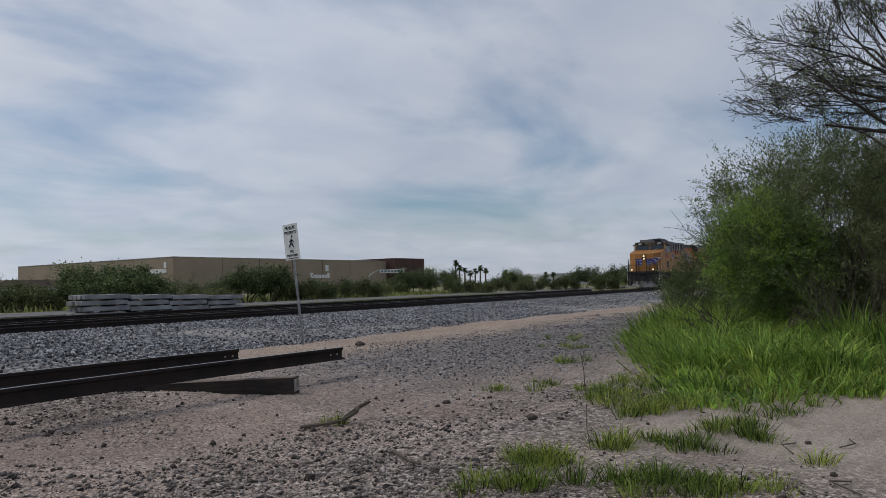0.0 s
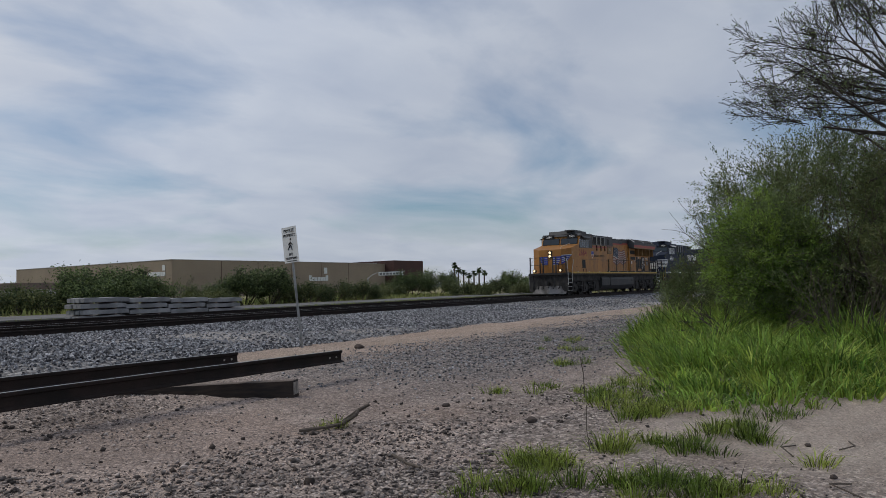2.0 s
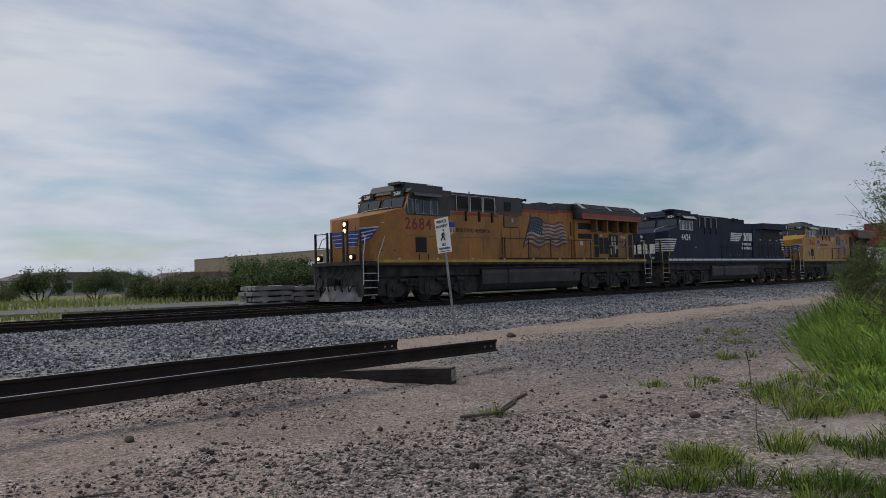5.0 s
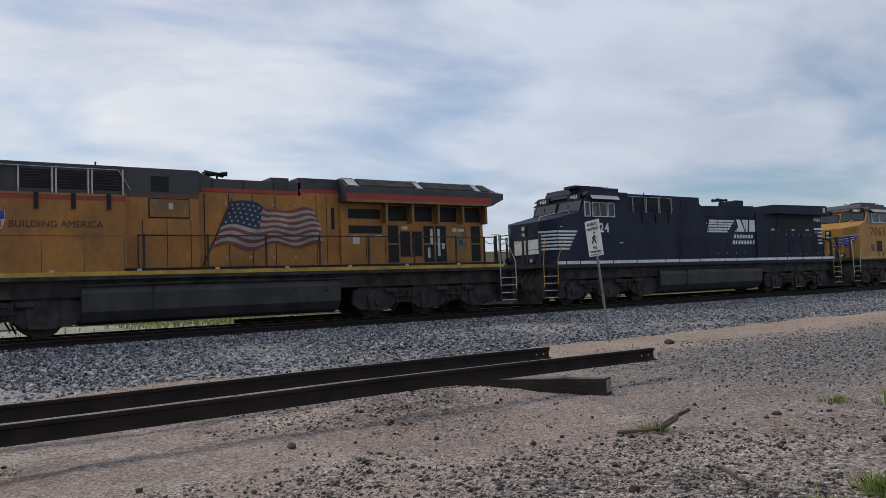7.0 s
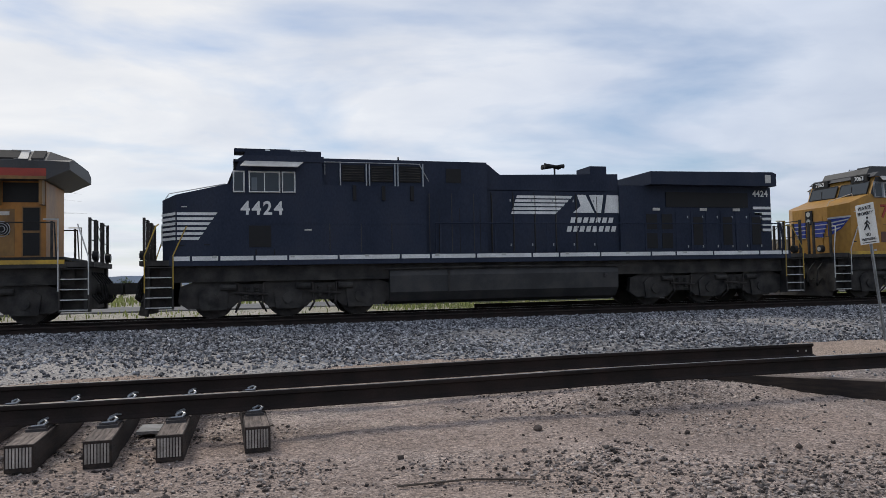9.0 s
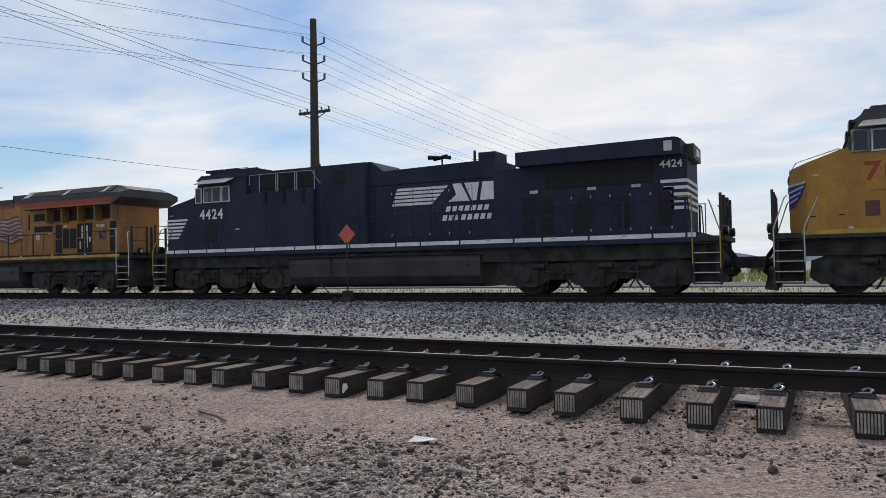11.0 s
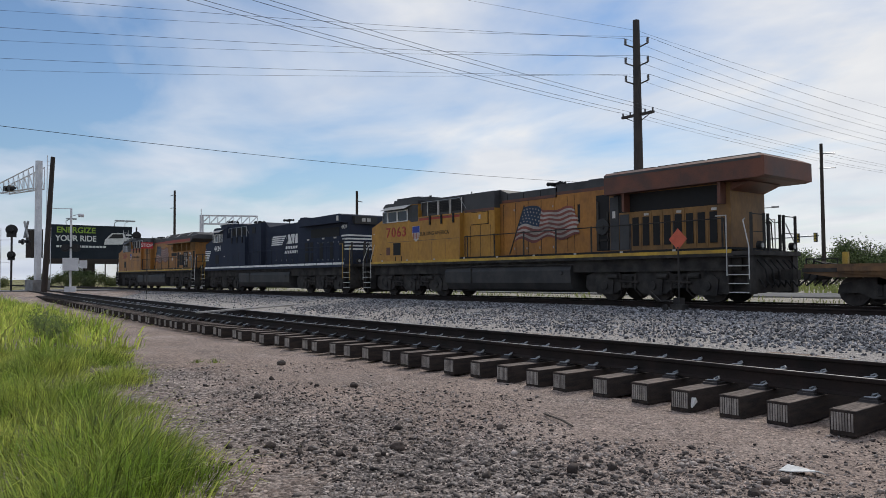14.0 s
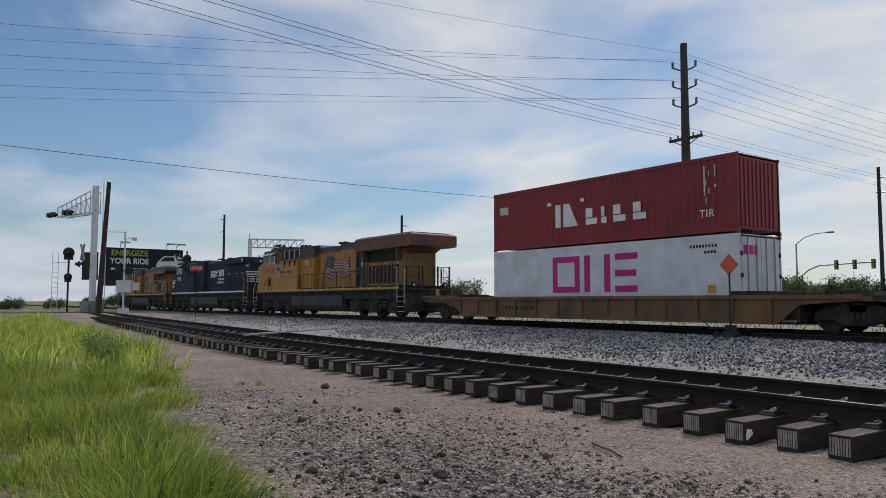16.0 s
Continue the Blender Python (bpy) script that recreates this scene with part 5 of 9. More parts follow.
        for x0, x1, z0, z1 in ((16.74, 17.14, 1.80, 3.05), (17.21, 17.60, 2.0, 2.85), (17.68, 18.07, 2.0, 2.85), (18.15, 18.57, 1.80, 3.05), (18.64, 19.08, 1.80, 3.05), (20.18, 20.57, 1.80, 3.06)):
            fr = solid("door_frame", M_TAN, rear, (x0 - 0.035, x1 + 0.035, -RY - 0.010, -RY, z0 - 0.03, z1 + 0.03), label="tan thin door frame")
            solid("mesh_panel", M_DARK, fr, (x0, x1, -RY - 0.016, -RY - 0.008, z0, (z0 + z1) / 2 - 0.03 if z1 > 3 else z1))
            if z1 > 3:
                solid("mesh_panel", M_DARK, fr, (x0, x1, -RY - 0.016, -RY - 0.008, (z0 + z1) / 2 + 0.03, z1))
        dr = solid("fan_door", M_TAN, rear, (19.30, 19.98, -RY - 0.012, -RY, 1.80, 3.03), bevel=0.004)
        bm = bmesh.new()
        for rr_ in (0.20, 0.14, 0.08):
            for q in range(16):
                a0, a1 = 2 * math.pi * q / 16, 2 * math.pi * (q + 1) / 16
                tube(bm, (19.68 + rr_ * math.cos(a0), -RY - 0.03, 2.50 + rr_ * math.sin(a0)), (19.68 + rr_ * math.cos(a1), -RY - 0.03, 2.50 + rr_ * math.sin(a1)), 0.012, 4)
        part("fan_guard", bm, M_STEEL, dr, "round wire fan guard")
        solid("fan", M_DARK, dr, (19.50, 19.86, -RY - 0.018, -RY - 0.010, 2.34, 2.66))
        for x0, z0, w1, h1 in ((15.42, 2.42, 0.24, 0.28), (16.25, 2.64, 0.26, 0.08), (17.28, 2.92, 0.22, 0.10), (19.36, 2.86, 0.18, 0.12), (19.60, 2.86, 0.26, 0.10)):
            solid("sticker", M_OFFWHITE, rear, (x0, x0 + w1, -RY - 0.022, -RY, z0, z0 + h1))
        for x0, z0, z1 in ((18.30, 1.95, 2.30), (18.42, 2.42, 2.95), (18.72, 2.0, 2.95), (18.90, 2.25, 2.45)):
            solid("pale_cover", M_OFFWHITE, rear, (x0, x0 + 0.10, -RY - 0.020, -RY - 0.015, z0, z1))
        for x0 in (15.9, 16.62):
            solid("door_seam", M_DARK, rear, (x0, x0 + 0.02, -RY - 0.005, -RY, 1.8, 2.7))
    elif style == "third":
        # shade behind the mesh is painted as one flat dark sheet
        solid("opening", M_DARK, rear, (16.5, 20.7, -RY - 0.006, -RY, 3.12, 3.76), label="dark mesh opening under the radiator")
        for i in range(8):
            x0 = 17.25 + 0.425 * i
            solid("vent", M_DARK, rear, (x0 + 0.05, x0 + 0.31, -RY - 0.016, -RY, 1.92, 2.92), label="dark louvred vent")
            solid("door_frame", M_TAN, rear, (x0 - 0.06, x0 - 0.01, -RY - 0.020, -RY, 1.80, 3.08))
            if i % 3 == 1:
                solid("sticker", M_OFFWHITE, rear, (x0 + 0.12, x0 + 0.30, -RY - 0.022, -RY, 2.96, 3.04))
        for x0 in (17.1, 20.75):
            solid("strut", M_BROWNRED, rear, (x0, x0 + 0.10, -1.40, -RY, 3.12, 3.80))
        # sloping bracket under the rear overhang
        bm = bmesh.new()
        prism(bm, [(20.70, 3.42), (20.70, 3.78), (21.6, 3.78)], -1.05, 1.05)
        part("overhang_bracket", bm, M_BROWNRED, rad, "dark brown sloping bracket")
        # no real doorway: a sheet coloured like the shaded compartment
        solid("open_doorway", M_DARK, tall_, (15.62, 16.28, -H - 0.012, -H, 1.80, 3.85), label="flat black sheet for the shade in the engine doorway")
        solid("open_door", M_GREYROOF, rear, (16.34, 16.72, -RY - 0.03, -RY, 1.80, 3.70), label="dark grey engine door", bevel=0.01)
        solid("open_door", M_GREYROOF, rear, (16.76, 17.16, -RY - 0.03, -RY, 1.80, 3.05), label="dark grey engine door", bevel=0.01)
        bm = bmesh.new()
        tube(bm, (15.95, -H - 0.10, 2.68), (15.95, -H - 0.01, 2.68), 0.30, 18)
        tube(bm, (15.95, -H - 0.13, 2.68), (15.95, -H - 0.10, 2.68), 0.10, 12)
        part("blower", bm, M_TANK, tall_, "round grey blower drum")
        solid("pipework", M_UNDER, tall_, (15.68, 15.76, -H - 0.06, -H, 1.85, 3.6), (16.12, 16.18, -H - 0.05, -H, 1.85, 3.2), (15.66, 16.22, -H - 0.05, -H, 2.15, 2.22))
        solid("sticker", M_OFFWHITE, rear, (16.45, 16.58, -RY - 0.038, -RY - 0.02, 2.95, 3.2))
    else:
        # the shaded mesh opening is a near-black plate on the wall
        solid("opening", M_DARK, rear, (16.8, 20.0, -RY - 0.025, -RY, 3.22, 3.72), label="dark mesh opening under the radiator")
        for i in range(8):
            x0 = 16.0 + 0.58 * i
            if i in (0, 1):
                for z0 in (1.85, 2.48):
                    solid("vent", M_DARK, rear, (x0 + 0.05, x0 + 0.45, -RY - 0.015, -RY, z0, z0 + 0.5))
            else:
                door_panel(rear, body, x0, x0 + 0.52, 1.75, 3.05, -RY, -1)
                if i % 2:
                    solid("vent", M_DARK, rear, (x0 + 0.08, x0 + 0.44, -RY - 0.025, -RY - 0.01, 1.95, 2.9))
        for x0 in (16.3, 18.1, 19.4):
            solid("sticker", M_OFFWHITE, rear, (x0, x0 + 0.26, -RY - 0.03, -RY, 3.10, 3.19))
    if style == "dark":
        for xx in (5.6, 6.5, 7.4, 8.6, 9.3, 10.0, 10.7, 11.42, 12.14, 12.86, 13.58, 14.3):
            yy = -W if xx < 8.45 else (-1.28 if xx < 10.45 else -H - 0.014)
            solid("door_edge", M_TANK, hood, (xx, xx + 0.022, yy - 0.008, yy + 0.004, 1.80, 2.62 if xx < 8.45 else 3.55))
    # stack, horn, antenna
    sx_ = {"first": 12.9, "dark": 14.35, "third": 14.9}[style]
    solid("exhaust_hood", roof, hood, (sx_, sx_ + 0.6, -0.5, 0.5, 4.2, 4.62 if style == "dark" else 4.56), bevel=0.04)
    bm = bmesh.new()
    hx_ = {"first": 11.2, "dark": 13.05, "third": 13.4}[style]
    hz_ = 4.56
    for dy, l_ in ((-0.16, 0.42), (0.0, 0.34), (0.16, 0.38)):
        tube(bm, (hx_, dy - 0.55, hz_), (hx_ - l_, dy - 0.55, hz_), 0.025, 8, 0.085)
        tube(bm, (hx_, dy - 0.55, hz_), (hx_ + l_ * 0.6, dy - 0.55, hz_), 0.025, 8, 0.075)
    tube(bm, (hx_, -0.55, 4.10), (hx_, -0.55, hz_ + 0.02), 0.03, 6)
    part("air_horn", bm, M_DARK, hood)
    bm = bmesh.new()
    tube(bm, (7.9, -0.3, 4.40), (7.9, -0.3, 4.78), 0.025, 5)
    part("whip_antenna", bm, M_DARK, upper)

    # markings
    if up:
        flag(hood, 0.0 if style == "first" else 0.42, -H - 0.02)
        qx = 5.42 if style == "first" else 5.24
        solid("louvre_vent", M_BROWNRED, aux, (2.78, 3.10, -W - 0.010, -W, 1.98, 2.36)) if style == "third" else None
        hw, zt, zb = (0.235, 3.24, 2.70) if style == "first" else (0.30, 3.30, 2.56)
        zm = zt - 0.42 * (zt - zb)
        sh = plate("shield", M_OFFWHITE, aux, [(qx - hw * 0.94, zt), (qx + hw * 0.94, zt), (qx + hw, zm), (qx + hw * 0.72, zb + 0.18 * (zt - zb)), (qx, zb), (qx - hw * 0.72, zb + 0.18 * (zt - zb)), (qx - hw, zm)], -W, label="shield badge with blue top and red stripes")
        plate("shield_top", M_BLUE, sh, [(qx - hw * 0.9, zt - 0.01), (qx + hw * 0.9, zt - 0.01), (qx + hw * 0.94, zm), (qx - hw * 0.94, zm)], -W - 0.006)
        for k in range(4):
            x0 = qx + hw * (-0.74 + 0.40 * k)
            plate("shield_stripe", M_FLAGRED, sh, [(x0, zm - 0.02), (x0 + hw * 0.2, zm - 0.02), (x0 + hw * 0.2, zb + 0.2 * (zt - zb)), (x0, zb + 0.2 * (zt - zb))], -W - 0.006)
        lettering("BUILDING AMERICA", 0.25, M_LETTER, aux, pose(6.80 if style == "first" else 6.60, -W - 0.006, 2.90, 90), "slogan", "dark painted slogan", squeeze=0.97)
    else:
        # slanted stripes and a heraldic block in white, as plain shapes
        for k in range(5):
            z = 3.56 - 0.125 * k
            plate("emblem_stripe", M_STRIPE, hood, [(11.55 - 0.045 * k, z), (13.45 - 0.13 * k, z), (13.39 - 0.13 * k, z - 0.085), (11.52 - 0.045 * k, z - 0.085)], -H - 0.012)
        plate("emblem_crest", M_STRIPE, hood, [(13.62, 3.60), (13.92, 3.60), (14.22, 3.02), (13.46, 3.02), (13.74, 3.24)], -H - 0.012)
        plate("emblem_crest", M_STRIPE, hood, [(14.04, 3.60), (14.56, 3.60), (14.46, 3.02), (14.30, 3.02)], -H - 0.012)
        plate("emblem_crest", M_STRIPE, hood, [(14.68, 3.60), (15.30, 3.60), (15.12, 3.02), (14.58, 3.02)], -H - 0.012)
        for z, x0, n_ in ((2.78, 13.35, 7), (2.50, 13.22, 8)):
            for k in range(n_):
                plate("name_bar", M_STRIPE, hood, [(x0 + 0.225 * k, z - 0.09), (x0 + 0.05 + 0.225 * k, z + 0.09), (x0 + 0.205 + 0.225 * k, z + 0.09), (x0 + 0.155 + 0.225 * k, z - 0.09)], -H - 0.012)
        for k in range(5):
            z = 3.26 - 0.19 * k
            solid("rear_stripe", M_STRIPE, rear, (20.22 + 0.06 * k, 20.96, -H - 0.112, -H - 0.10, z - 0.09, z))
            solid("rear_stripe", M_STRIPE, rear, (20.948, 20.96, -H - 0.1, H + 0.1, z - 0.09, z))
        lettering(number, 0.30, M_STRIPE, rear, pose(20.52, -RY - 0.012, 3.70, 90), "rear_number", bold=0.006, spacing=1.05)
        # off-white plate on the housing's rear corner
        solid("housing_corner", M_OFFWHITE, rad, (20.40, 20.62, -W - 0.008, -W, 4.02, 4.30), label="pale patch on the corner of the housing")
        lb = solid("rear_lamp_box", M_TANK, rad, (20.84, 21.10, -0.75, 0.75, 3.86, 4.28), bevel=0.02)
        solid("rear_lamp", M_LENS, lb, (21.09, 21.12, -0.28, -0.06, 3.98, 4.18), (21.09, 21.12, 0.06, 0.28, 3.98, 4.18))
        solid("side_small_plate", M_OFFWHITE, aux, (4.9, 5.1, -W - 0.01, -W, 2.42, 2.46))

    # fuel tank
    bm = bmesh.new()
    a = [(-1.40, 1.26), (-1.46, 1.1), (-1.44, 0.62), (-1.25, 0.36), (-0.9, 0.26), (0.9, 0.26), (1.25, 0.36), (1.44, 0.62), (1.46, 1.1), (1.40, 1.26)]
    va = [bm.verts.new((7.35, y, z)) for y, z in a]
    vb = [bm.verts.new((14.75, y, z)) for y, z in a]
    bm.faces.new(va); bm.faces.new(vb[::-1])
    for i in range(len(a)):
        j = (i + 1) % len(a)
        bm.faces.new((va[i], vb[i], vb[j], va[j]))
    tank = part("fuel_tank", bm, M_TANK, lo, bevel=0.02)
    solid("tank_strap", M_UNDER, tank, (9.1, 9.16, -1.475, 1.475, 0.6, 1.24))
    bm = bmesh.new()
    tube(bm, (14.3, -1.50, 1.0), (14.3, -1.43, 1.0), 0.07, 10)
    part("filler_cap", bm, M_CLIP, tank)
    solid("air_tank", M_UNDER, lo, (7.4, 14.7, -1.15, 1.15, 1.2, 1.47))
    bm = bmesh.new()
    pipe(bm, [(7.2, -1.45, 1.30), (10.5, -1.47, 1.34), (14.9, -1.45, 1.30)], 0.025, 6)
    part("pipe_run", bm, M_UNDER, lo)

    loco_truck(lo, 4.45, 1)
    loco_truck(lo, 18.22, -1)

    # steps, platforms, pilots and couplers at both ends
    for end in (0, 1):
        f = (lambda x: x) if end == 0 else (lambda x: 22.5 - x)

        def bx(x0, x1, *r):
            a_, b_ = sorted((f(x0), f(x1)))
            return (a_, b_, *r)
        st_m = M_HANDRAIL if (style != "dark" or end == 0) and not (style == "dark") else M_YRAIL
        pf = solid("end_platform", M_UNDER, lo, bx(0.55, 1.5, -1.50, 1.50, 1.48, 1.62), bevel=0.01)
        if up:
            solid("platform_edge", M_YELLOW_B, pf, bx(0.60, 0.625, -0.9, 0.9, 1.52, 1.62))
        for s in (-1, 1):
            ya, yb = (s * 1.18, s * 1.52) if s > 0 else (-1.52, -1.18)
            sw = solid("step_well", M_UNDER, lo, bx(0.66, 0.70, ya, yb, 0.30, 1.5), bx(1.36, 1.40, ya, yb, 0.30, 1.5), bx(0.70, 1.36, s * 1.18 - 0.012, s * 1.18 + 0.012, 0.30, 1.5))
            for k in range(5):
                solid("step", M_HANDRAIL if s < 0 and k < 4 else M_UNDER, sw, bx(0.70, 1.36, ya, yb, 0.34 + 0.27 * k, 0.365 + 0.27 * k))
            bm = bmesh.new()
            yy = s * 1.53
            pipe(bm, [(f(0.68), yy, 0.75), (f(0.68), yy, 1.75), (f(0.95), s * 1.35, 2.55), (f(1.0), s * 1.15, 2.62)], 0.018, 6)
            pipe(bm, [(f(1.40), yy, 0.85), (f(1.40), yy, 1.75), (f(1.75), s * 1.53, 2.55)] if end == 0 else [(f(1.40), yy, 0.85), (f(1.40), yy, 2.72), (f(1.75), yy, 2.72)], 0.018, 6)
            part("step_rail", bm, st_m, lo, "pale bent step handrail")
        # pilot with hoses
        if end == 0:
            bm = bmesh.new()
            v = [bm.verts.new(p) for p in ((0.35, 0, 0.12), (0.72, -1.30, 0.12), (0.85, -1.36, 0.66), (0.52, -0.4, 0.70), (0.52, 0.4, 0.70), (0.85, 1.36, 0.66), (0.72, 1.30, 0.12))]
            bm.faces.new((v[0], v[3], v[4])); bm.faces.new((v[0], v[1], v[2], v[3])); bm.faces.new((v[0], v[4], v[5], v[6]))
            r = bmesh.ops.extrude_face_region(bm, geom=bm.faces[:])
            bmesh.ops.translate(bm, verts=[q for q in r["geom"] if isinstance(q, bmesh.types.BMVert)], vec=(0.04, 0, 0))
            part("snow_plough", bm, M_UNDER if style != "first" else material("scuffed_plough", (0.30, 0.28, 0.27), (0.07, 0.065, 0.06), rough=0.6, scale=1.8, fine=25, spread=(0.4, 0.6)), lo, "scuffed V-shaped pilot plough")
        solid("pilot", M_UNDER, lo, bx(0.72, 0.80, -1.45, 1.45, 0.35, 1.48))
        bm = bmesh.new()
        tube(bm, (f(0.85), 0, 0.88), (f(0.35), 0, 0.88), 0.13, 10)
        box(bm, *bx(0.02, 0.40, -0.17, 0.17, 0.72, 1.04))
        box(bm, *bx(-0.02, 0.12, 0.06, 0.24, 0.74, 1.02))
        part("coupler", bm, M_UNDER, lo, bevel=0.02)
        rnd = random.Random(5 + end)
        for k in range(6):
            y = -1.0 + 0.4 * k
            bm = bmesh.new()
            pipe(bm, [(f(0.70), y, 1.35), (f(0.48), y + 0.05, 1.05), (f(0.40), y + rnd.uniform(-0.1, 0.1), 0.62), (f(0.52), y + 0.15, 0.50), (f(0.70), y + 0.1, 0.75)], 0.024, 5)
            part("air_hose", bm, M_DARK, lo, "black hanging air hose")
        # end railings: dark uprights and sagging chain
        for y in (-1.40, -0.62, -0.38, 0.38, 0.62, 1.40):
            solid("end_post", M_UNDER, pf, bx(0.63, 0.70, y - 0.035, y + 0.035, 1.62, 2.78))
        bm = bmesh.new()
        for y0, y1 in ((-1.40, -0.62), (0.62, 1.40)):
            pipe(bm, [(f(0.665), y0, 2.74), (f(0.665), y1, 2.74)], 0.017, 5)
            pipe(bm, [(f(0.665), y0, 2.2), (f(0.665), y1, 2.2)], 0.014, 5)
        pipe(bm, [(f(0.66), -0.38, 2.68), (f(0.62), -0.15, 2.52), (f(0.62), 0.15, 2.52), (f(0.66), 0.38, 2.68)], 0.012, 5)
        part("end_rail", bm, M_UNDER, pf)
        for s in (-1, 1):
            bm = bmesh.new()
            tube(bm, (f(0.52), s * 1.02, 1.78), (f(0.66), s * 1.02, 1.78), 0.13, 14)
            dl = part("ditch_light_housing", bm, M_DARK, pf)
            bm = bmesh.new()
            tube(bm, (f(0.50), s * 1.02, 1.78), (f(0.525), s * 1.02, 1.78), 0.075, 14)
            part("ditch_light", bm, M_LAMP if (style == "first" and end == 0) else M_LENS, dl, "lit round ditch light" if (style == "first" and end == 0) else "")

    # side handrails along the walkway
    for s in (-1, 1):
        y = s * 1.47
        bm_pts = [(8.75, y, 1.7), (8.75, y, 2.64), (21.0, y, 2.64), (21.05, y, 1.7)]
        railing(lo, bm_pts, [(8.9 + 1.72 * i, y, 2.68) for i in range(8)], M_UNDER if style != "dark" else M_BLACK, 1.64, 0.02)
    return lo


loco_1 = locomotive("dusty yellow diesel locomotive with grey roof and lit headlights", "first", "2684")
loco_2 = locomotive("black diesel locomotive with white stripes and crest, coupled between yellow ones", "dark", "4424")
loco_3 = locomotive("bright yellow diesel locomotive with sooty red radiator and painted flag", "third", "7063")

# ---------------------------------------------------------------- container cars
M_CRED = material("container_red", (0.27, 0.020, 0.028), (0.20, 0.017, 0.023), rough=0.45, scale=0.5, fine=3, bump=0.0, stain=(0.07, 0.03, 0.028), stain_scale=0.9, stain_amt=0.35)
M_CWHITE = material("container_white", (0.66, 0.68, 0.71), (0.60, 0.62, 0.65), rough=0.45, scale=0.7, fine=2, bump=0.0, stain=(0.42, 0.40, 0.38), stain_scale=0.7, stain_amt=0.2)
M_MAGENTA = material("magenta_paint", (0.50, 0.014, 0.21), (0.44, 0.012, 0.18), rough=0.5, scale=1, fine=20, bump=0.01)
M_WELL = material("well_car_ochre", (0.23, 0.125, 0.055), (0.12, 0.075, 0.045), rough=0.75, scale=0.9, fine=22, bump=0.06, stain=(0.05, 0.042, 0.036), stain_scale=0.8, stain_amt=0.7, streak=(1, 1, 0.5))
M_WARN = material("yellow_sticker", (0.62, 0.36, 0.02), (0.5, 0.3, 0.02), rough=0.5, scale=3, fine=30, bump=0.0)


def container(label, mat, height, smooth):
    """A forty foot box: posts, rails, corner castings, side and end panels, doors at the rear end. x from 0 to 12.19, lowest point z = 0."""
    c = thing("shipping_container", label, "shipping container", group="containers on the train")
    L, W, H = 12.19, 1.22, height
    for s in (-1, 1):
        y0, y1 = (s * W - (0.06 if s > 0 else 0), s * W + (0.06 if s < 0 else 0))
        solid("bottom_rail", mat, c, (0.1, L - 0.1, y0, y1, 0.05, 0.20), bevel=0.008)
        solid("top_rail", mat, c, (0.1, L - 0.1, y0, y1, H - 0.12, H), bevel=0.008)
        for x in (0.0, L - 0.14):
            solid("corner_post", mat, c, (x, x + 0.14, y0, y1 if s < 0 else y1, 0.1, H - 0.1), bevel=0.008)
            for z in (0.0, H - 0.12):
                solid("corner_casting", mat, c, (x - 0.01, x + 0.17, y0 - (0.012 if s < 0 else 0), y1 + (0.012 if s > 0 else 0), z, z + 0.12), bevel=0.006)
        bm = bmesh.new()
        yy = s * (W - 0.012)
        if smooth:
            box(bm, 0.12, L - 0.12, min(yy, yy - s * 0.04), max(yy, yy - s * 0.04), 0.18, H - 0.1)
        else:
            pts = []
            x = 0.14
            while x < L - 0.4:
                pts += [(x, 0.0), (x + 0.07, 0.036), (x + 0.14, 0.036), (x + 0.21, 0.0)]
                x += 0.278
            pts.append((L - 0.14, 0.0))
            a = [bm.verts.new((px, yy - s * d, 0.18)) for px, d in pts]
            b = [bm.verts.new((px, yy - s * d, H - 0.1)) for px, d in pts]
            for i in range(len(pts) - 1):
                bm.faces.new((a[i], a[i + 1], b[i + 1], b[i]))
            r = bmesh.ops.extrude_face_region(bm, geom=bm.faces[:])
            bmesh.ops.translate(bm, verts=[q for q in r["geom"] if isinstance(q, bmesh.types.BMVert)], vec=(0, -s * 0.01, 0))
        part("side_panel", bm, mat, c)
    solid("roof_panel", mat, c, (0.05, L - 0.05, -W + 0.05, W - 0.05, H - 0.04, H - 0.01))
    solid("floor_panel", mat, c, (0.05, L - 0.05, -W + 0.05, W - 0.05, 0.12, 0.18))
    # front end, ribbed; rear end with doors or ribs
    for x, nm in ((0.02, "front_panel"), (L - 0.05, "rear_panel")):
        bm = bmesh.new()
        box(bm, x, x + 0.03, -W + 0.1, W - 0.1, 0.15, H - 0.1)
        p = part(nm, bm, mat, c)
        if nm == "rear_panel" and not smooth:
            for i in range(9):
                y = -W + 0.17 + 0.235 * i
                solid("rib", mat, p, (x + 0.02, x + 0.058, y, y + 0.10, 0.22, H - 0.16), bevel=0.008)
        elif nm == "rear_panel":
            for s in (-1, 1):
                d = solid("door", mat, p, (x + 0.02, x + 0.055, min(s * 0.02, s * 1.08), max(s * 0.02, s * 1.08), 0.2, H - 0.14), bevel=0.006)
                for q in (0.28, 0.78):
                    bm = bmesh.new()
                    tube(bm, (x + 0.085, s * q, 0.12), (x + 0.085, s * q, H - 0.08), 0.02, 8)
                    part("lock_bar", bm, M_STEEL, d, "steel lock bar")
                for z in (0.5, 1.2, 1.9, 2.5):
                    solid("hinge", M_UNDER, d, (x + 0.05, x + 0.075, min(s * 1.05, s * 1.17), max(s * 1.05, s * 1.17), z, z + 0.14))
    return c


box_white = container("white smooth-sided container with magenta block marking, sunk in a well car", M_CWHITE, 2.62, True)
Yw = -1.22 + 0.012
side = [o for o in box_white.children if o.name.startswith("side_panel")][0]
# magenta brand blocks as plain shapes: a ring, a slashed block and a comb
def plain(name, mat, parent, *outlines, label=""):
    for o in outlines:
        plate(name, mat, parent, o, Yw - 0.002, 0.008, label)


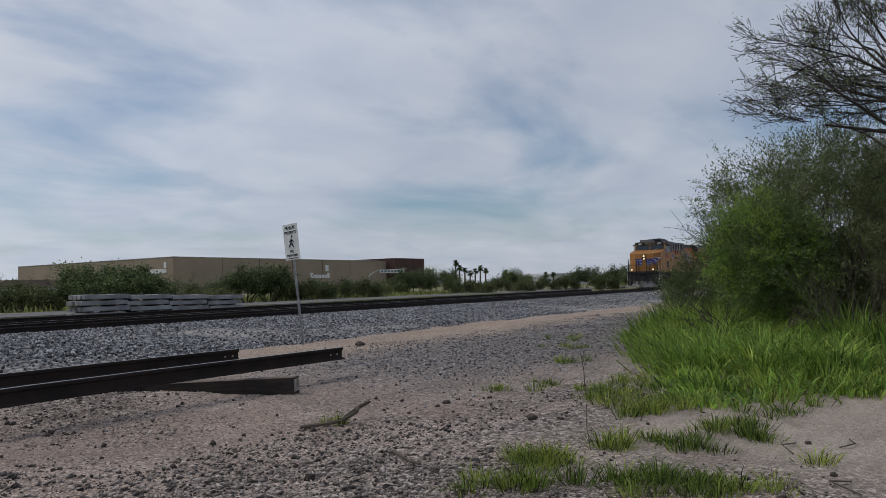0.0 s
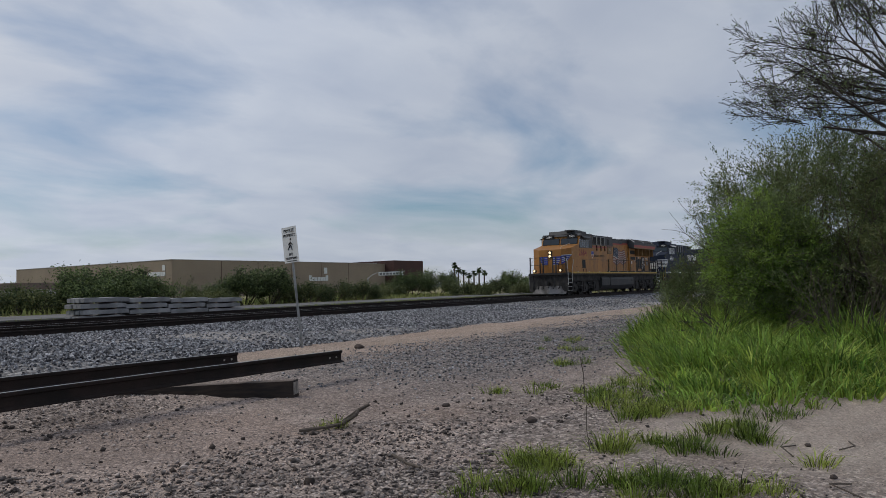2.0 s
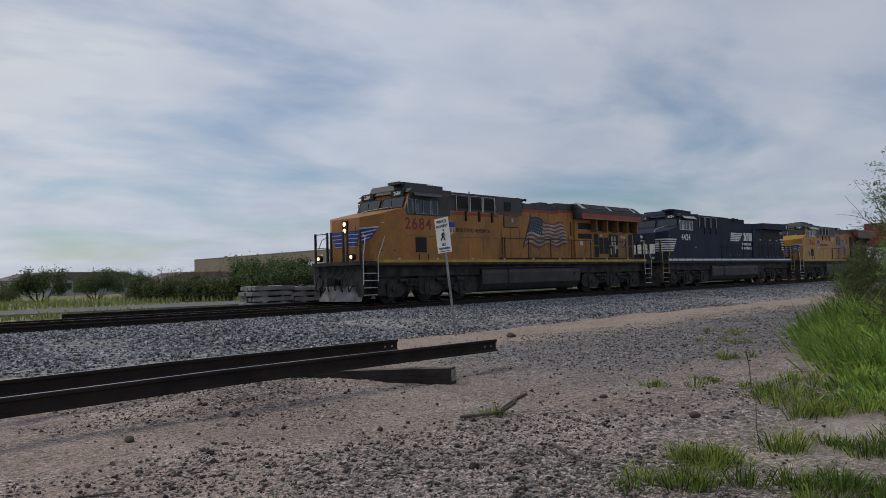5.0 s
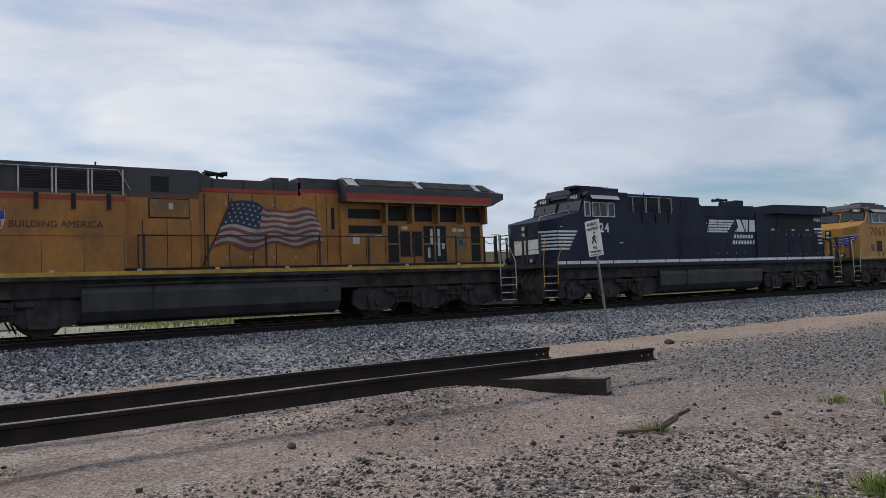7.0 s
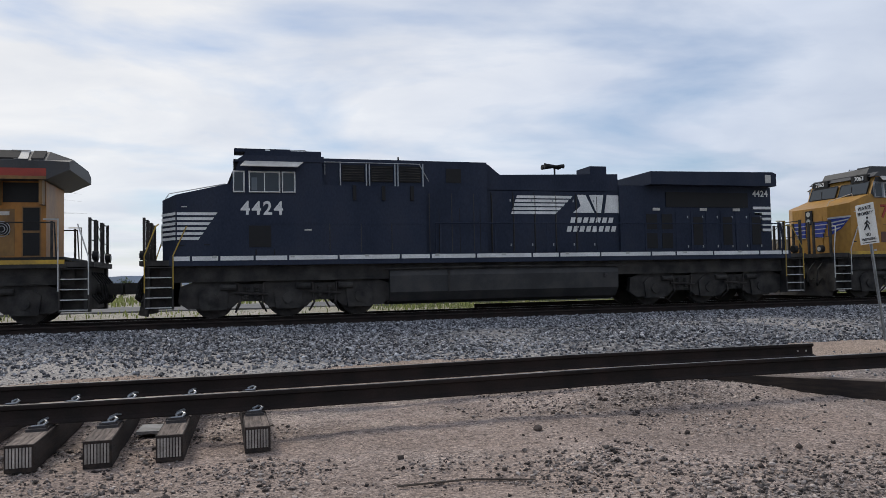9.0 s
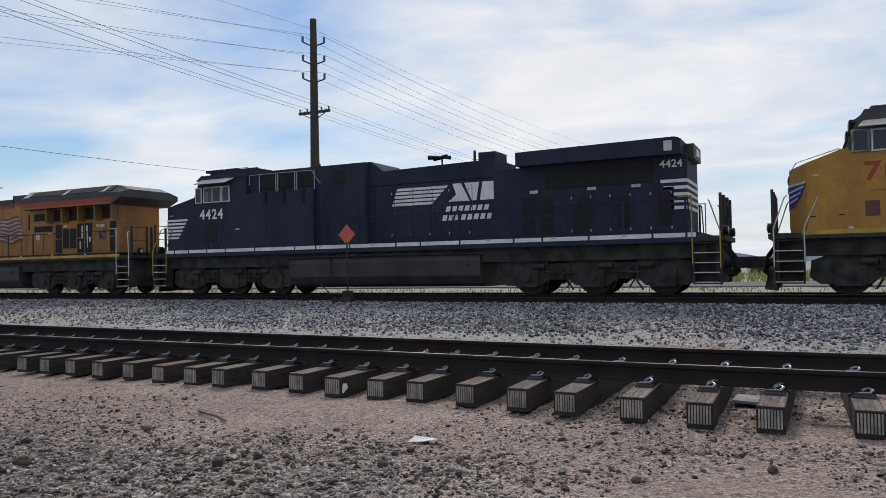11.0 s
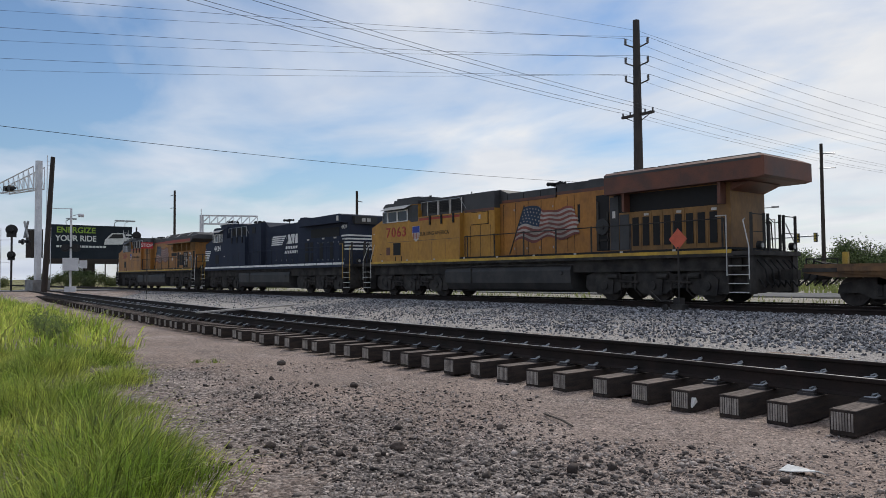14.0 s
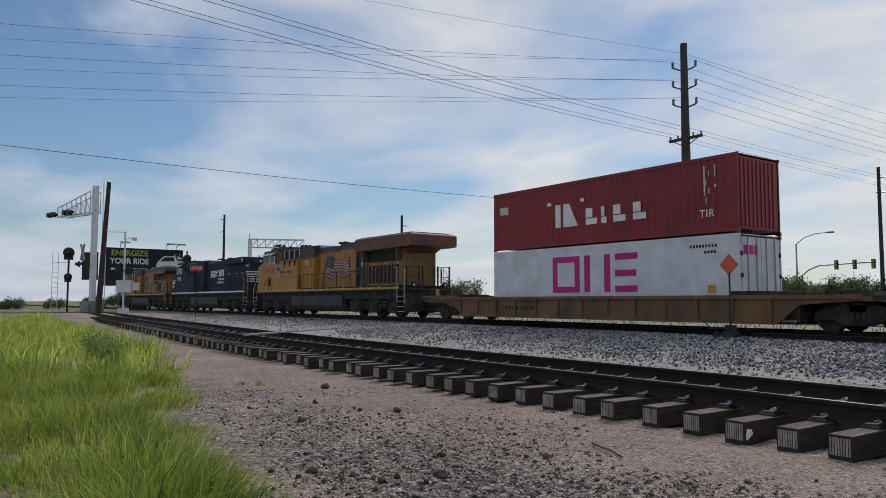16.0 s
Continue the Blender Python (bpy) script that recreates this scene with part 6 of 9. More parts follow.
def rect(x0, x1, z0, z1):
    return [(x0, z0), (x1, z0), (x1, z1), (x0, z1)]


plain("magenta_block", M_MAGENTA, side, rect(3.75, 5.25, 0.78, 1.02), rect(3.75, 5.25, 1.98, 2.22), rect(3.75, 4.02, 1.02, 1.98), rect(4.98, 5.25, 1.02, 1.98))
plain("magenta_block", M_MAGENTA, side, rect(5.50, 5.80, 0.78, 2.22), rect(6.52, 6.82, 0.78, 2.22))
plain("magenta_block", M_MAGENTA, side, rect(7.06, 8.10, 0.78, 1.02), rect(7.06, 8.05, 1.36, 1.60), rect(7.06, 8.12, 1.98, 2.22))
for k in range(9):
    plain("code_bar", M_UNDER, side, rect(10.35 + 0.12 * k, 10.42 + 0.12 * k, 2.22, 2.32))
for k in range(4):
    plain("code_bar", M_UNDER, side, rect(10.9 + 0.12 * k, 10.98 + 0.12 * k, 2.02, 2.11))
plain("sticker", M_WARN, side, rect(11.0, 11.32, 0.72, 0.98), label="yellow warning sticker")
rp = [o for o in box_white.children if o.name.startswith("rear_panel")][0]
for y0, y1, z0, z1 in ((-1.0, -0.76, 1.95, 2.25), (-0.68, -0.45, 1.95, 2.25), (-0.38, -0.18, 1.95, 2.25)):
    solid("magenta_block", M_MAGENTA, rp, (12.20, 12.206, y0, y1, z0, z1))

box_red = container("red corrugated container with large white painted blocks on top", M_CRED, 2.60, False)
side = [o for o in box_red.children if o.name.startswith("side_panel")][0]


def slant(x0, z0, w, h, d=0.0):
    return [(x0, z0), (x0 + w, z0), (x0 + w + d, z0 + h), (x0 + d, z0 + h)]


Yw = -1.22 + 0.004
# white brand blocks of the size of the painted words
plain("white_block", M_STRIPE, side, rect(3.95, 4.24, 0.78, 1.72), [(4.40, 0.78), (5.20, 0.78), (4.72, 1.72), (4.40, 1.72)])
for x0 in (5.62, 6.42, 7.02, 7.96):
    w_ = 0.26 if x0 == 6.42 else 0.58
    plain("white_block", M_STRIPE, side, rect(x0, x0 + w_, 0.78, 1.02), rect(x0, x0 + w_ * 0.6, 1.06, 1.42))
plain("white_block", M_STRIPE, side, rect(3.48, 3.70, 1.72, 1.86), rect(5.34, 5.54, 1.72, 1.86))
plain("label_patch", M_OFFWHITE, side, rect(0.45, 1.0, 1.62, 1.95), label="white paper patch")
plain("code_bar", M_OFFWHITE, side, rect(10.95, 11.0, 1.3, 2.3), rect(11.35, 11.4, 1.9, 2.3), rect(11.35, 11.42, 1.55, 1.65))
lettering("TIR", 0.36, M_STRIPE, side, pose(11.05, Yw - 0.012, 0.70, 90), "lettering", "white stencilled letters", bold=0.004, spacing=1.1)
for k in range(4):
    plain("scrape", M_OFFWHITE, side, rect(11.02 + 0.11 * (k % 2), 11.05 + 0.11 * (k % 2), 1.05 + 0.3 * k, 1.25 + 0.3 * k))


def freight_truck(parent, x):
    for k in (-0.9, 0.9):
        wheelset(parent, x + k, 0.42)
    for s in (-1, 1):
        bm = bmesh.new()
        prism(bm, [(x - 1.25, 0.34), (x - 1.2, 0.58), (x - 0.5, 0.80), (x + 0.5, 0.80), (x + 1.2, 0.58), (x + 1.25, 0.34), (x + 0.7, 0.38), (x + 0.35, 0.22), (x - 0.35, 0.22), (x - 0.7, 0.38)], s * 1.0 - 0.10, s * 1.0 + 0.10)
        fr = part("truck_frame", bm, M_UNDER, parent, bevel=0.02)
        for j in (-0.16, 0, 0.16):
            bm = bmesh.new()
            tube(bm, (x + j, s * 1.10, 0.30), (x + j, s * 1.10, 0.60), 0.07, 8)
            part("spring", bm, M_UNDER, fr)
    solid("bolster", M_UNDER, parent, (x - 0.22, x + 0.22, -1.1, 1.1, 0.55, 0.85), bevel=0.02)


def well_car(label, length, front_truck=True):
    """A well between two raised ends. x from 0 at the front coupler; the well runs from 6.0 to 6.0 + length."""
    c = thing("well_car", label, "railway car", group="container cars of the train")
    a, b = 3.45, 3.45 + length
    for s in (-1, 1):
        y0, y1 = (s * 1.44, s * 1.50) if s > 0 else (-1.50, -1.44)
        bm = bmesh.new()
        prism(bm, [(a - 0.15, 0.80), (a + 0.55, 0.22), (b - 0.55, 0.22), (b + 0.15, 0.80), (b + 1.9, 0.92), (b + 1.9, 1.10), (b + 0.1, 1.06), (a - 0.1, 1.06), (a - 1.9, 1.10), (a - 1.9, 0.92)], y0, y1)
        sp = part("side_sill", bm, M_WELL, c, "dirty ochre side sill", bevel=0.01)
        yo0, yo1 = (s * 1.50, s * 1.58) if s > 0 else (-1.58, -1.50)
        solid("top_chord", M_WELL, sp, (a - 1.9, b + 1.9, yo0, yo1, 0.97, 1.09), bevel=0.008)
        solid("bottom_chord", M_WELL, sp, (a + 0.6, b - 0.6, yo0, yo1, 0.20, 0.30), bevel=0.008)
        k = 0
        x = a + 0.45
        while x < b - 0.3:
            solid("rib", M_WELL, sp, (x, x + 0.09, yo0, yo1, 0.28, 0.98), bevel=0.008)
            x += 1.29
        if s < 0:
            for k in range(4):
                solid("code_bar", M_UNDER, sp, (a + 3.70 + 0.22 * k, a + 3.85 + 0.22 * k, -1.508, -1.498, 0.55, 0.70))
            for k in range(6):
                solid("code_bar", M_UNDER, sp, (a + 4.70 + 0.17 * k, a + 4.82 + 0.17 * k, -1.508, -1.498, 0.55, 0.70))
    solid("well_floor", M_UNDER, c, (a, b, -1.44, 1.44, 0.22, 0.30))
    for x0, x1 in ((0.75, a), (b, b + 2.2)):
        solid("end_deck", M_WELL, c, (x0, x1, -1.42 if x0 > 3 else -1.0, 1.42 if x0 > 3 else 1.0, 0.90, 1.05), bevel=0.02)
        solid("bulkhead", M_UNDER, c, (x1 - 0.1 if x0 < 3 else x0, x1 if x0 < 3 else x0 + 0.1, -1.40, 1.40, 0.30, 1.0))
    for s in (-1, 1):
        y0, y1 = (s * 1.30, s * 1.42) if s > 0 else (-1.42, -1.30)
        bm = bmesh.new()
        prism(bm, [(0.60, 0.92), (0.60, 1.17), (a, 1.17), (a, 0.62), (a - 0.4, 0.62), (a - 0.9, 0.80), (1.4, 0.80)], y0, y1)
        part("end_sill", bm, M_WELL, c, "dirty ochre end sill", bevel=0.01)
    solid("brake_stand", M_YRAIL, c, (1.58, 1.72, -1.30, -1.18, 1.05, 1.50), label="yellow brake stand", bevel=0.01)
    solid("end_platform", M_UNDER, c, (0.55, 1.5, -1.45, 1.45, 0.95, 1.06), bevel=0.02)
    bm = bmesh.new()
    pipe(bm, [(0.65, -1.40, 1.05), (0.65, -1.40, 1.32), (1.5, -1.40, 1.32), (1.5, -1.40, 1.05)], 0.02, 5)
    part("handrail", bm, M_UNDER, c)
    if front_truck:
        freight_truck(c, 2.6)
    for q in range(5):
        bm = bmesh.new()
        y_ = -1.1 + 0.5 * q
        pipe(bm, [(1.2 + 0.2 * q, y_, 1.12), (0.7, y_ + 0.1, 1.28 - 0.05 * q), (0.5, y_ + 0.15, 0.80), (0.25, y_ + 0.05, 0.55)], 0.026, 5)
        part("air_hose", bm, M_DARK, c)
    for x0 in (1.9, 2.7, 20.9, 21.4):
        solid("deck_box", M_UNDER, c, (x0, x0 + 0.42, -1.2, 0.9, 1.05, 1.17 + 0.05 * (x0 > 2)), bevel=0.02)
    solid("top_casting", M_UNDER, c, (b - 2.1, b - 1.2, -1.45, 1.45, 1.06, 1.22), bevel=0.02)
    bm = bmesh.new()
    tube(bm, (0.7, 0, 0.85), (0.2, 0, 0.85), 0.12, 8)
    box(bm, 0.0, 0.35, -0.16, 0.16, 0.70, 1.0)
    part("coupler", bm, M_UNDER, c)
    return c


car_1 = well_car("dirty ochre double-stack well car carrying two stacked containers", 16.7)
freight_truck(car_1, 21.75)
car_2 = well_car("empty dirty ochre well car behind the loaded one", 16.7, False)
freight_truck(car_2, 21.75)

# ---------------------------------------------------------------- signs and things by the track
M_WOODPOLE = material("dark_pole_wood", (0.055, 0.042, 0.035), (0.028, 0.022, 0.02), rough=0.85, scale=3, fine=50, bump=0.2, streak=(4, 4, 0.4))
M_STEELPOLE = material("weathering_steel_pole", (0.06, 0.048, 0.042), (0.035, 0.03, 0.028), rough=0.7, scale=1, fine=30, bump=0.03)
M_INSUL = material("grey_insulator", (0.18, 0.18, 0.19), (0.12, 0.12, 0.13), rough=0.4, scale=5, fine=30, bump=0.0)
M_SIGN = material("sign_white", (0.74, 0.75, 0.74), (0.62, 0.63, 0.62), rough=0.4, scale=2.5, fine=30, bump=0.01, stain=(0.5, 0.47, 0.42), stain_scale=4, stain_amt=0.3)
M_SIGNBLACK = material("sign_black", (0.02, 0.02, 0.022), (0.014, 0.014, 0.015), rough=0.45, scale=3, fine=30, bump=0.0)
M_ORANGE = material("faded_orange_target", (0.62, 0.13, 0.07), (0.52, 0.10, 0.055), rough=0.5, scale=4, fine=40, bump=0.02)
M_STOPRED = material("stop_red", (0.50, 0.02, 0.025), (0.42, 0.018, 0.02), rough=0.4, scale=3, fine=30, bump=0.0)
M_CONCRETE = material("concrete_grey", (0.32, 0.32, 0.32), (0.17, 0.17, 0.175), rough=0.85, scale=1.5, fine=40, bump=0.12, vary=0.25)
M_ALU = material("silver_paint", (0.74, 0.75, 0.77), (0.58, 0.59, 0.62), rough=0.45, metal=0.1, scale=1.5, fine=30, bump=0.02)
M_STUCCO = material("tan_stucco_wall", (0.33, 0.265, 0.195), (0.27, 0.215, 0.16), rough=0.9, scale=0.12, fine=4, bump=0.03, stain=(0.22, 0.17, 0.13), stain_scale=0.15, stain_amt=0.4)
M_BROWN = material("dark_brown_wall", (0.085, 0.04, 0.035), (0.065, 0.032, 0.028), rough=0.85, scale=0.3, fine=4, bump=0.02)
M_PALEBLD = material("pale_house_wall", (0.48, 0.47, 0.46), (0.36, 0.35, 0.34), rough=0.85, scale=0.4, fine=5, bump=0.02)
M_ROOFTILE = material("far_roof", (0.22, 0.16, 0.14), (0.15, 0.11, 0.10), rough=0.85, scale=0.6, fine=6, bump=0.05)
M_ASPHALT = material("worn_asphalt", (0.17, 0.165, 0.16), (0.11, 0.108, 0.105), rough=0.9, scale=0.4, fine=18, bump=0.1)
M_CABLE = material("cable_black", (0.03, 0.03, 0.032), (0.02, 0.02, 0.022), rough=0.6, scale=2, fine=20, bump=0.0)


def upright(name, label, category, x, y, z, turn=0.0, lean_x=0.0, lean_y=0.0, group=""):
    if x < -20 and name != "transmission_pole":     # far things turned half a degree about the camera to fit its view
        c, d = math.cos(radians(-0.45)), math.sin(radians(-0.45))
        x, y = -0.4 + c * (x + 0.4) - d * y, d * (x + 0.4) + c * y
    return thing(name, label, category, pose(x, y, z, lean_x, lean_y, turn), group)


# trespass notice on a leaning steel post, turned to fit the camera's view
notice = upright("notice_sign", "white notice sign on a leaning galvanised post beside the ballast", "sign", 14.02, 13.22, -0.05, -99, 4.15, -3.15)
bm = bmesh.new()
for dx in (-0.022, 0.022):
    box(bm, dx - 0.012, dx + 0.012, -0.02, 0.0, 0, 3.12)
box(bm, -0.034, 0.034, 0.0, 0.008, 0, 3.12)
part("post", bm, M_STEEL, notice)
bm = bmesh.new()
box(bm, -0.30, 0.30, -0.032, -0.024, 2.22, 3.13)
plate_ob = part("sign_plate", bm, M_SIGN, notice, bevel=0.003)
for txt, z, sz in (("PRIVATE", 3.03, 0.115), ("PROPERTY", 2.91, 0.105), ("NO", 2.43, 0.105), ("TRESPASSING", 2.33, 0.078)):
    lettering(txt, sz, M_SIGNBLACK, plate_ob, pose(0, -0.035, z, 90), "sign_lettering")
solid("sign_bar", M_SIGNBLACK, plate_ob, (-0.22, 0.22, -0.036, -0.031, 2.25, 2.268))
bm = bmesh.new()   # the walking symbol, as plain bars
for pts in ([(-0.02, 2.60), (0.03, 2.76)], [(0.07, 2.54), (0.03, 2.66)], [(-0.10, 2.55), (0.0, 2.66)], [(-0.06, 2.68), (0.03, 2.74), (0.10, 2.67)]):
    pipe(bm, [(px, -0.036, pz) for px, pz in pts], 0.016, 5)
tube(bm, (0.04, -0.038, 2.81), (0.04, -0.03, 2.81), 0.03, 8)
part("symbol", bm, M_SIGNBLACK, plate_ob)

# switch stand with an orange diamond target
stand = upright("switch_stand", "switch stand with faded orange diamond target beside the main track", "switch stand", -13.55, 20.15, 0.36, -5)
bm = bmesh.new()
tube(bm, (0, 0, 0), (0, 0, 2.0), 0.028, 8)
part("mast", bm, M_UNDER, stand)
bm = bmesh.new()
prism(bm, [(0, 1.90), (0.34, 2.24), (0, 2.58), (-0.34, 2.24)], -0.012, 0.0)
part("target", bm, M_ORANGE, stand, "faded orange diamond target", bevel=0.004)
bm = bmesh.new()
box(bm, -0.22, 0.22, -0.16, 0.16, 0, 0.22)
box(bm, -0.12, 0.12, -0.12, 0.12, 0.22, 0.42)
part("stand_base", bm, M_UNDER, stand, bevel=0.02)
bm = bmesh.new()
pipe(bm, [(-0.1, -0.1, 0.35), (-0.55, -0.18, 0.30), (-0.95, -0.2, 0.62)], 0.022, 6)
tube(bm, (-0.35, -0.2, 0.12), (-0.35, -0.26, 0.12), 0.10, 10)
part("throw_lever", bm, M_UNDER, stand)
bm = bmesh.new()
box(bm, -0.1, 0.5, 0.1, 1.0, 0.0, 0.05)
part("tie_rod", bm, M_UNDER, stand)

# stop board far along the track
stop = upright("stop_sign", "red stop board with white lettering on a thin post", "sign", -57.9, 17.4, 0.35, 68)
bm = bmesh.new()
tube(bm, (0, 0, 0), (0, 0, 3.9), 0.04, 8)
part("post", bm, M_UNDER, stop)
sp = solid("sign_plate", M_STOPRED, stop, (-0.42, 0.42, -0.06, -0.04, 3.42, 3.88), bevel=0.004)
lettering("STOP", 0.34, M_SIGN, sp, pose(0, -0.066, 3.65, 90), "sign_lettering", bold=0.006)


def billboard():
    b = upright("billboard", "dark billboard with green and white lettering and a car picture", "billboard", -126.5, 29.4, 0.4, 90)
    solid("post", M_WOODPOLE, b, (-0.75, 0.75, 0.3, 1.5, 0, 4.2), bevel=0.05)
    bd = solid("face", material("billboard_dark", (0.030, 0.038, 0.048), (0.022, 0.028, 0.036), spec=0.1, rough=0.8, scale=0.5, fine=8, bump=0.0), b, (-6.3, 6.3, 0, 0.5, 4.3, 9.6), bevel=0.02)
    solid("trim", M_WOODPOLE, bd, (-6.6, 6.5, -0.1, 0.6, 3.5, 4.3), bevel=0.02)
    green = material("billboard_green", (0.28, 0.42, 0.05), (0.24, 0.36, 0.05), rough=0.5, scale=1, fine=8, bump=0.0)
    lettering("ENERGIZE", 1.25, green, bd, pose(-2.1, -0.03, 8.75, 90), "headline", bold=0.03, squeeze=1.0)
    lettering("YOUR RIDE", 1.25, M_SIGN, bd, pose(-2.1, -0.03, 7.45, 90), "headline", bold=0.03, squeeze=0.92)
    for k in range(14):
        if k in (3, 4):
            continue
        solid("text_bar", M_SIGN, bd, (-4.9 + 0.52 * k, -4.48 + 0.52 * k, -0.02, 0.005, 6.05, 6.38))
    bm = bmesh.new()
    prism(bm, [(2.0, 6.6), (2.15, 7.4), (3.2, 8.5), (5.0, 8.55), (5.4, 7.6), (5.5, 6.7)], -0.05, 0.005)
    part("car_picture", bm, M_SIGN, bd, "pale car shape")
    bm = bmesh.new()
    prism(bm, [(2.6, 7.6), (3.35, 8.3), (4.8, 8.35), (5.0, 7.7)], -0.07, 0.005)
    part("car_window", bm, M_SIGNBLACK, bd)
    for k in range(3):
        solid("text_bar", M_SIGN, bd, (5.3, 6.2, -0.02, 0.005, 6.9 + 0.6 * k, 7.15 + 0.6 * k))
    solid("side_wing", M_WOODPOLE, b, (-8.9, -6.6, 0.8, 1.0, 4.4, 8.8), bevel=0.02)
    for x in (-3.5, 3.6, 5.2):
        bm = bmesh.new()
        pipe(bm, [(x, 0.2, 9.5), (x - 0.3, -1.0, 10.1), (x + 0.2, -1.6, 10.4)], 0.05, 5)
        box(bm, x - 0.4, x + 1.0, -2.0, -1.4, 10.3, 10.5)
        part("flood_lamp", bm, M_STEEL, b)
    return b


billboard()


def crossing_gantry(label, x, y, z, turn, height, arm, arm_z, tip=0.0, deep=2.0, taper=0.55):
    """A mast with a ladder and a trussed arm that carries signal lights over the road."""
    g = upright("signal_gantry", label, "signal gantry", x, y, z, turn, group="crossing signals")
    bm = bmesh.new()
    box(bm, -0.22, 0.22, -0.22, 0.22, 0, height)
    mast = part("mast", bm, M_ALU, g, bevel=0.05)
    solid("footing", M_CONCRETE, g, (-0.75, 0.75, -0.75, 0.75, -0.3, 1.1), bevel=0.05)
    bm = bmesh.new()
    for yy in (0.75, 1.15):
        tube(bm, (0, yy, 0.8), (0, yy, height + 0.6), 0.035, 5)
    k = 0.9
    while k < height + 0.4:
        tube(bm, (0, 0.75, k), (0, 1.15, k), 0.02, 4)
        k += 0.36
    part("ladder", bm, M_ALU, g)
    bm = bmesh.new()
    h = deep
    for yy in (-0.5, 0.5):
        for q in (0, h):
            tube(bm, (0, yy, arm_z + q), (-arm, yy, arm_z - tip + q * (1 - taper)), 0.06, 5)
        n = 7
        for i in range(n + 1):
            xx = -arm * i / n
            tube(bm, (xx, yy, arm_z - tip * i / n), (xx, yy, arm_z - tip * i / n + h * (1 - taper * i / n)), 0.04, 4)
            if i < n:
                tube(bm, (xx, yy, arm_z - tip * i / n), (-arm * (i + 1) / n, yy, arm_z - tip * (i + 1) / n + h * (1 - taper * (i + 1) / n)), 0.035, 4)
    for i in range(8):
        tube(bm, (-arm * i / 7, -0.5, arm_z - tip * i / 7), (-arm * i / 7, 0.5, arm_z - tip * i / 7), 0.04, 4)
    tr = part("truss_arm", bm, M_ALU, g, "silver lattice arm")
    for xx in (-arm - 0.3, -arm * 0.55):
        bm = bmesh.new()
        for s in (-0.45, 0.45):
            tube(bm, (xx, -0.9, arm_z + 0.2 + s * 0.0), (xx, -1.0, arm_z + 0.2), 0.30, 12)
            tube(bm, (xx + s, -0.75, arm_z + 0.2), (xx + s, -1.15, arm_z + 0.2), 0.26, 12)
        box(bm, xx - 0.7, xx + 0.7, -0.9, -0.6, arm_z + 0.1, arm_z + 0.3)
        part("signal_light", bm, M_SIGNBLACK, tr)
    # crossbuck
    bm = bmesh.new()
    for a in (-1, 1):
        pipe(bm, [(-1.35 - 0.55 * a * 0.6, -0.4, 5.0), (-1.35 + 0.55 * a * 0.6, -0.4, 6.5)], 0.11, 4)
    pipe(bm, [(-1.35, -0.3, 5.7), (0, 0, 5.7)], 0.04, 4)
    part("crossbuck", bm, M_STEEL, g, "grey crossed boards")
    bm = bmesh.new()
    for s in (-0.45, 0.30):
        tube(bm, (s * 1.2 - 0.75, -0.7, 4.6), (s * 1.2 - 0.75, -0.76, 4.6), 0.28, 14)
        tube(bm, (s * 1.2 - 0.75, -0.76, 4.6), (s * 1.2 - 0.75, -1.05, 4.6), 0.15, 10)
    box(bm, -1.4, 0.0, -0.7, -0.55, 4.55, 4.65)
    part("flasher", bm, M_SIGNBLACK, g, "black round crossing flashers")
    return g


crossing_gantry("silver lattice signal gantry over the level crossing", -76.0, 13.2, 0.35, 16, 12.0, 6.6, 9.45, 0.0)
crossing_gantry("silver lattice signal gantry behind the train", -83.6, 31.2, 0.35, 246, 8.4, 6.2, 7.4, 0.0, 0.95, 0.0)


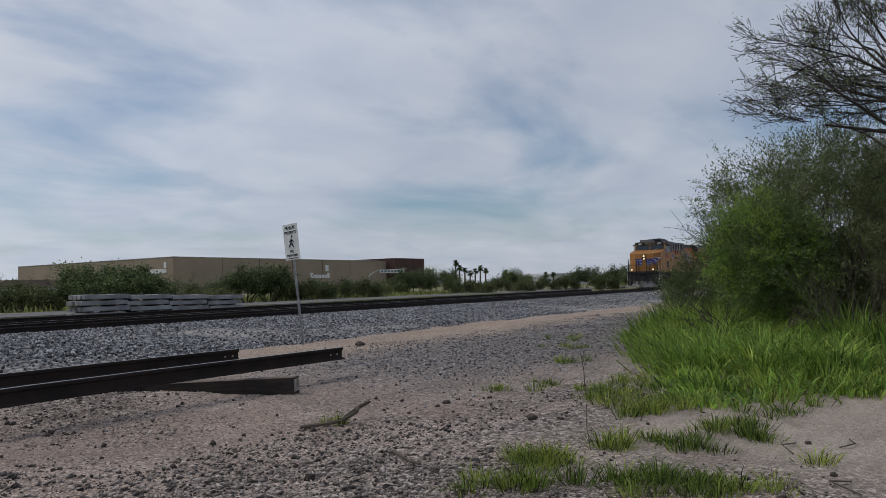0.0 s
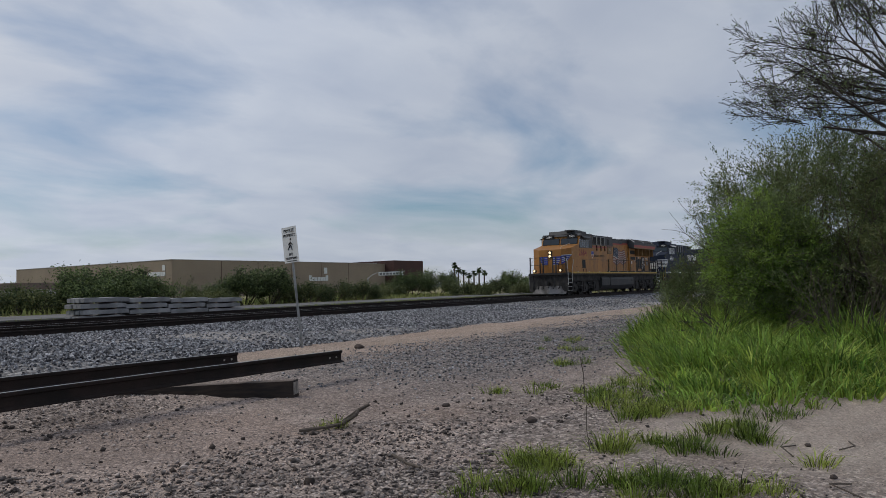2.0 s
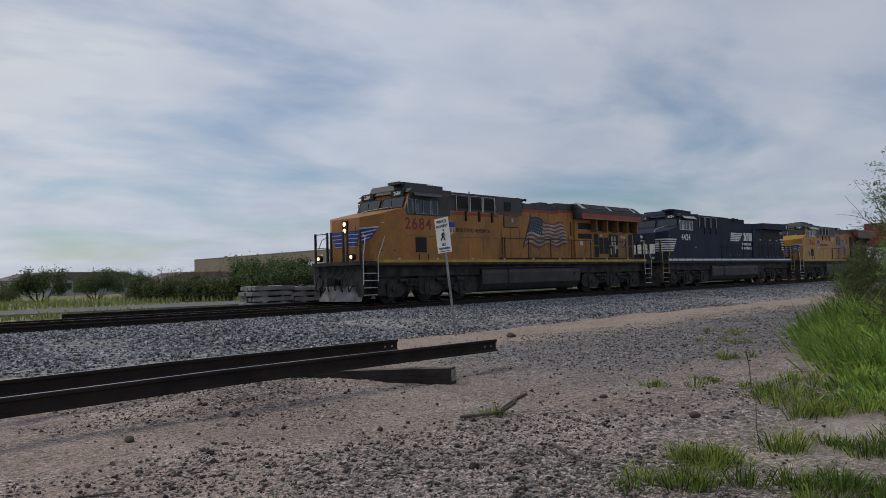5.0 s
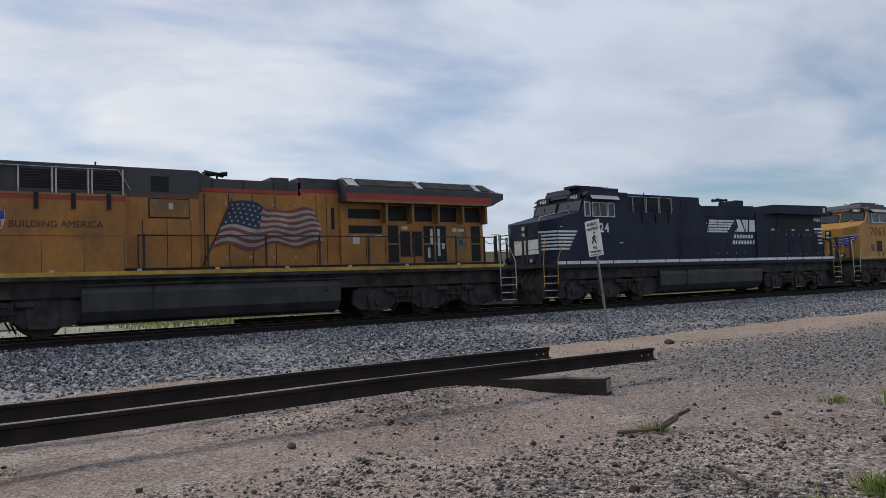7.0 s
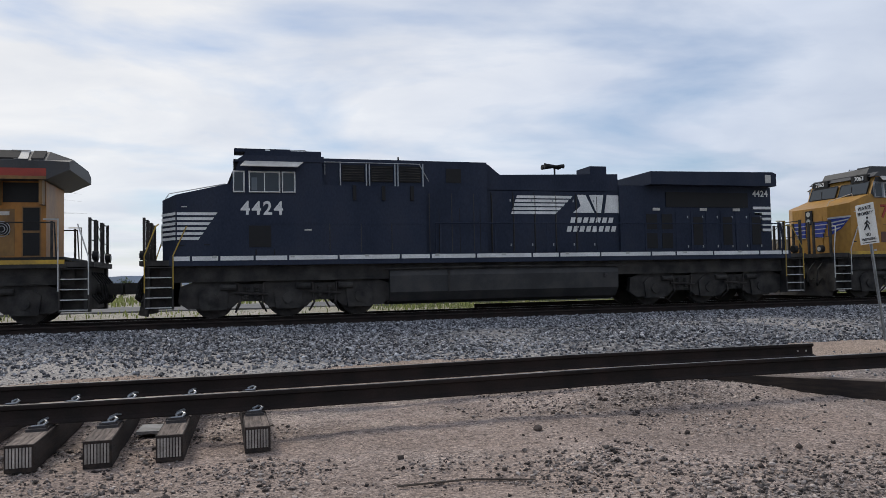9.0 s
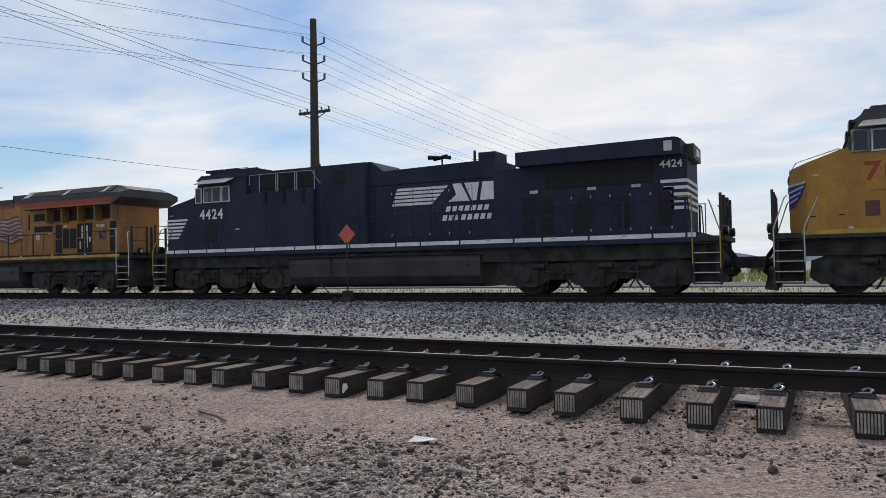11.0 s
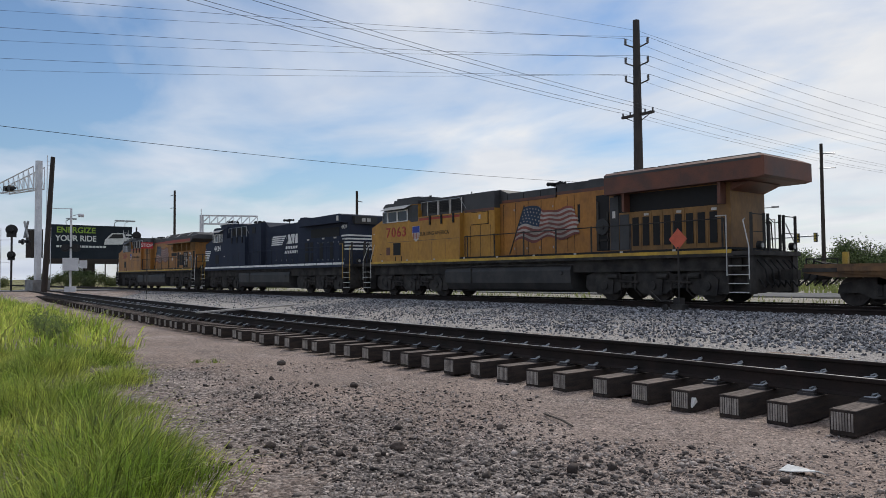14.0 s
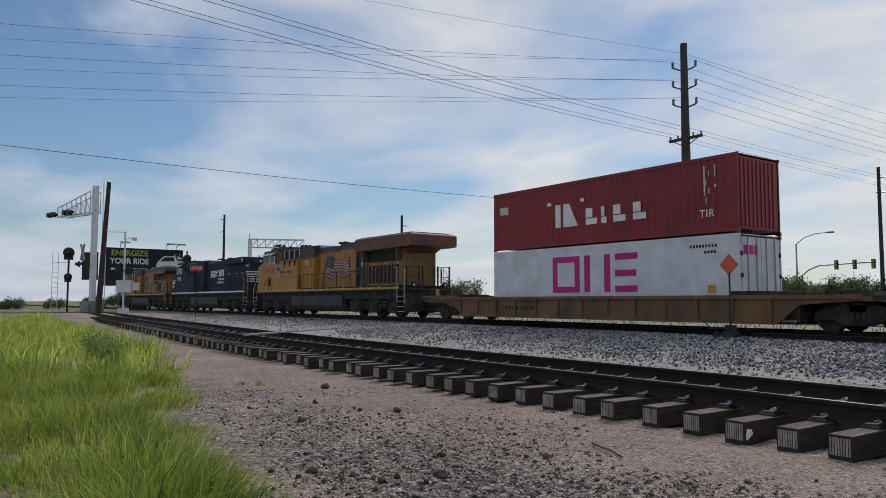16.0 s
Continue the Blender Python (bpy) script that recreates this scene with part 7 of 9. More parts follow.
def crossing_mast(label, x, y, z, h, heads, cabinet=False):
    m = upright("signal_mast", label, "signal mast", x, y, z, 75, group="crossing signals")
    bm = bmesh.new()
    tube(bm, (0, 0, 0), (0, 0, h), 0.09, 10)
    part("pole", bm, M_ALU if cabinet else M_UNDER, m)
    for hz in heads:
        bm = bmesh.new()
        if cabinet:
            for s in (-0.42, 0.42):
                tube(bm, (s, -0.12, hz), (s, -0.20, hz), 0.36, 14)
                tube(bm, (s, -0.20, hz), (s, -0.42, hz), 0.17, 12)
            box(bm, -0.5, 0.5, -0.12, 0.02, hz - 0.06, hz + 0.06)
        else:
            k_ = 0.50 if hz > 4.5 else 0.36
            tube(bm, (0, -0.12, hz), (0, -0.20, hz), k_, 18)
            box(bm, -k_ * 0.8, k_ * 0.8, -0.20, -0.12, hz - k_ * 1.35, hz)
            tube(bm, (0, -0.20, hz), (0, -0.55, hz), 0.16, 10)
        part("signal_head", bm, M_SIGNBLACK, m)
    if cabinet:
        bx_ = solid("cabinet", M_ALU, m, (-0.62, 0.62, -0.55, 0.25, 1.9, 3.0), bevel=0.04)
        solid("cabinet_hood", M_ALU, bx_, (0.7, 1.3, -0.3, 0.3, 2.1, 2.8), bevel=0.03)
        solid("base", M_ALU, m, (-0.45, 0.45, -0.45, 0.45, 0, 0.5), bevel=0.05)
        bm = bmesh.new()
        pipe(bm, [(-1.5, 0, h - 0.05), (0, 0, h - 0.05)], 0.03, 5)
        pipe(bm, [(0, 0, h - 0.7), (0.7, 0, h - 0.5)], 0.03, 5)
        tube(bm, (0.55, 0, h - 0.62), (1.0, 0, h - 0.62), 0.16, 8)
        part("lamp_arm", bm, M_ALU, m)
    else:
        bm = bmesh.new()
        for dx in (-0.25, 0.25):
            tube(bm, (dx - 1.15, 0.3, 0.2), (dx - 1.15, 0.3, h * 0.95), 0.03, 4)
        for k in range(12):
            tube(bm, (-1.4, 0.3, 0.6 + k * h * 0.075), (-0.9, 0.3, 0.6 + k * h * 0.075), 0.02, 4)
        for zz in (h * 0.45, h * 0.78):
            pipe(bm, [(-1.15, 0.3, zz), (0, 0, zz)], 0.03, 4)
        part("ladder", bm, M_ALU, m)
    return m


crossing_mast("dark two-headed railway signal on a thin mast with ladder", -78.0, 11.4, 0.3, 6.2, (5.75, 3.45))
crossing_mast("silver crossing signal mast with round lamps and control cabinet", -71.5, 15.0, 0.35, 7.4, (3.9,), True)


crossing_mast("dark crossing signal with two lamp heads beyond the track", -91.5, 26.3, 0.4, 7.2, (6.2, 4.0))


def wood_pole(label, x, y, z, h, r, lean=(0, 0), arms=()):
    p = upright("utility_pole", label, "utility pole", x, y, z, 0, lean[0], lean[1], group="utility poles")
    bm = bmesh.new()
    tube(bm, (0, 0, -0.2), (0, 0, h), r, 12, r * 0.72)
    part("shaft", bm, M_WOODPOLE, p, smooth=False)
    for zz, w, tilt in arms:
        bm = bmesh.new()
        pipe(bm, [(-w, 0, zz - tilt), (w * 0.2, 0, zz)], 0.05, 5)
        part("arm", bm, M_STEEL, p)
    return p


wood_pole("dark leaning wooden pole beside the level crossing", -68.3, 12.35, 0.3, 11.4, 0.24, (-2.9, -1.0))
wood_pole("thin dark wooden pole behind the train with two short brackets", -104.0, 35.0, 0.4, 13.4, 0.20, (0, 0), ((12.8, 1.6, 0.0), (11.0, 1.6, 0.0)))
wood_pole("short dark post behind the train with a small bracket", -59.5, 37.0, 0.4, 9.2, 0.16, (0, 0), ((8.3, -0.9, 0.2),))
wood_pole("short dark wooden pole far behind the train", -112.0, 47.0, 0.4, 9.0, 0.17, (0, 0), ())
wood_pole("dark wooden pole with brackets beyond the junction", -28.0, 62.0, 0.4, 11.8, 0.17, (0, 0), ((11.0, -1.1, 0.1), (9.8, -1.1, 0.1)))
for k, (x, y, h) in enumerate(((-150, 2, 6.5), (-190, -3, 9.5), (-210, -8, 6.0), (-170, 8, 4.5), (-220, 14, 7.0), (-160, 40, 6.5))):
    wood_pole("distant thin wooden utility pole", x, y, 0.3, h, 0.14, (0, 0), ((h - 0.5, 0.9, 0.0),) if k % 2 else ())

# the tall transmission pole
PX, PY = -35.5, 48.5
tall = upright("transmission_pole", "tall dark steel transmission pole with insulator arms", "utility pole", PX, PY, 0.3)
bm = bmesh.new()
tube(bm, (0, 0, -0.2), (0, 0, 21.4), 0.46, 14, 0.26)
part("shaft", bm, M_STEELPOLE, tall)
ca, sa = math.cos(radians(37)), math.sin(radians(37))
ATT = {}
for i, zz in enumerate((16.45, 17.9, 19.4)):
    for s in (-1, 1):
        bm = bmesh.new()
        pipe(bm, [(0.2 * s * ca, 0.2 * s * sa, zz - 0.15), (0.85 * s * ca, 0.85 * s * sa, zz + 0.12)], 0.06, 5)
        arm_ob = part("davit_arm", bm, M_STEELPOLE, tall)
        bm = bmesh.new()
        for k in range(4):
            tube(bm, (0.85 * s * ca, 0.85 * s * sa, zz + 0.12 + 0.12 * k), (0.85 * s * ca, 0.85 * s * sa, zz + 0.2 + 0.12 * k), 0.10, 8)
        part("insulator", bm, M_INSUL, arm_ob)
        ATT[(i, s)] = (PX + 0.85 * s * ca, PY + 0.85 * s * sa, 0.3 + zz + 0.62)
bm = bmesh.new()
box(bm, -1.5, 1.5, -0.1, 0.1, 13.75, 13.95)
pipe(bm, [(-1.2, 0, 13.8), (0, 0, 13.2), (1.2, 0, 13.8)], 0.04, 4)
lower = part("cross_arm", bm, M_STEELPOLE, tall)
for xx in (-1.4, -0.7, 0.7, 1.4):
    bm = bmesh.new()
    tube(bm, (xx, 0, 13.93), (xx, 0, 14.2), 0.07, 7)
    part("insulator", bm, M_INSUL, lower)


def wire(a, b, sag, r=0.014, label="thin sagging overhead power line"):
    bm = bmesh.new()
    pts = []
    a, b = Vector(a), Vector(b)
    for i in range(19):
        u = i / 18
        p = a.lerp(b, u)
        p.z -= sag * 4 * u * (1 - u)
        pts.append(p)
    pipe(bm, pts, r * 0.8, 4)
    return tagged(new("power_line", mesh_of("power_line", bm, M_CABLE)), label, "power line", "overhead wires")


for i in range(3):
    a = ATT[(i, -1)]
    b = ATT[(i, 1)]
    wire(a, (a[0] - 48, a[1] - 82, a[2] + 1.2 + 1.5 * i), 1.0, 0.016)
    wire(b, (b[0] - 50, b[1] - 80, b[2] + 0.3 + 1.3 * i), 1.2, 0.013)
    wire(b, (b[0] + 6, b[1] + 110, b[2] + 1.0), 2.0, 0.016)
    wire(a, (a[0] + 4, a[1] + 110, a[2] + 1.0), 2.0, 0.013)
for k, xx in enumerate((-1.4, -0.7, 0.7, 1.4)):
    wire((PX + xx, PY, 14.5), (PX + xx * 2 + 9 - 1.5 * k, PY - 78, 15.6 + 0.2 * k), 0.9, 0.016)
    wire((PX + xx, PY, 14.5), (PX + xx + 8, PY + 105, 15.5), 2.0, 0.013)
wire((PX, PY, 20.9), (PX - 30, PY - 90, 27.5), 0.8, 0.012)
wire((PX, PY, 20.9), (PX + 8, PY + 110, 22.5), 1.6, 0.012)
wire((PX, PY, 8.6), (-30.5, -30.0, 8.3), 1.1, 0.016, "thicker low black service cable")


def street_lamp(x, y, z, h, arm, turn):
    s = upright("street_lamp", "grey street lamp with a long curved arm", "street lamp", x, y, z, turn)
    bm = bmesh.new()
    tube(bm, (0, 0, 0), (0, 0, h - 0.8), 0.11, 10, 0.08)
    part("pole", bm, M_STEEL, s)
    bm = bmesh.new()
    pipe(bm, [(0, 0, h - 0.8), (arm * 0.25, 0, h - 0.15), (arm * 0.6, 0, h + 0.25), (arm, 0, h + 0.32)], 0.045, 6)
    part("arm", bm, M_STEEL, s)
    solid("lamp_head", M_INSUL, s, (arm - 0.1, arm + 0.65, -0.14, 0.14, h + 0.24, h + 0.40), bevel=0.04)
    return s


street_lamp(-44.2, 78.6, 0.4, 8.2, 3.2, 12)


def traffic_arm(x, y, z, turn, arm, h, heads, label):
    t = upright("traffic_signal", label, "traffic signal", x, y, z, turn)
    bm = bmesh.new()
    tube(bm, (0, 0, 0), (0, 0, h - 1.1), 0.13, 10, 0.11)
    pipe(bm, [(0, 0, h - 1.1), (arm * 0.1, 0, h - 0.5), (arm * 0.25, 0, h - 0.05), (arm, 0, h + 0.15)], 0.075, 8)
    part("mast_arm", bm, M_STEEL, t)
    for q in heads:
        bm = bmesh.new()
        box(bm, q - 0.18, q + 0.18, -0.2, 0.05, h - 0.55, h + 0.45)
        hd = part("signal_head", bm, M_SIGNBLACK, t, bevel=0.03)
        bm = bmesh.new()
        for k in range(3):
            tube(bm, (q, -0.2, h - 0.37 + 0.31 * k), (q, -0.34, h - 0.37 + 0.31 * k), 0.12, 10)
        part("lens_hood", bm, material("signal_yellow", (0.45, 0.33, 0.06), (0.35, 0.25, 0.05), rough=0.5, scale=3, fine=20), hd)
    return t


traffic_arm(-44.4, 80.0, 0.4, 8, 7.5, 5.1, (3.6, 5.4, 7.2), "grey traffic signal mast arm with three signal heads")
gs = traffic_arm(107.5, 87.0, 0.4, -50, 7.0, 4.0, (), "grey mast arm with a white guide sign")
solid("guide_sign", M_SIGN, gs, (2.0, 6.6, -0.16, -0.08, 3.42, 4.08), label="pale guide sign", bevel=0.02)
for k in range(7):
    solid("text_bar", M_INSUL, gs, (2.2 + 0.62 * k, 2.66 + 0.62 * k, -0.17, -0.155, 3.55, 3.92))

# ---------------------------------------------------------------- buildings
hall = thing("warehouse", "long tan stucco warehouse with flat roof and dark brown corner block", "warehouse")
solid("wall", M_STUCCO, hall, (118.5, 200, 158, 159.0, 0, 10.0))
solid("wall", M_STUCCO, hall, (117.5, 118.5, 158, 233, 0, 10.0))
solid("wall", M_STUCCO, hall, (118.0, 200, 232, 233, 0, 10.0))
solid("wall", M_STUCCO, hall, (199.5, 200, 159, 232, 0, 10.0))
solid("roof", M_ROOFTILE, hall, (118.0, 200, 158.5, 232.5, 9.3, 9.6))
solid("parapet", M_PALEBLD, hall, (117.4, 200.1, 157.9, 158.6, 10.0, 10.15), label="pale metal coping")
solid("parapet", M_PALEBLD, hall, (117.4, 118.1, 158.6, 233.1, 10.0, 10.15), label="pale metal coping")
solid("wall", M_STUCCO, hall, (199.9, 204.6, 158.0, 159.0, 0, 10.0))
solid("corner_block", M_BROWN, hall, (204.5, 222.0, 154.0, 175, 0, 11.0), label="dark brown corner block")
for k in range(5):
    solid("wall_joint", M_BROWN, hall, (133 + 13.0 * k, 133.12 + 13.0 * k, 157.96, 158.0, 0, 10.0))
for k in range(7):       # white brand blocks as plain bars
    solid("sign_block", M_SIGN, hall, (166.5 + 1.25 * k, 167.5 + 1.25 * k, 157.8, 157.98, 4.3, 6.0 if k in (0, 6) else 5.4))
solid("sign_block", M_SIGN, hall, (173.2, 174.6, 157.8, 157.98, 6.5, 8.4))
for k in range(7):
    solid("sign_block", M_SIGN, hall, (117.35, 117.48, 160.5 + 1.0 * k, 161.3 + 1.0 * k, 6.0, 7.1))
solid("sign_block", M_SIGN, hall, (117.35, 117.48, 160.6, 161.6, 7.4, 8.8))


def far_house(x, y, w, d, h, label, turn=0.0, wall=M_PALEBLD, roof_m=M_ROOFTILE, windows=4):
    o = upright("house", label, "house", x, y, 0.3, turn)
    solid("wall", wall, o, (0, w, 0, d, 0, h))
    bm = bmesh.new()
    prism(bm, [(-0.5, h), (w * 0.2, h + 1.3), (w * 0.8, h + 1.3), (w + 0.5, h)], -0.5, d + 0.5)
    part("roof", bm, roof_m, o)
    for k in range(windows):
        q = w * (k + 0.5) / windows
        wd = solid("window", M_GLASS, o, (q - 0.6, q + 0.6, -0.06, 0.02, 1.0, 2.2))
        solid("window_frame", M_SIGN, wd, (q - 0.7, q + 0.7, -0.09, -0.05, 0.9, 1.0))
    return o


far_house(38, 138, 22, 12, 2.8, "low pale house with brown roof behind far shrubs", 4)
far_house(70, 150, 16, 12, 2.8, "low house with tiled roof behind far shrubs", -3)
far_house(20, 150, 12, 10, 2.6, "small pale house among far trees", 2)
far_house(262, 128, 52, 20, 3.2, "long low white building with dark windows in the distance", -8, M_SIGN, M_PALEBLD, 9)

# pale distant hills; the haze before them is put into their bluish colour
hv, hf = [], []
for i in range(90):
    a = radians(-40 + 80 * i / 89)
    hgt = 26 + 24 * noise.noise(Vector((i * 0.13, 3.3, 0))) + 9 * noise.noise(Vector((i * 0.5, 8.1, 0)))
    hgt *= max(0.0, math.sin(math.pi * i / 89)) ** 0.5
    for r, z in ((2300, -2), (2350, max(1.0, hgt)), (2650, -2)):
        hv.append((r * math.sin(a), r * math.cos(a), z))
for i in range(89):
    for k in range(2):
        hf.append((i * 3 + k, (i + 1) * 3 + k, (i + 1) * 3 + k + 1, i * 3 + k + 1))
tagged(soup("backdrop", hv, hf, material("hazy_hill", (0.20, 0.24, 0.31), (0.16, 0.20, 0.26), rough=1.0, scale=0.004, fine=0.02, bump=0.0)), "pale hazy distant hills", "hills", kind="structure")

# roads
def strip(name, label, pts, width, z):
    v, f = [], []
    for i, (x, y) in enumerate(pts):
        a, b = pts[max(0, i - 1)], pts[min(len(pts) - 1, i + 1)]
        dx, dy = b[0] - a[0], b[1] - a[1]
        ln = math.hypot(dx, dy)
        nx_, ny_ = -dy / ln * width / 2, dx / ln * width / 2
        v += [(x + nx_, y + ny_, z), (x - nx_, y - ny_, z), (x + nx_, y + ny_, z - 0.3), (x - nx_, y - ny_, z - 0.3)]
    for i in range(len(pts) - 1):
        a, b = 4 * i, 4 * i + 4
        f += [(a, a + 1, b + 1, b), (a + 2, a, b, b + 2), (a + 1, a + 3, b + 3, b + 1)]
    return tagged(soup(name, v, f, M_ASPHALT), label, "road", kind="structure")


strip("road", "worn grey asphalt road beyond the track", [(-400, 41), (-60, 41), (60, 42), (400, 44)], 8.0, 0.36)
strip("road_crossing", "worn asphalt road over the level crossing", [(-84, -140), (-80, 0), (-79, 20), (-78.5, 37.5)], 9.0, 0.47)

# concrete ties stacked beyond the track
bm = bmesh.new()
prof = [(0.0, 0.0), (1.95, 0.0), (1.95, 0.165), (1.58, 0.19), (1.40, 0.19), (1.2, 0.165), (0.75, 0.165), (0.55, 0.19), (0.37, 0.19), (0.0, 0.165)]
prism(bm, prof, -0.125, 0.125)
bmesh.ops.bevel(bm, geom=[e for e in bm.edges], offset=0.012, segments=1, affect="EDGES")
conc_mesh = mesh_of("concrete_tie", bm, M_CONCRETE)
rs = random.Random(4)
STACK_Z = 0.49
for bnd in range(4):
    x0 = 16.38 + 2.0 * bnd
    for layer in range(4):
        for dp in range(4):
            o = tagged(new("concrete_tie", conc_mesh), "grey concrete tie stacked in a pile beyond the track", "concrete tie", "stacked concrete ties")
            o.matrix_basis = pose(x0 + rs.uniform(-0.05, 0.05) + (0.12 if layer % 2 else 0), 27.3 + 0.29 * dp + rs.uniform(-0.01, 0.01), STACK_Z - 0.06 * bnd + 0.235 * layer)

# timber spacers between the layers
bm = bmesh.new()
box(bm, -0.05, 0.05, -0.15, 1.02, 0.0, 0.0455)
spacer_mesh = mesh_of("timber_spacer", bm, M_TIETOP)
bm = bmesh.new()
box(bm, -0.09, 0.09, -0.15, 1.02, -0.20, 0.0455)
bearer_mesh = mesh_of("timber_spacer", bm, M_TIETOP)
for bnd in range(4):
    for layer in range(4):
        for q in (0.46, 1.49):
            o = tagged(new("timber_spacer", spacer_mesh if layer else bearer_mesh), "weathered timber spacer between stacked concrete ties", "timber", "stack spacers")
            o.matrix_basis = pose(16.38 + 2.0 * bnd + q, 27.3, STACK_Z - 0.06 * bnd + 0.235 * layer - 0.0455)

# ---------------------------------------------------------------- plants
M_BARK = material("grey_brown_bark", (0.13, 0.105, 0.085), (0.07, 0.055, 0.045), rough=0.9, scale=5, fine=50, bump=0.3)
M_LEAF_DARK = material("mesquite_leaf", (0.215, 0.275, 0.105), (0.095, 0.135, 0.05), rough=0.6, scale=0.9, fine=9, bump=0.0, vary=0.55, translucent=0.35, coords="Object")
M_LEAF_BRIGHT = material("bright_shrub_leaf", (0.32, 0.45, 0.09), (0.16, 0.27, 0.045), rough=0.6, scale=0.9, fine=9, bump=0.0, vary=0.5, translucent=0.4)
M_LEAF_FAR = material("far_shrub_leaf", (0.075, 0.105, 0.040), (0.035, 0.055, 0.022), rough=0.7, scale=0.5, fine=5, bump=0.0, vary=0.5, translucent=0.25)
M_LEAF_OLIVE = material("olive_shrub_leaf", (0.17, 0.185, 0.075), (0.10, 0.12, 0.045), rough=0.7, scale=0.5, fine=5, bump=0.0, vary=0.5, translucent=0.25)
M_GRASS = material("green_grass", (0.40, 0.47, 0.10), (0.15, 0.235, 0.034), rough=0.55, spread=(0.40, 0.62), scale=1.3, fine=7, bump=0.0, vary=0.95, translucent=0.45)
M_GRASSDRY = material("yellow_green_grass", (0.56, 0.59, 0.13), (0.25, 0.36, 0.048), rough=0.6, spread=(0.40, 0.62), scale=1.4, fine=6, bump=0.0, vary=0.95, translucent=0.45)
M_VERGE = material("dull_verge_grass", (0.27, 0.29, 0.10), (0.14, 0.17, 0.055), rough=0.7, scale=0.5, fine=5, bump=0.0, vary=0.45, translucent=0.4)
M_GRASSDEEP = material("deep_green_grass", (0.27, 0.40, 0.075), (0.075, 0.15, 0.025), rough=0.6, spread=(0.40, 0.62), scale=1.6, fine=7, bump=0.0, vary=1.0, translucent=0.4)
rng = np.random.default_rng(7)


def quads(name, centres, size, mat, stretch=2.2, seed=1, up=0.0, along=None):
    """Many small leaves: a pointed four-sided blade at each centre, turned at random."""
    r = np.random.default_rng(seed)
    n = len(centres)
    c = np.asarray(centres)
    d = r.normal(size=(n, 3)); d[:, 2] += up
    if along is not None:
        d = d * 0.55 + along
    d /= np.linalg.norm(d, axis=1)[:, None]
    e = np.cross(d, r.normal(size=(n, 3))); e /= np.linalg.norm(e, axis=1)[:, None]
    s = size * r.uniform(0.6, 1.35, n)[:, None]
    v = np.stack([c - d * s * stretch * 0.5, c + e * s * 0.5, c + d * s * stretch * 0.5, c - e * s * 0.5], 1).reshape(-1, 3)
    me = bpy.data.meshes.new(name)
    me.vertices.add(4 * n); me.vertices.foreach_set("co", v.astype(np.float32).ravel())
    me.loops.add(4 * n); me.loops.foreach_set("vertex_index", np.arange(4 * n, dtype=np.int32))
    me.polygons.add(n); me.polygons.foreach_set("loop_start", np.arange(0, 4 * n, 4, dtype=np.int32)); me.polygons.foreach_set("loop_total", np.full(n, 4, np.int32))
    me.materials.append(mat)
    me.update(); me.validate()
    return me


def grow(r, base, direction, length, radius, depth, segs, tips, spread, droop, shrink=0.72):
    """Crooked limbs: short tapering pieces that fork."""
    p, d = Vector(base), Vector(direction).normalized()
    n = 4
    for i in range(n):
        q = p + d * (length / n)
        ra = radius * (1 - 0.45 * i / n)
        rb = radius * (1 - 0.45 * (i + 1) / n)
        segs.append((p.copy(), q.copy(), ra, rb, depth))
        p = q
        d = (d + Vector((r.uniform(-1, 1), r.uniform(-1, 1), r.uniform(-1, 1))) * 0.22 + Vector((0, 0, -droop))).normalized()
        if depth > 0 and i >= 1 and r.random() < 0.55:
            sd = (d + Vector((r.uniform(-1, 1), r.uniform(-1, 1), r.uniform(-0.4, 0.9))) * spread).normalized()
            grow(r, p, sd, length * shrink * r.uniform(0.7, 1.0), rb * 0.6, depth - 1, segs, tips, spread, droop, shrink)
        if depth <= 1:
            tips.append((p.copy(), d.copy()))
    if depth > 0:
        for _ in range(2):
            sd = (d + Vector((r.uniform(-1, 1), r.uniform(-1, 1), r.uniform(-0.4, 0.8))) * spread).normalized()
            grow(r, p, sd, length * shrink, radius * 0.5, depth - 1, segs, tips, spread, droop, shrink)
    else:
        tips.append((p.copy(), d.copy()))


M_BARKDARK = material("dark_twig_bark", (0.055, 0.045, 0.036), (0.03, 0.025, 0.021), rough=0.9, scale=5, fine=50, bump=0.3)


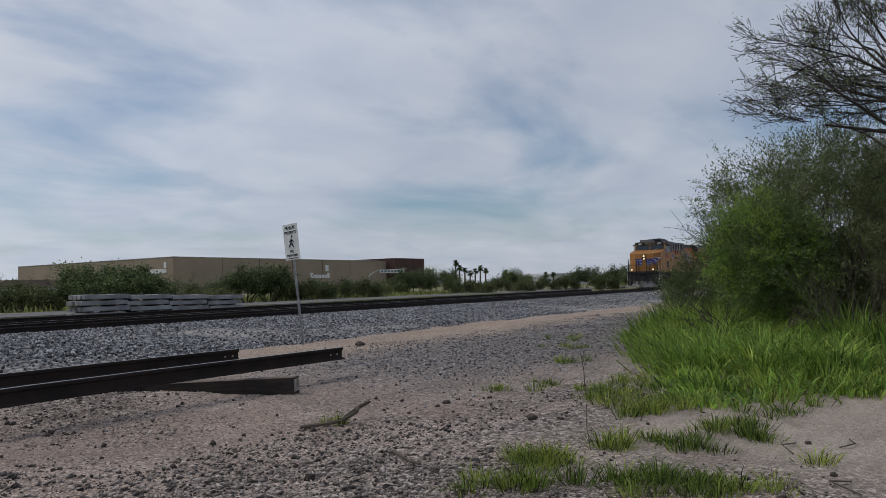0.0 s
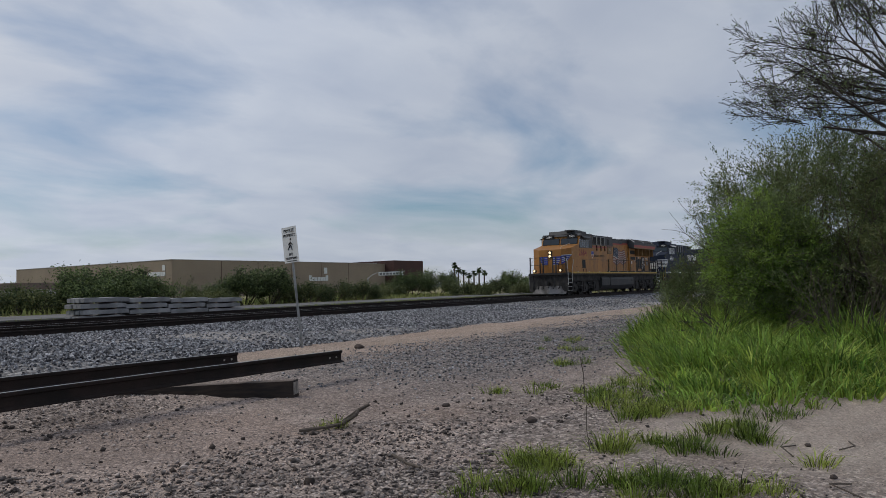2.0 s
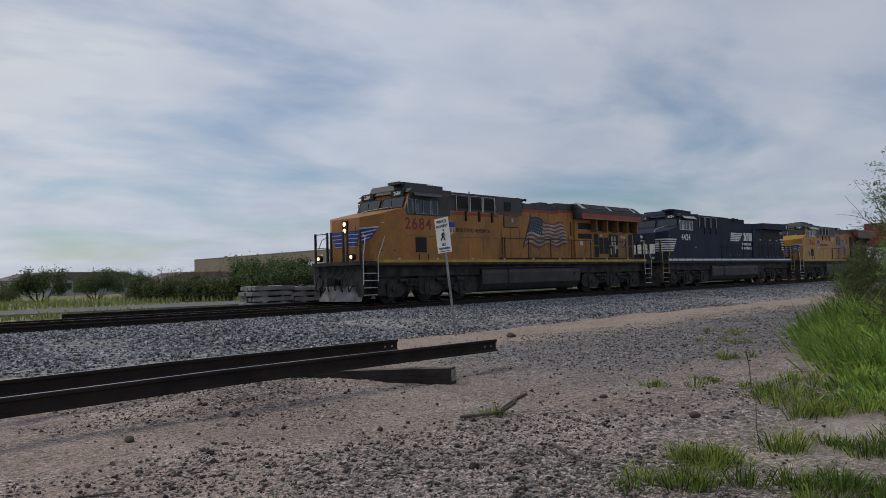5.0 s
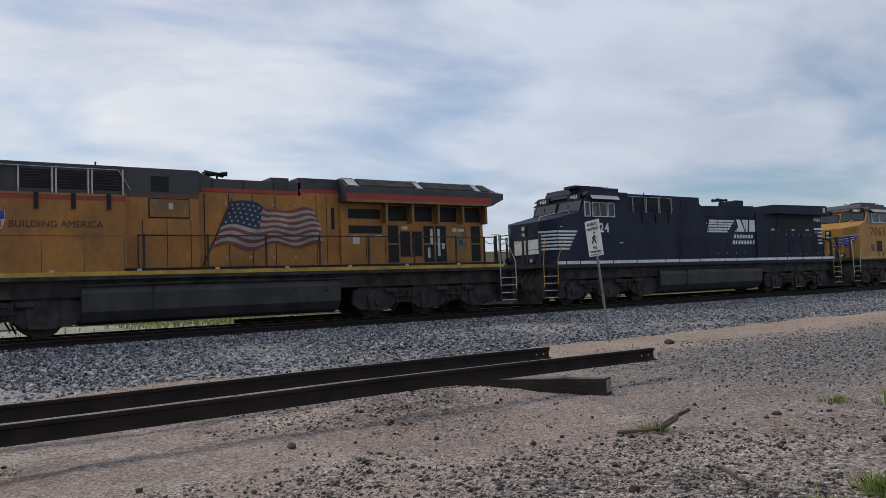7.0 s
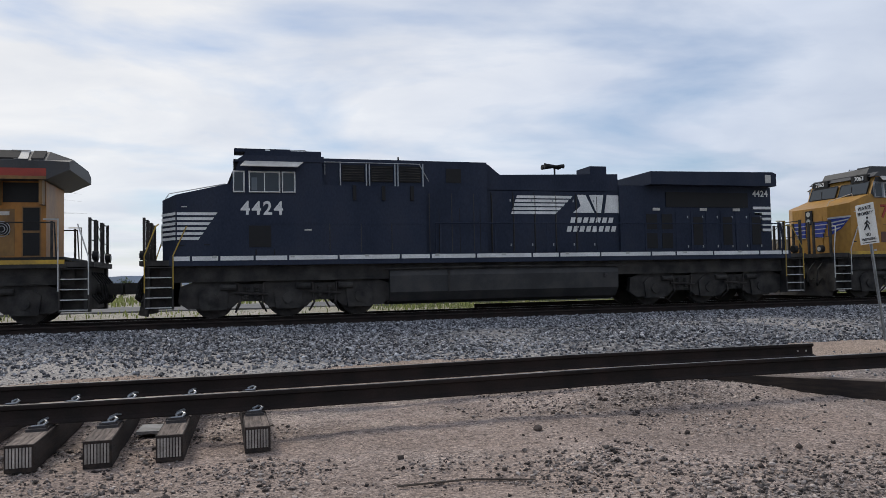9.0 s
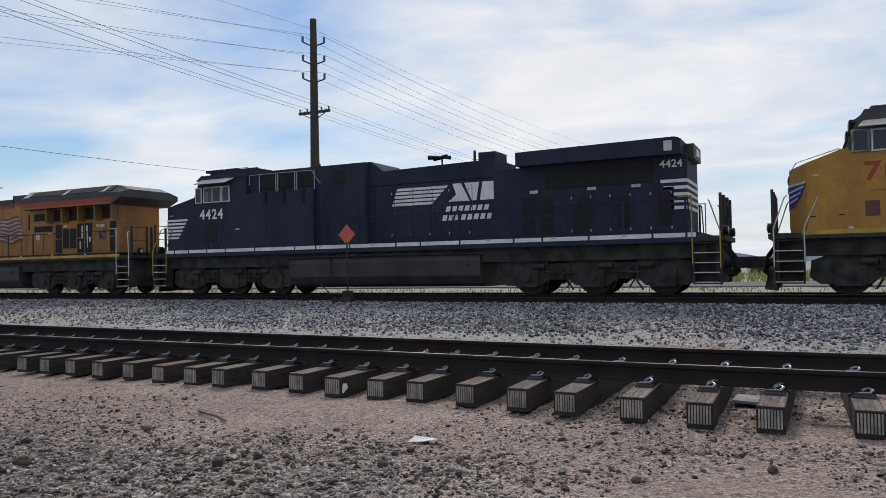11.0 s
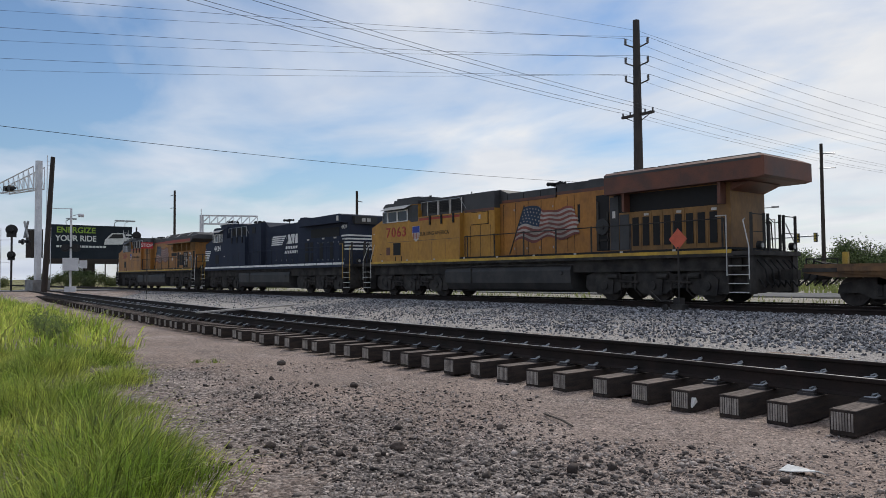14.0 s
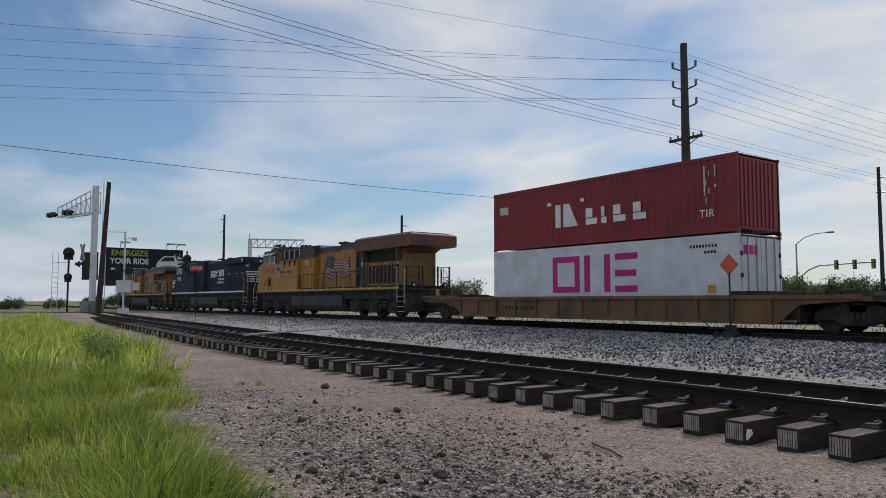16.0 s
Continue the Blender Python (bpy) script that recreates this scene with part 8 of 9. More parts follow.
def plant(name, label, category, x, y, z, stems, length, radius, depth, spread, droop, leaves, leaf_size, mats, seed, fuzz=0.25, lean=(0, 0, 1), base_r=0.5, group="", stretch=2.2, along=0.0, shrink=0.72, dome=None):
    r = random.Random(seed)
    th = thing(name, label, category, pose(x, y, z, 0, 0, 0), group)
    segs, tips = [], []
    for i in range(stems):
        a = 2 * math.pi * (i + r.random() * 0.7) / stems
        b = (base_r * 0.3 * math.cos(a), base_r * 0.3 * math.sin(a), -0.05)
        d = Vector((math.cos(a) * spread * 0.8, math.sin(a) * spread * 0.8, 0)) + Vector(lean)
        grow(r, b, d, length * r.uniform(0.8, 1.1), radius, depth, segs, tips, spread, droop, shrink)
    bm = bmesh.new()
    for p, q, ra, rb, dp in segs:
        if ra > 0.003:
            tube(bm, p, q, ra, 6 if dp >= 2 else 3, rb)
    part("trunk", bm, M_BARKDARK if category == "tree" and dome is None else M_BARK, th)
    rr = np.random.default_rng(seed)
    T = np.array([t[0][:] for t in tips]); D = np.array([t[1][:] for t in tips])
    per = max(1, leaves // len(mats))
    for k, m_ in enumerate(mats):
        idx = rr.integers(0, len(T), per)
        # every mat takes its own share of the twigs, so that clumps differ
        idx = idx[(idx * 7919 % len(mats)) == k] if len(mats) > 1 else idx
        idx = np.concatenate([idx] * len(mats))
        if dome:
            rx_, rz_, cz_, count = dome
            u = rr.normal(size=(count, 3)); u /= np.linalg.norm(u, axis=1)[:, None]
            u *= (rr.uniform(0.15, 1.0, count) ** 0.45)[:, None]
            lump = 1 + 0.22 * np.array([noise.noise(Vector(q) * 1.7 + Vector((seed, 0, 0))) for q in u])
            cc = u * np.array([rx_, rx_, rz_]) * lump[:, None] + np.array([0, 0, cz_])
            # every clump is a spray of thin twigs, with the leaves along them
            nt = 11
            base_ = np.repeat(cc, nt, 0) + rr.normal(size=(count * nt, 3)) * 0.10
            way_ = np.repeat(u, nt, 0) * 0.55 + rr.normal(size=(count * nt, 3)) * 0.55 + np.array([0, 0, 0.35])
            way_ /= np.linalg.norm(way_, axis=1)[:, None]
            ln_ = rr.uniform(0.25, 0.75, count * nt) * (0.55 + 0.45 * min(1.0, rx_ / 2.0))
            end_ = base_ + way_ * ln_[:, None]
            end_[:, 2] = np.maximum(end_[:, 2], 0.05); base_[:, 2] = np.maximum(base_[:, 2], 0.03)
            if k == 0:
                pick = rr.permutation(count * nt)[:count * 5]
                bm = bmesh.new()
                for p_, q_ in zip(base_[pick], end_[pick]):
                    tube(bm, p_, q_, 0.006, 3, 0.003)
                part("twig_spray", bm, M_BARK, th)
            idx = rr.integers(0, count * nt, per)
            f_ = rr.uniform(0.05, 1.05, per)[:, None]
            c = base_[idx] + (end_[idx] - base_[idx]) * f_ + rr.normal(size=(per, 3)) * 0.035
            c[:, 2] = np.maximum(c[:, 2], 0.03)
            ob = new("crown", quads("crown", c, leaf_size, m_, stretch, seed + k, 0.3, way_[idx]))
            ob.parent = th
            continue
        c = T[idx] + rr.normal(size=(len(idx), 3)) * fuzz - D[idx] * rr.uniform(0, 1, len(idx))[:, None] * along
        c[:, 2] = np.maximum(c[:, 2], 0.03)
        ob = new("crown", quads("crown", c, leaf_size, m_, stretch, seed + k))
        ob.parent = th
    return th


def polar(az, d):
    return (-d * math.sin(radians(az)), d * math.cos(radians(az)))


# shrubs and the bare-twigged tree beside the track, towards the oncoming train
for az, d, stems, ln, lv, mats, sd, dome, lab in ((-84.6, 18.5, 12, 1.75, 150000, [M_LEAF_DARK, M_LEAF_DARK, M_LEAF_OLIVE], 11, (2.7, 2.15, 2.35, 260), "dense dark green mesquite shrub with tangled grey stems"), (-81.0, 15.8, 8, 0.62, 60000, [M_LEAF_BRIGHT, M_LEAF_DARK], 12, (0.95, 1.25, 1.75, 110), "bright green leafy shrub beside taller mesquite"),
                                             (-92.5, 17.0, 9, 1.6, 90000, [M_LEAF_DARK, M_LEAF_OLIVE], 13, (2.4, 2.0, 2.2, 180), "dense dark green mesquite shrub with tangled grey stems"), (-76.3, 22.0, 6, 0.42, 30000, [M_LEAF_DARK, M_LEAF_OLIVE], 14, (1.15, 0.85, 0.9, 70), "low dark shrub at the edge of the thicket"), (-86.0, 24.0, 8, 1.7, 60000, [M_LEAF_DARK], 15, (3.4, 2.4, 2.6, 200), "dark mesquite shrub at the back of the thicket")):
    x, y = polar(az, d)
    plant("mesquite_shrub", lab, "shrub", x, y, ground_z(x, y), stems, ln, 0.05, 3, 0.75, 0.02, lv, 0.017, mats, sd, 0.21, (0, 0, 0.75), 1.6, "shrubs beside the track", 4.2, 0.3, 0.72, dome)
x, y = polar(-97.6, 15.2)


def arching_tree(x, y, seed):
    """A leaning trunk; long limbs sweep out over the shrubs and break into fine crooked twigs with few leaves."""
    r = random.Random(seed)
    th = thing("palo_verde_tree", "sparse tree with dark arching twigs and tiny leaves", "tree", pose(x, y, 0))
    segs, tips = [], []
    crotch = Vector((0.2, 0.3, 3.6))
    segs.append((Vector((0, 0, -0.1)), Vector((0.1, 0.1, 1.8)), 0.19, 0.16, 5))
    segs.append((Vector((0.1, 0.1, 1.8)), crotch, 0.16, 0.13, 5))
    for d, ln in (((0.1, 1.0, 0.22), 2.0), ((0.35, 1.0, 0.38), 2.0), ((-0.25, 1.0, 0.50), 2.0), ((0.1, 0.9, 0.72), 2.0), ((0.5, 0.8, 0.95), 1.8), ((0.0, 0.6, 1.2), 1.8), ((-0.4, 1.0, 0.30), 1.9), ((0.45, 1.0, 0.55), 1.8), ((-0.1, 1.0, 0.85), 1.9), ((0.25, 0.4, 1.2), 1.7)):
        grow(r, crotch, d, ln, 0.070, 5, segs, tips, 0.70, 0.015, 0.66)
    low = lambda p: p.y > 2.2 and p.z < 4.3 + 0.2 * math.sin(p.x * 3)
    bm = bmesh.new()
    for p, q, ra, rb, dp in segs:
        if not (dp < 4 and (low(p) or low(q))):
            tube(bm, p, q, max(ra, 0.0045), 6 if dp >= 4 else 3, max(rb, 0.004))
    part("trunk", bm, M_BARKDARK, th)
    rr = np.random.default_rng(seed)
    T = np.array([t[0][:] for t in tips if not low(t[0])])
    idx = rr.integers(0, len(T), 16000)
    ob = new("crown", quads("crown", T[idx] + rr.normal(size=(len(idx), 3)) * 0.05, 0.016, M_LEAF_DARK, 3.2, seed))
    ob.parent = th


arching_tree(x, y, 22)
x, y = polar(-86.3, 14.6)
plant("dry_shrub", "dry shrub of bare grey-brown stems in front of the thicket", "shrub", x, y, ground_z(x, y), 20, 1.0, 0.016, 2, 0.5, 0.0, 1500, 0.016, [M_LEAF_OLIVE], 71, 0.1, (-0.1, 0, 1.0), 0.6, "", 3.0, 0.2)

# shrubs and trees beyond the track
far = []
for sd, (stems, ln, lv, mats, lab, cat) in enumerate(((7, 1.35, 11000, [M_LEAF_FAR, M_LEAF_DARK], "rounded dark green desert tree beyond the track", "tree"), (6, 0.85, 6000, [M_LEAF_FAR, M_LEAF_OLIVE], "low olive desert shrub beyond the track", "shrub"),
                                                       (5, 0.6, 4000, [M_LEAF_OLIVE], "low grey-green scrub bush beyond the track", "shrub"), (6, 1.2, 900, [M_LEAF_OLIVE], "nearly bare pale desert tree beyond the track", "tree"))):
    far.append(plant("desert_tree" if cat == "tree" else "desert_shrub", lab, cat, 0, 0, 0, stems, ln, 0.06, 3, 0.8, 0.02, lv, 0.085 if sd != 3 else 0.06, mats, 40 + sd, 0.24, (0, 0, 0.7), 1.2, "shrubs beyond the track", 2.0))
spots = [(0, -31.5, 58), (0, -34.3, 60), (0, -33, 62), (0, -42.0, 66), (0, -43.6, 68), (3, -36.6, 64), (3, -25.5, 62), (3, -30.2, 66), (3, -26.2, 70), (1, -29, 60), (1, -27.5, 58), (1, -46.8, 70), (1, -48.5, 72), (1, -50.5, 74), (0, -54.5, 92), (0, -56.5, 95), (1, -53, 90), (1, -58, 88), (0, -62.4, 110), (1, -61, 100), (1, -64.0, 105), (0, -67.5, 110), (1, -66, 95),
         (0, -70.2, 105), (0, -71.8, 98), (1, -69, 90), (1, -73.5, 90), (2, -38.5, 62), (2, -40, 64), (2, -45, 70), (2, -52, 80), (1, -24, 62), (1, -38.8, 80), (1, -46, 88), (2, -60, 86), (2, -63, 90), (0, -16.8, 82), (0, -20.2, 88), (0, -22.6, 95), (3, -24.4, 64), (2, -23.4, 70), (1, -13, 85), (2, -14.5, 78),
         (1, -10, 80), (2, -6, 85), (1, -2, 90), (2, 3, 80), (1, 8, 85), (2, 14, 85), (1, 20, 80), (0, 53.4, 72), (1, 52.4, 70), (0, 26.2, 92), (3, 25.0, 75), (1, 28.0, 85), (1, 23.5, 85), (3, 36.0, 80), (1, 37.5, 88), (3, 33.5, 80), (0, 32.2, 95), (1, 41, 95), (2, 46, 90), (1, 57, 100), (1, 62, 110),
         (1, 76.2, 118), (1, 78.0, 125), (0, 77.2, 130), (2, 75, 120), (1, 79.5, 130), (2, 82, 120), (2, 84.5, 110), (2, 88, 100), (1, 73.5, 130), (1, 71, 130), (1, 29.0, 84)]
spots += [(0, 28.7, 88, 1.25), (0, 26.3, 90, 1.2), (0, 24.6, 86, 1.1), (0, 21.4, 90, 1.5), (0, 18.7, 92, 1.3), (0, 39.3, 84, 1.5), (0, 41.0, 88, 1.0), (0, 37.6, 88, 1.0)]
rp_ = random.Random(9)
used = set()
for k, az, d, *sz in spots:
    x, y = polar(az, d)
    m = pose(x, y, max(0.15, ground_z(x, y)) - 0.05, 0, 0, rp_.uniform(0, 360)) @ Matrix.Scale(sz[0] if sz else 1.0, 4)
    if k not in used:
        far[k].matrix_basis = m
        used.add(k)
    else:
        copy_thing(far[k], m)


def palm(x, y, z, h, seed):
    p = thing("palm_tree", "tall thin fan palm in the distance", "palm tree", pose(x, y, z), "distant palms")
    r = random.Random(seed)
    bm = bmesh.new()
    tube(bm, (0, 0, 0), (0.1, 0, h), 0.22, 8, 0.15)
    part("trunk", bm, M_BARK, p)
    bm = bmesh.new()
    for i in range(34):
        a, e = r.uniform(0, 6.28), r.uniform(-0.9, 1.2)
        d = Vector((math.cos(a) * math.cos(e), math.sin(a) * math.cos(e), math.sin(e)))
        s = d.cross(Vector((0, 0, 1))).normalized() * 0.32
        b = Vector((0.1, 0, h))
        l_ = r.uniform(0.65, 1.1)
        f_ = [bm.verts.new(q) for q in (b, b + d * l_ * 0.6 + s, b + d * l_ - Vector((0, 0, 0.2)), b + d * l_ * 0.6 - s)]
        bm.faces.new(f_)
    part("fronds", bm, M_LEAF_FAR, p)


for i, (az, d, h) in enumerate(((-57.7, 165, 6.6), (-58.0, 165, 5.4), (-58.4, 168, 4.8), (-59.2, 170, 4.6), (-59.6, 165, 5.2), (-60.0, 168, 4.6), (-58.8, 172, 4.2), (-64.6, 190, 3.4), (-65.2, 192, 3.6))):
    x, y = polar(az, d)
    palm(x, y, 0.3, h * 0.88, i)


def blades(name, xy, h, mat, label, width=0.009, lean=0.5, seed=3, out=None):
    """Grass: each blade two bent pieces, rooted on the ground."""
    r = np.random.default_rng(seed)
    n = len(xy)
    z = np.array([ground_z(a, b) for a, b in xy]) - 0.02
    base = np.column_stack([xy, z])
    a = r.uniform(0, 2 * np.pi, n)
    side = np.column_stack([np.cos(a), np.sin(a), np.zeros(n)])
    b = r.uniform(0, 2 * np.pi, n)
    bend = np.column_stack([np.cos(b), np.sin(b), np.zeros(n)]) * (lean * r.uniform(0.2, 1.0, n))[:, None]
    if out is not None:      # blades fall outward from their tuft
        bend = bend * 0.45 + np.column_stack([out, np.zeros(n)]) * lean
    h = np.asarray(h)[:, None] if np.ndim(h) else np.full((n, 1), h)
    w = (width * r.uniform(0.7, 1.4, n))[:, None]
    up = np.array([0, 0, 1.0])
    mid = base + up * h * 0.55 + bend * h * 0.25
    top = base + up * h * (1.0 - 0.25 * np.linalg.norm(bend, axis=1)[:, None]) + bend * h * 0.85
    v = np.stack([base - side * w, base + side * w, mid + side * w * 0.8, mid - side * w * 0.8, top], 1).reshape(-1, 3)
    i0 = np.arange(n) * 5
    q = np.column_stack([i0, i0 + 1, i0 + 2, i0 + 3]); t = np.column_stack([i0 + 3, i0 + 2, i0 + 4])
    loops = np.concatenate([q, t], 1).ravel().astype(np.int32)
    me = bpy.data.meshes.new(name)
    me.vertices.add(5 * n); me.vertices.foreach_set("co", v.astype(np.float32).ravel())
    me.loops.add(7 * n); me.loops.foreach_set("vertex_index", loops)
    starts = np.column_stack([np.arange(n) * 7, np.arange(n) * 7 + 4]).ravel().astype(np.int32)
    me.polygons.add(2 * n); me.polygons.foreach_set("loop_start", starts); me.polygons.foreach_set("loop_total", np.tile(np.array([4, 3], np.int32), n))
    me.materials.append(mat)
    me.update(); me.validate()
    return tagged(new(name, me), label, "grass", kind="stuff")


def clumpy(n, x0, x1, y0, y1, inside, scale, cut, seed):
    """Points in a region, gathered in clumps."""
    r = np.random.default_rng(seed)
    out, k = [], 0
    while len(out) < n and k < 60 * n:
        x, y = r.uniform(x0, x1), r.uniform(y0, y1)
        k += 1
        if inside(x, y) and noise.noise(Vector((x * scale, y * scale, seed))) * 0.5 + 0.5 > cut * r.uniform(0.6, 1.2):
            out.append((x, y))
    return np.array(out)


def tufted(centres, per, radius, seed):
    """Blades gathered in tufts: places, and the way that each blade leans out."""
    r = np.random.default_rng(seed)
    k = np.repeat(np.arange(len(centres)), per)
    o = r.normal(size=(len(k), 2)) * radius
    return centres[k] + o, o / radius * 0.55, k


def edge_left(x):
    pts = [(-4.6, 1.6), (-5.6, 2.3), (-7.9, 2.5), (-9.4, 3.0), (-14, 4.0), (-20, 5.4), (-35, 7.0), (-60, 8.4)]
    for (a, ya), (b, yb) in zip(pts, pts[1:]):
        if b <= x <= a:
            return ya + (yb - ya) * (a - x) / (a - b)
    return -99


def in_left(x, y):
    return y < edge_left(x) + 0.35 * noise.noise(Vector((x * 0.9, y * 0.9, 5))) and y > -0.16 * abs(x) - 1.0


c1 = clumpy(2700, -17, -4.6, -2.5, 5.2, in_left, 1.1, 0.50, 31)
p1, o1, k1 = tufted(c1, 30, 0.12, 41)
hc = 0.27 + 0.58 * np.array([noise.noise(Vector((a * 0.9, b * 0.9, 7))) for a, b in c1]) + rng.uniform(-0.08, 0.12, len(c1))
hc *= np.clip((np.array([edge_left(a) for a, b in c1]) - c1[:, 1]) / 0.9 + 0.3, 0.28, 1.0)
hh = hc[k1] * rng.uniform(0.45, 1.2, len(k1))
sel = (k1 % 5) < 4
blades("meadow_grass", p1[~sel], hh[~sel], M_GRASS, "tall bright green grass beside the siding", 0.0042, 1.05, 1, o1[~sel])
blades("meadow_grass", p1[sel], hh[sel], M_GRASSDRY, "tall yellow-green grass beside the siding", 0.0042, 1.1, 2, o1[sel])
c2 = clumpy(1300, -62, -16, -9, 9, in_left, 0.5, 0.38, 32)
p2, o2, k2 = tufted(c2, 18, 0.25, 42)
blades("meadow_grass", p2, (0.45 + rng.uniform(-0.15, 0.25, len(c2)))[k2] * rng.uniform(0.5, 1.15, len(k2)), M_GRASSDRY, "tall green grass farther along the siding", 0.016, 0.7, 3, o2)


def in_right(x, y):
    top = np.interp(x, [8.2, 9.0, 11.6, 14, 18, 30, 60], [2.0, 2.5, 3.6, 4.6, 6.2, 8.0, 12.5])
    low = np.interp(x, [8.2, 9.4, 11.0, 30], [1.9, 0.75, 0.2, -3.5])
    return low + 0.2 * noise.noise(Vector((x, y, 2))) < y < top + 0.4 * noise.noise(Vector((x * 0.8, y * 0.8, 1)))


c3 = clumpy(900, 8.2, 19, -2.5, 6.5, in_right, 1.5, 0.62, 33)
p3, o3, k3 = tufted(c3, 26, 0.17, 43)
hc = np.interp(c3[:, 0], [8.4, 9.6, 12, 16], [0.20, 0.34, 0.58, 0.85]) * (1 + 0.75 * np.array([noise.noise(Vector((a * 0.8, b * 0.8, 3))) for a, b in c3])) + rng.uniform(-0.06, 0.1, len(c3))
topy = np.interp(c3[:, 0], [8.2, 9.0, 11.6, 14, 18, 30, 60], [2.0, 2.5, 3.6, 4.6, 6.2, 8.0, 12.5])
hc *= np.clip((topy - c3[:, 1]) / 1.2 + 0.3, 0.3, 1.0)
lowy = np.interp(c3[:, 0], [8.2, 9.4, 11.0, 30], [1.9, 0.75, 0.2, -3.5])
hc *= np.clip((c3[:, 1] - lowy) / 1.1 + 0.35, 0.35, 1.0)
h3 = hc[k3] * rng.uniform(0.45, 1.2, len(k3))
sel = (k3 % 7) < 3
blades("tall_grass", p3[sel], h3[sel], M_GRASS, "tall yellow-green grass in front of the shrubs", 0.0115, 1.35, 4, o3[sel])
blades("tall_grass", p3[~sel], h3[~sel], M_GRASSDEEP, "tall green grass in front of the shrubs", 0.0115, 1.35, 5, o3[~sel])
p4 = clumpy(9000, 18, 60, -4, 12, in_right, 0.4, 0.42, 34)
blades("tall_grass", p4, 0.7 + rng.uniform(-0.2, 0.3, len(p4)), M_GRASS, "green grass under the shrubs", 0.02, 0.5, 6)
# low tufts on the bare ground
tufts = [(5.86, 2.63, 0.34, 700), (4.98, 2.47, 0.32, 600), (5.39, 1.67, 0.38, 800), (5.61, 1.26, 0.36, 800), (6.49, 2.29, 0.22, 300), (6.68, 1.90, 0.28, 450), (7.58, 1.44, 0.34, 600), (8.02, 2.61, 0.34, 600), (7.45, 1.18, 0.22, 260), (6.61, 0.71, 0.12, 90), (5.75, 0.68, 0.14, 120), (9.63, 4.39, 0.38, 260), (10.28, 3.54, 0.50, 600), (9.16, 4.81, 0.28, 150), (9.21, 3.53, 0.42, 300), (8.78, 2.35, 0.50, 600), (6.85, 1.61, 0.24, 260), (6.28, 5.28, 0.13, 140),
         (12.8, 5.3, 0.5, 300), (15.5, 6.4, 0.6, 300), (17.5, 7.5, 0.8, 300), (2.75, 4.35, 0.14, 60), (-13.2, 5.0, 0.5, 120), (8.3, 2.6, 0.45, 500), (9.0, 3.1, 0.6, 600), (8.7, 1.4, 0.5, 400)]
tp, thh, to = [], [], []
for cx, cy, r_, n_ in tufts:
    m_ = max(2, n_ // 45)       # clumps that splay outwards
    cc = rng.normal(size=(m_, 2)) * r_ * 0.48 + (cx, cy)
    o_ = rng.normal(size=(m_ * 45, 2)) * 0.055
    tp.append(np.repeat(cc, 45, 0) + o_); to.append(o_ / 0.055 * 0.7); thh.append(np.repeat(rng.uniform(0.09, 0.24, m_), 45) * rng.uniform(0.5, 1.15, m_ * 45))
blades("grass_tuft", np.concatenate(tp), np.concatenate(thh), M_GRASS, "low green grass tufts on bare sandy ground", 0.0038, 1.05, 7, np.concatenate(to))


def strip_ok(x, y):
    return True


p5 = clumpy(13000, -75, 70, 27.6, 37, strip_ok, 0.15, 0.52, 35)
p5 = p5[(p5[:, 0] > 6) | (rng.uniform(0, 1, len(p5)) < 0.25)]
blades("verge_grass", p5, 0.16 + rng.uniform(-0.08, 0.16, len(p5)), M_VERGE, "yellow-green grass verge beyond the track", 0.025, 0.6, 8)
p6 = clumpy(12000, -60, 90, 46, 75, strip_ok, 0.1, 0.42, 36)
blades("verge_grass", p6, 0.35 + rng.uniform(-0.15, 0.3, len(p6)), M_VERGE, "yellow-green grass beyond the road", 0.05, 0.6, 9)
wx, wy = polar(79.0, 19.5)
plant("weed", "dark feathery weed standing in the grass", "weed", wx, wy, 0, 6, 0.35, 0.012, 2, 0.5, 0.0, 2500, 0.02, [M_LEAF_DARK], 61, 0.09, (0, 0, 1.2), 0.4)

# ---------------------------------------------------------------- stones


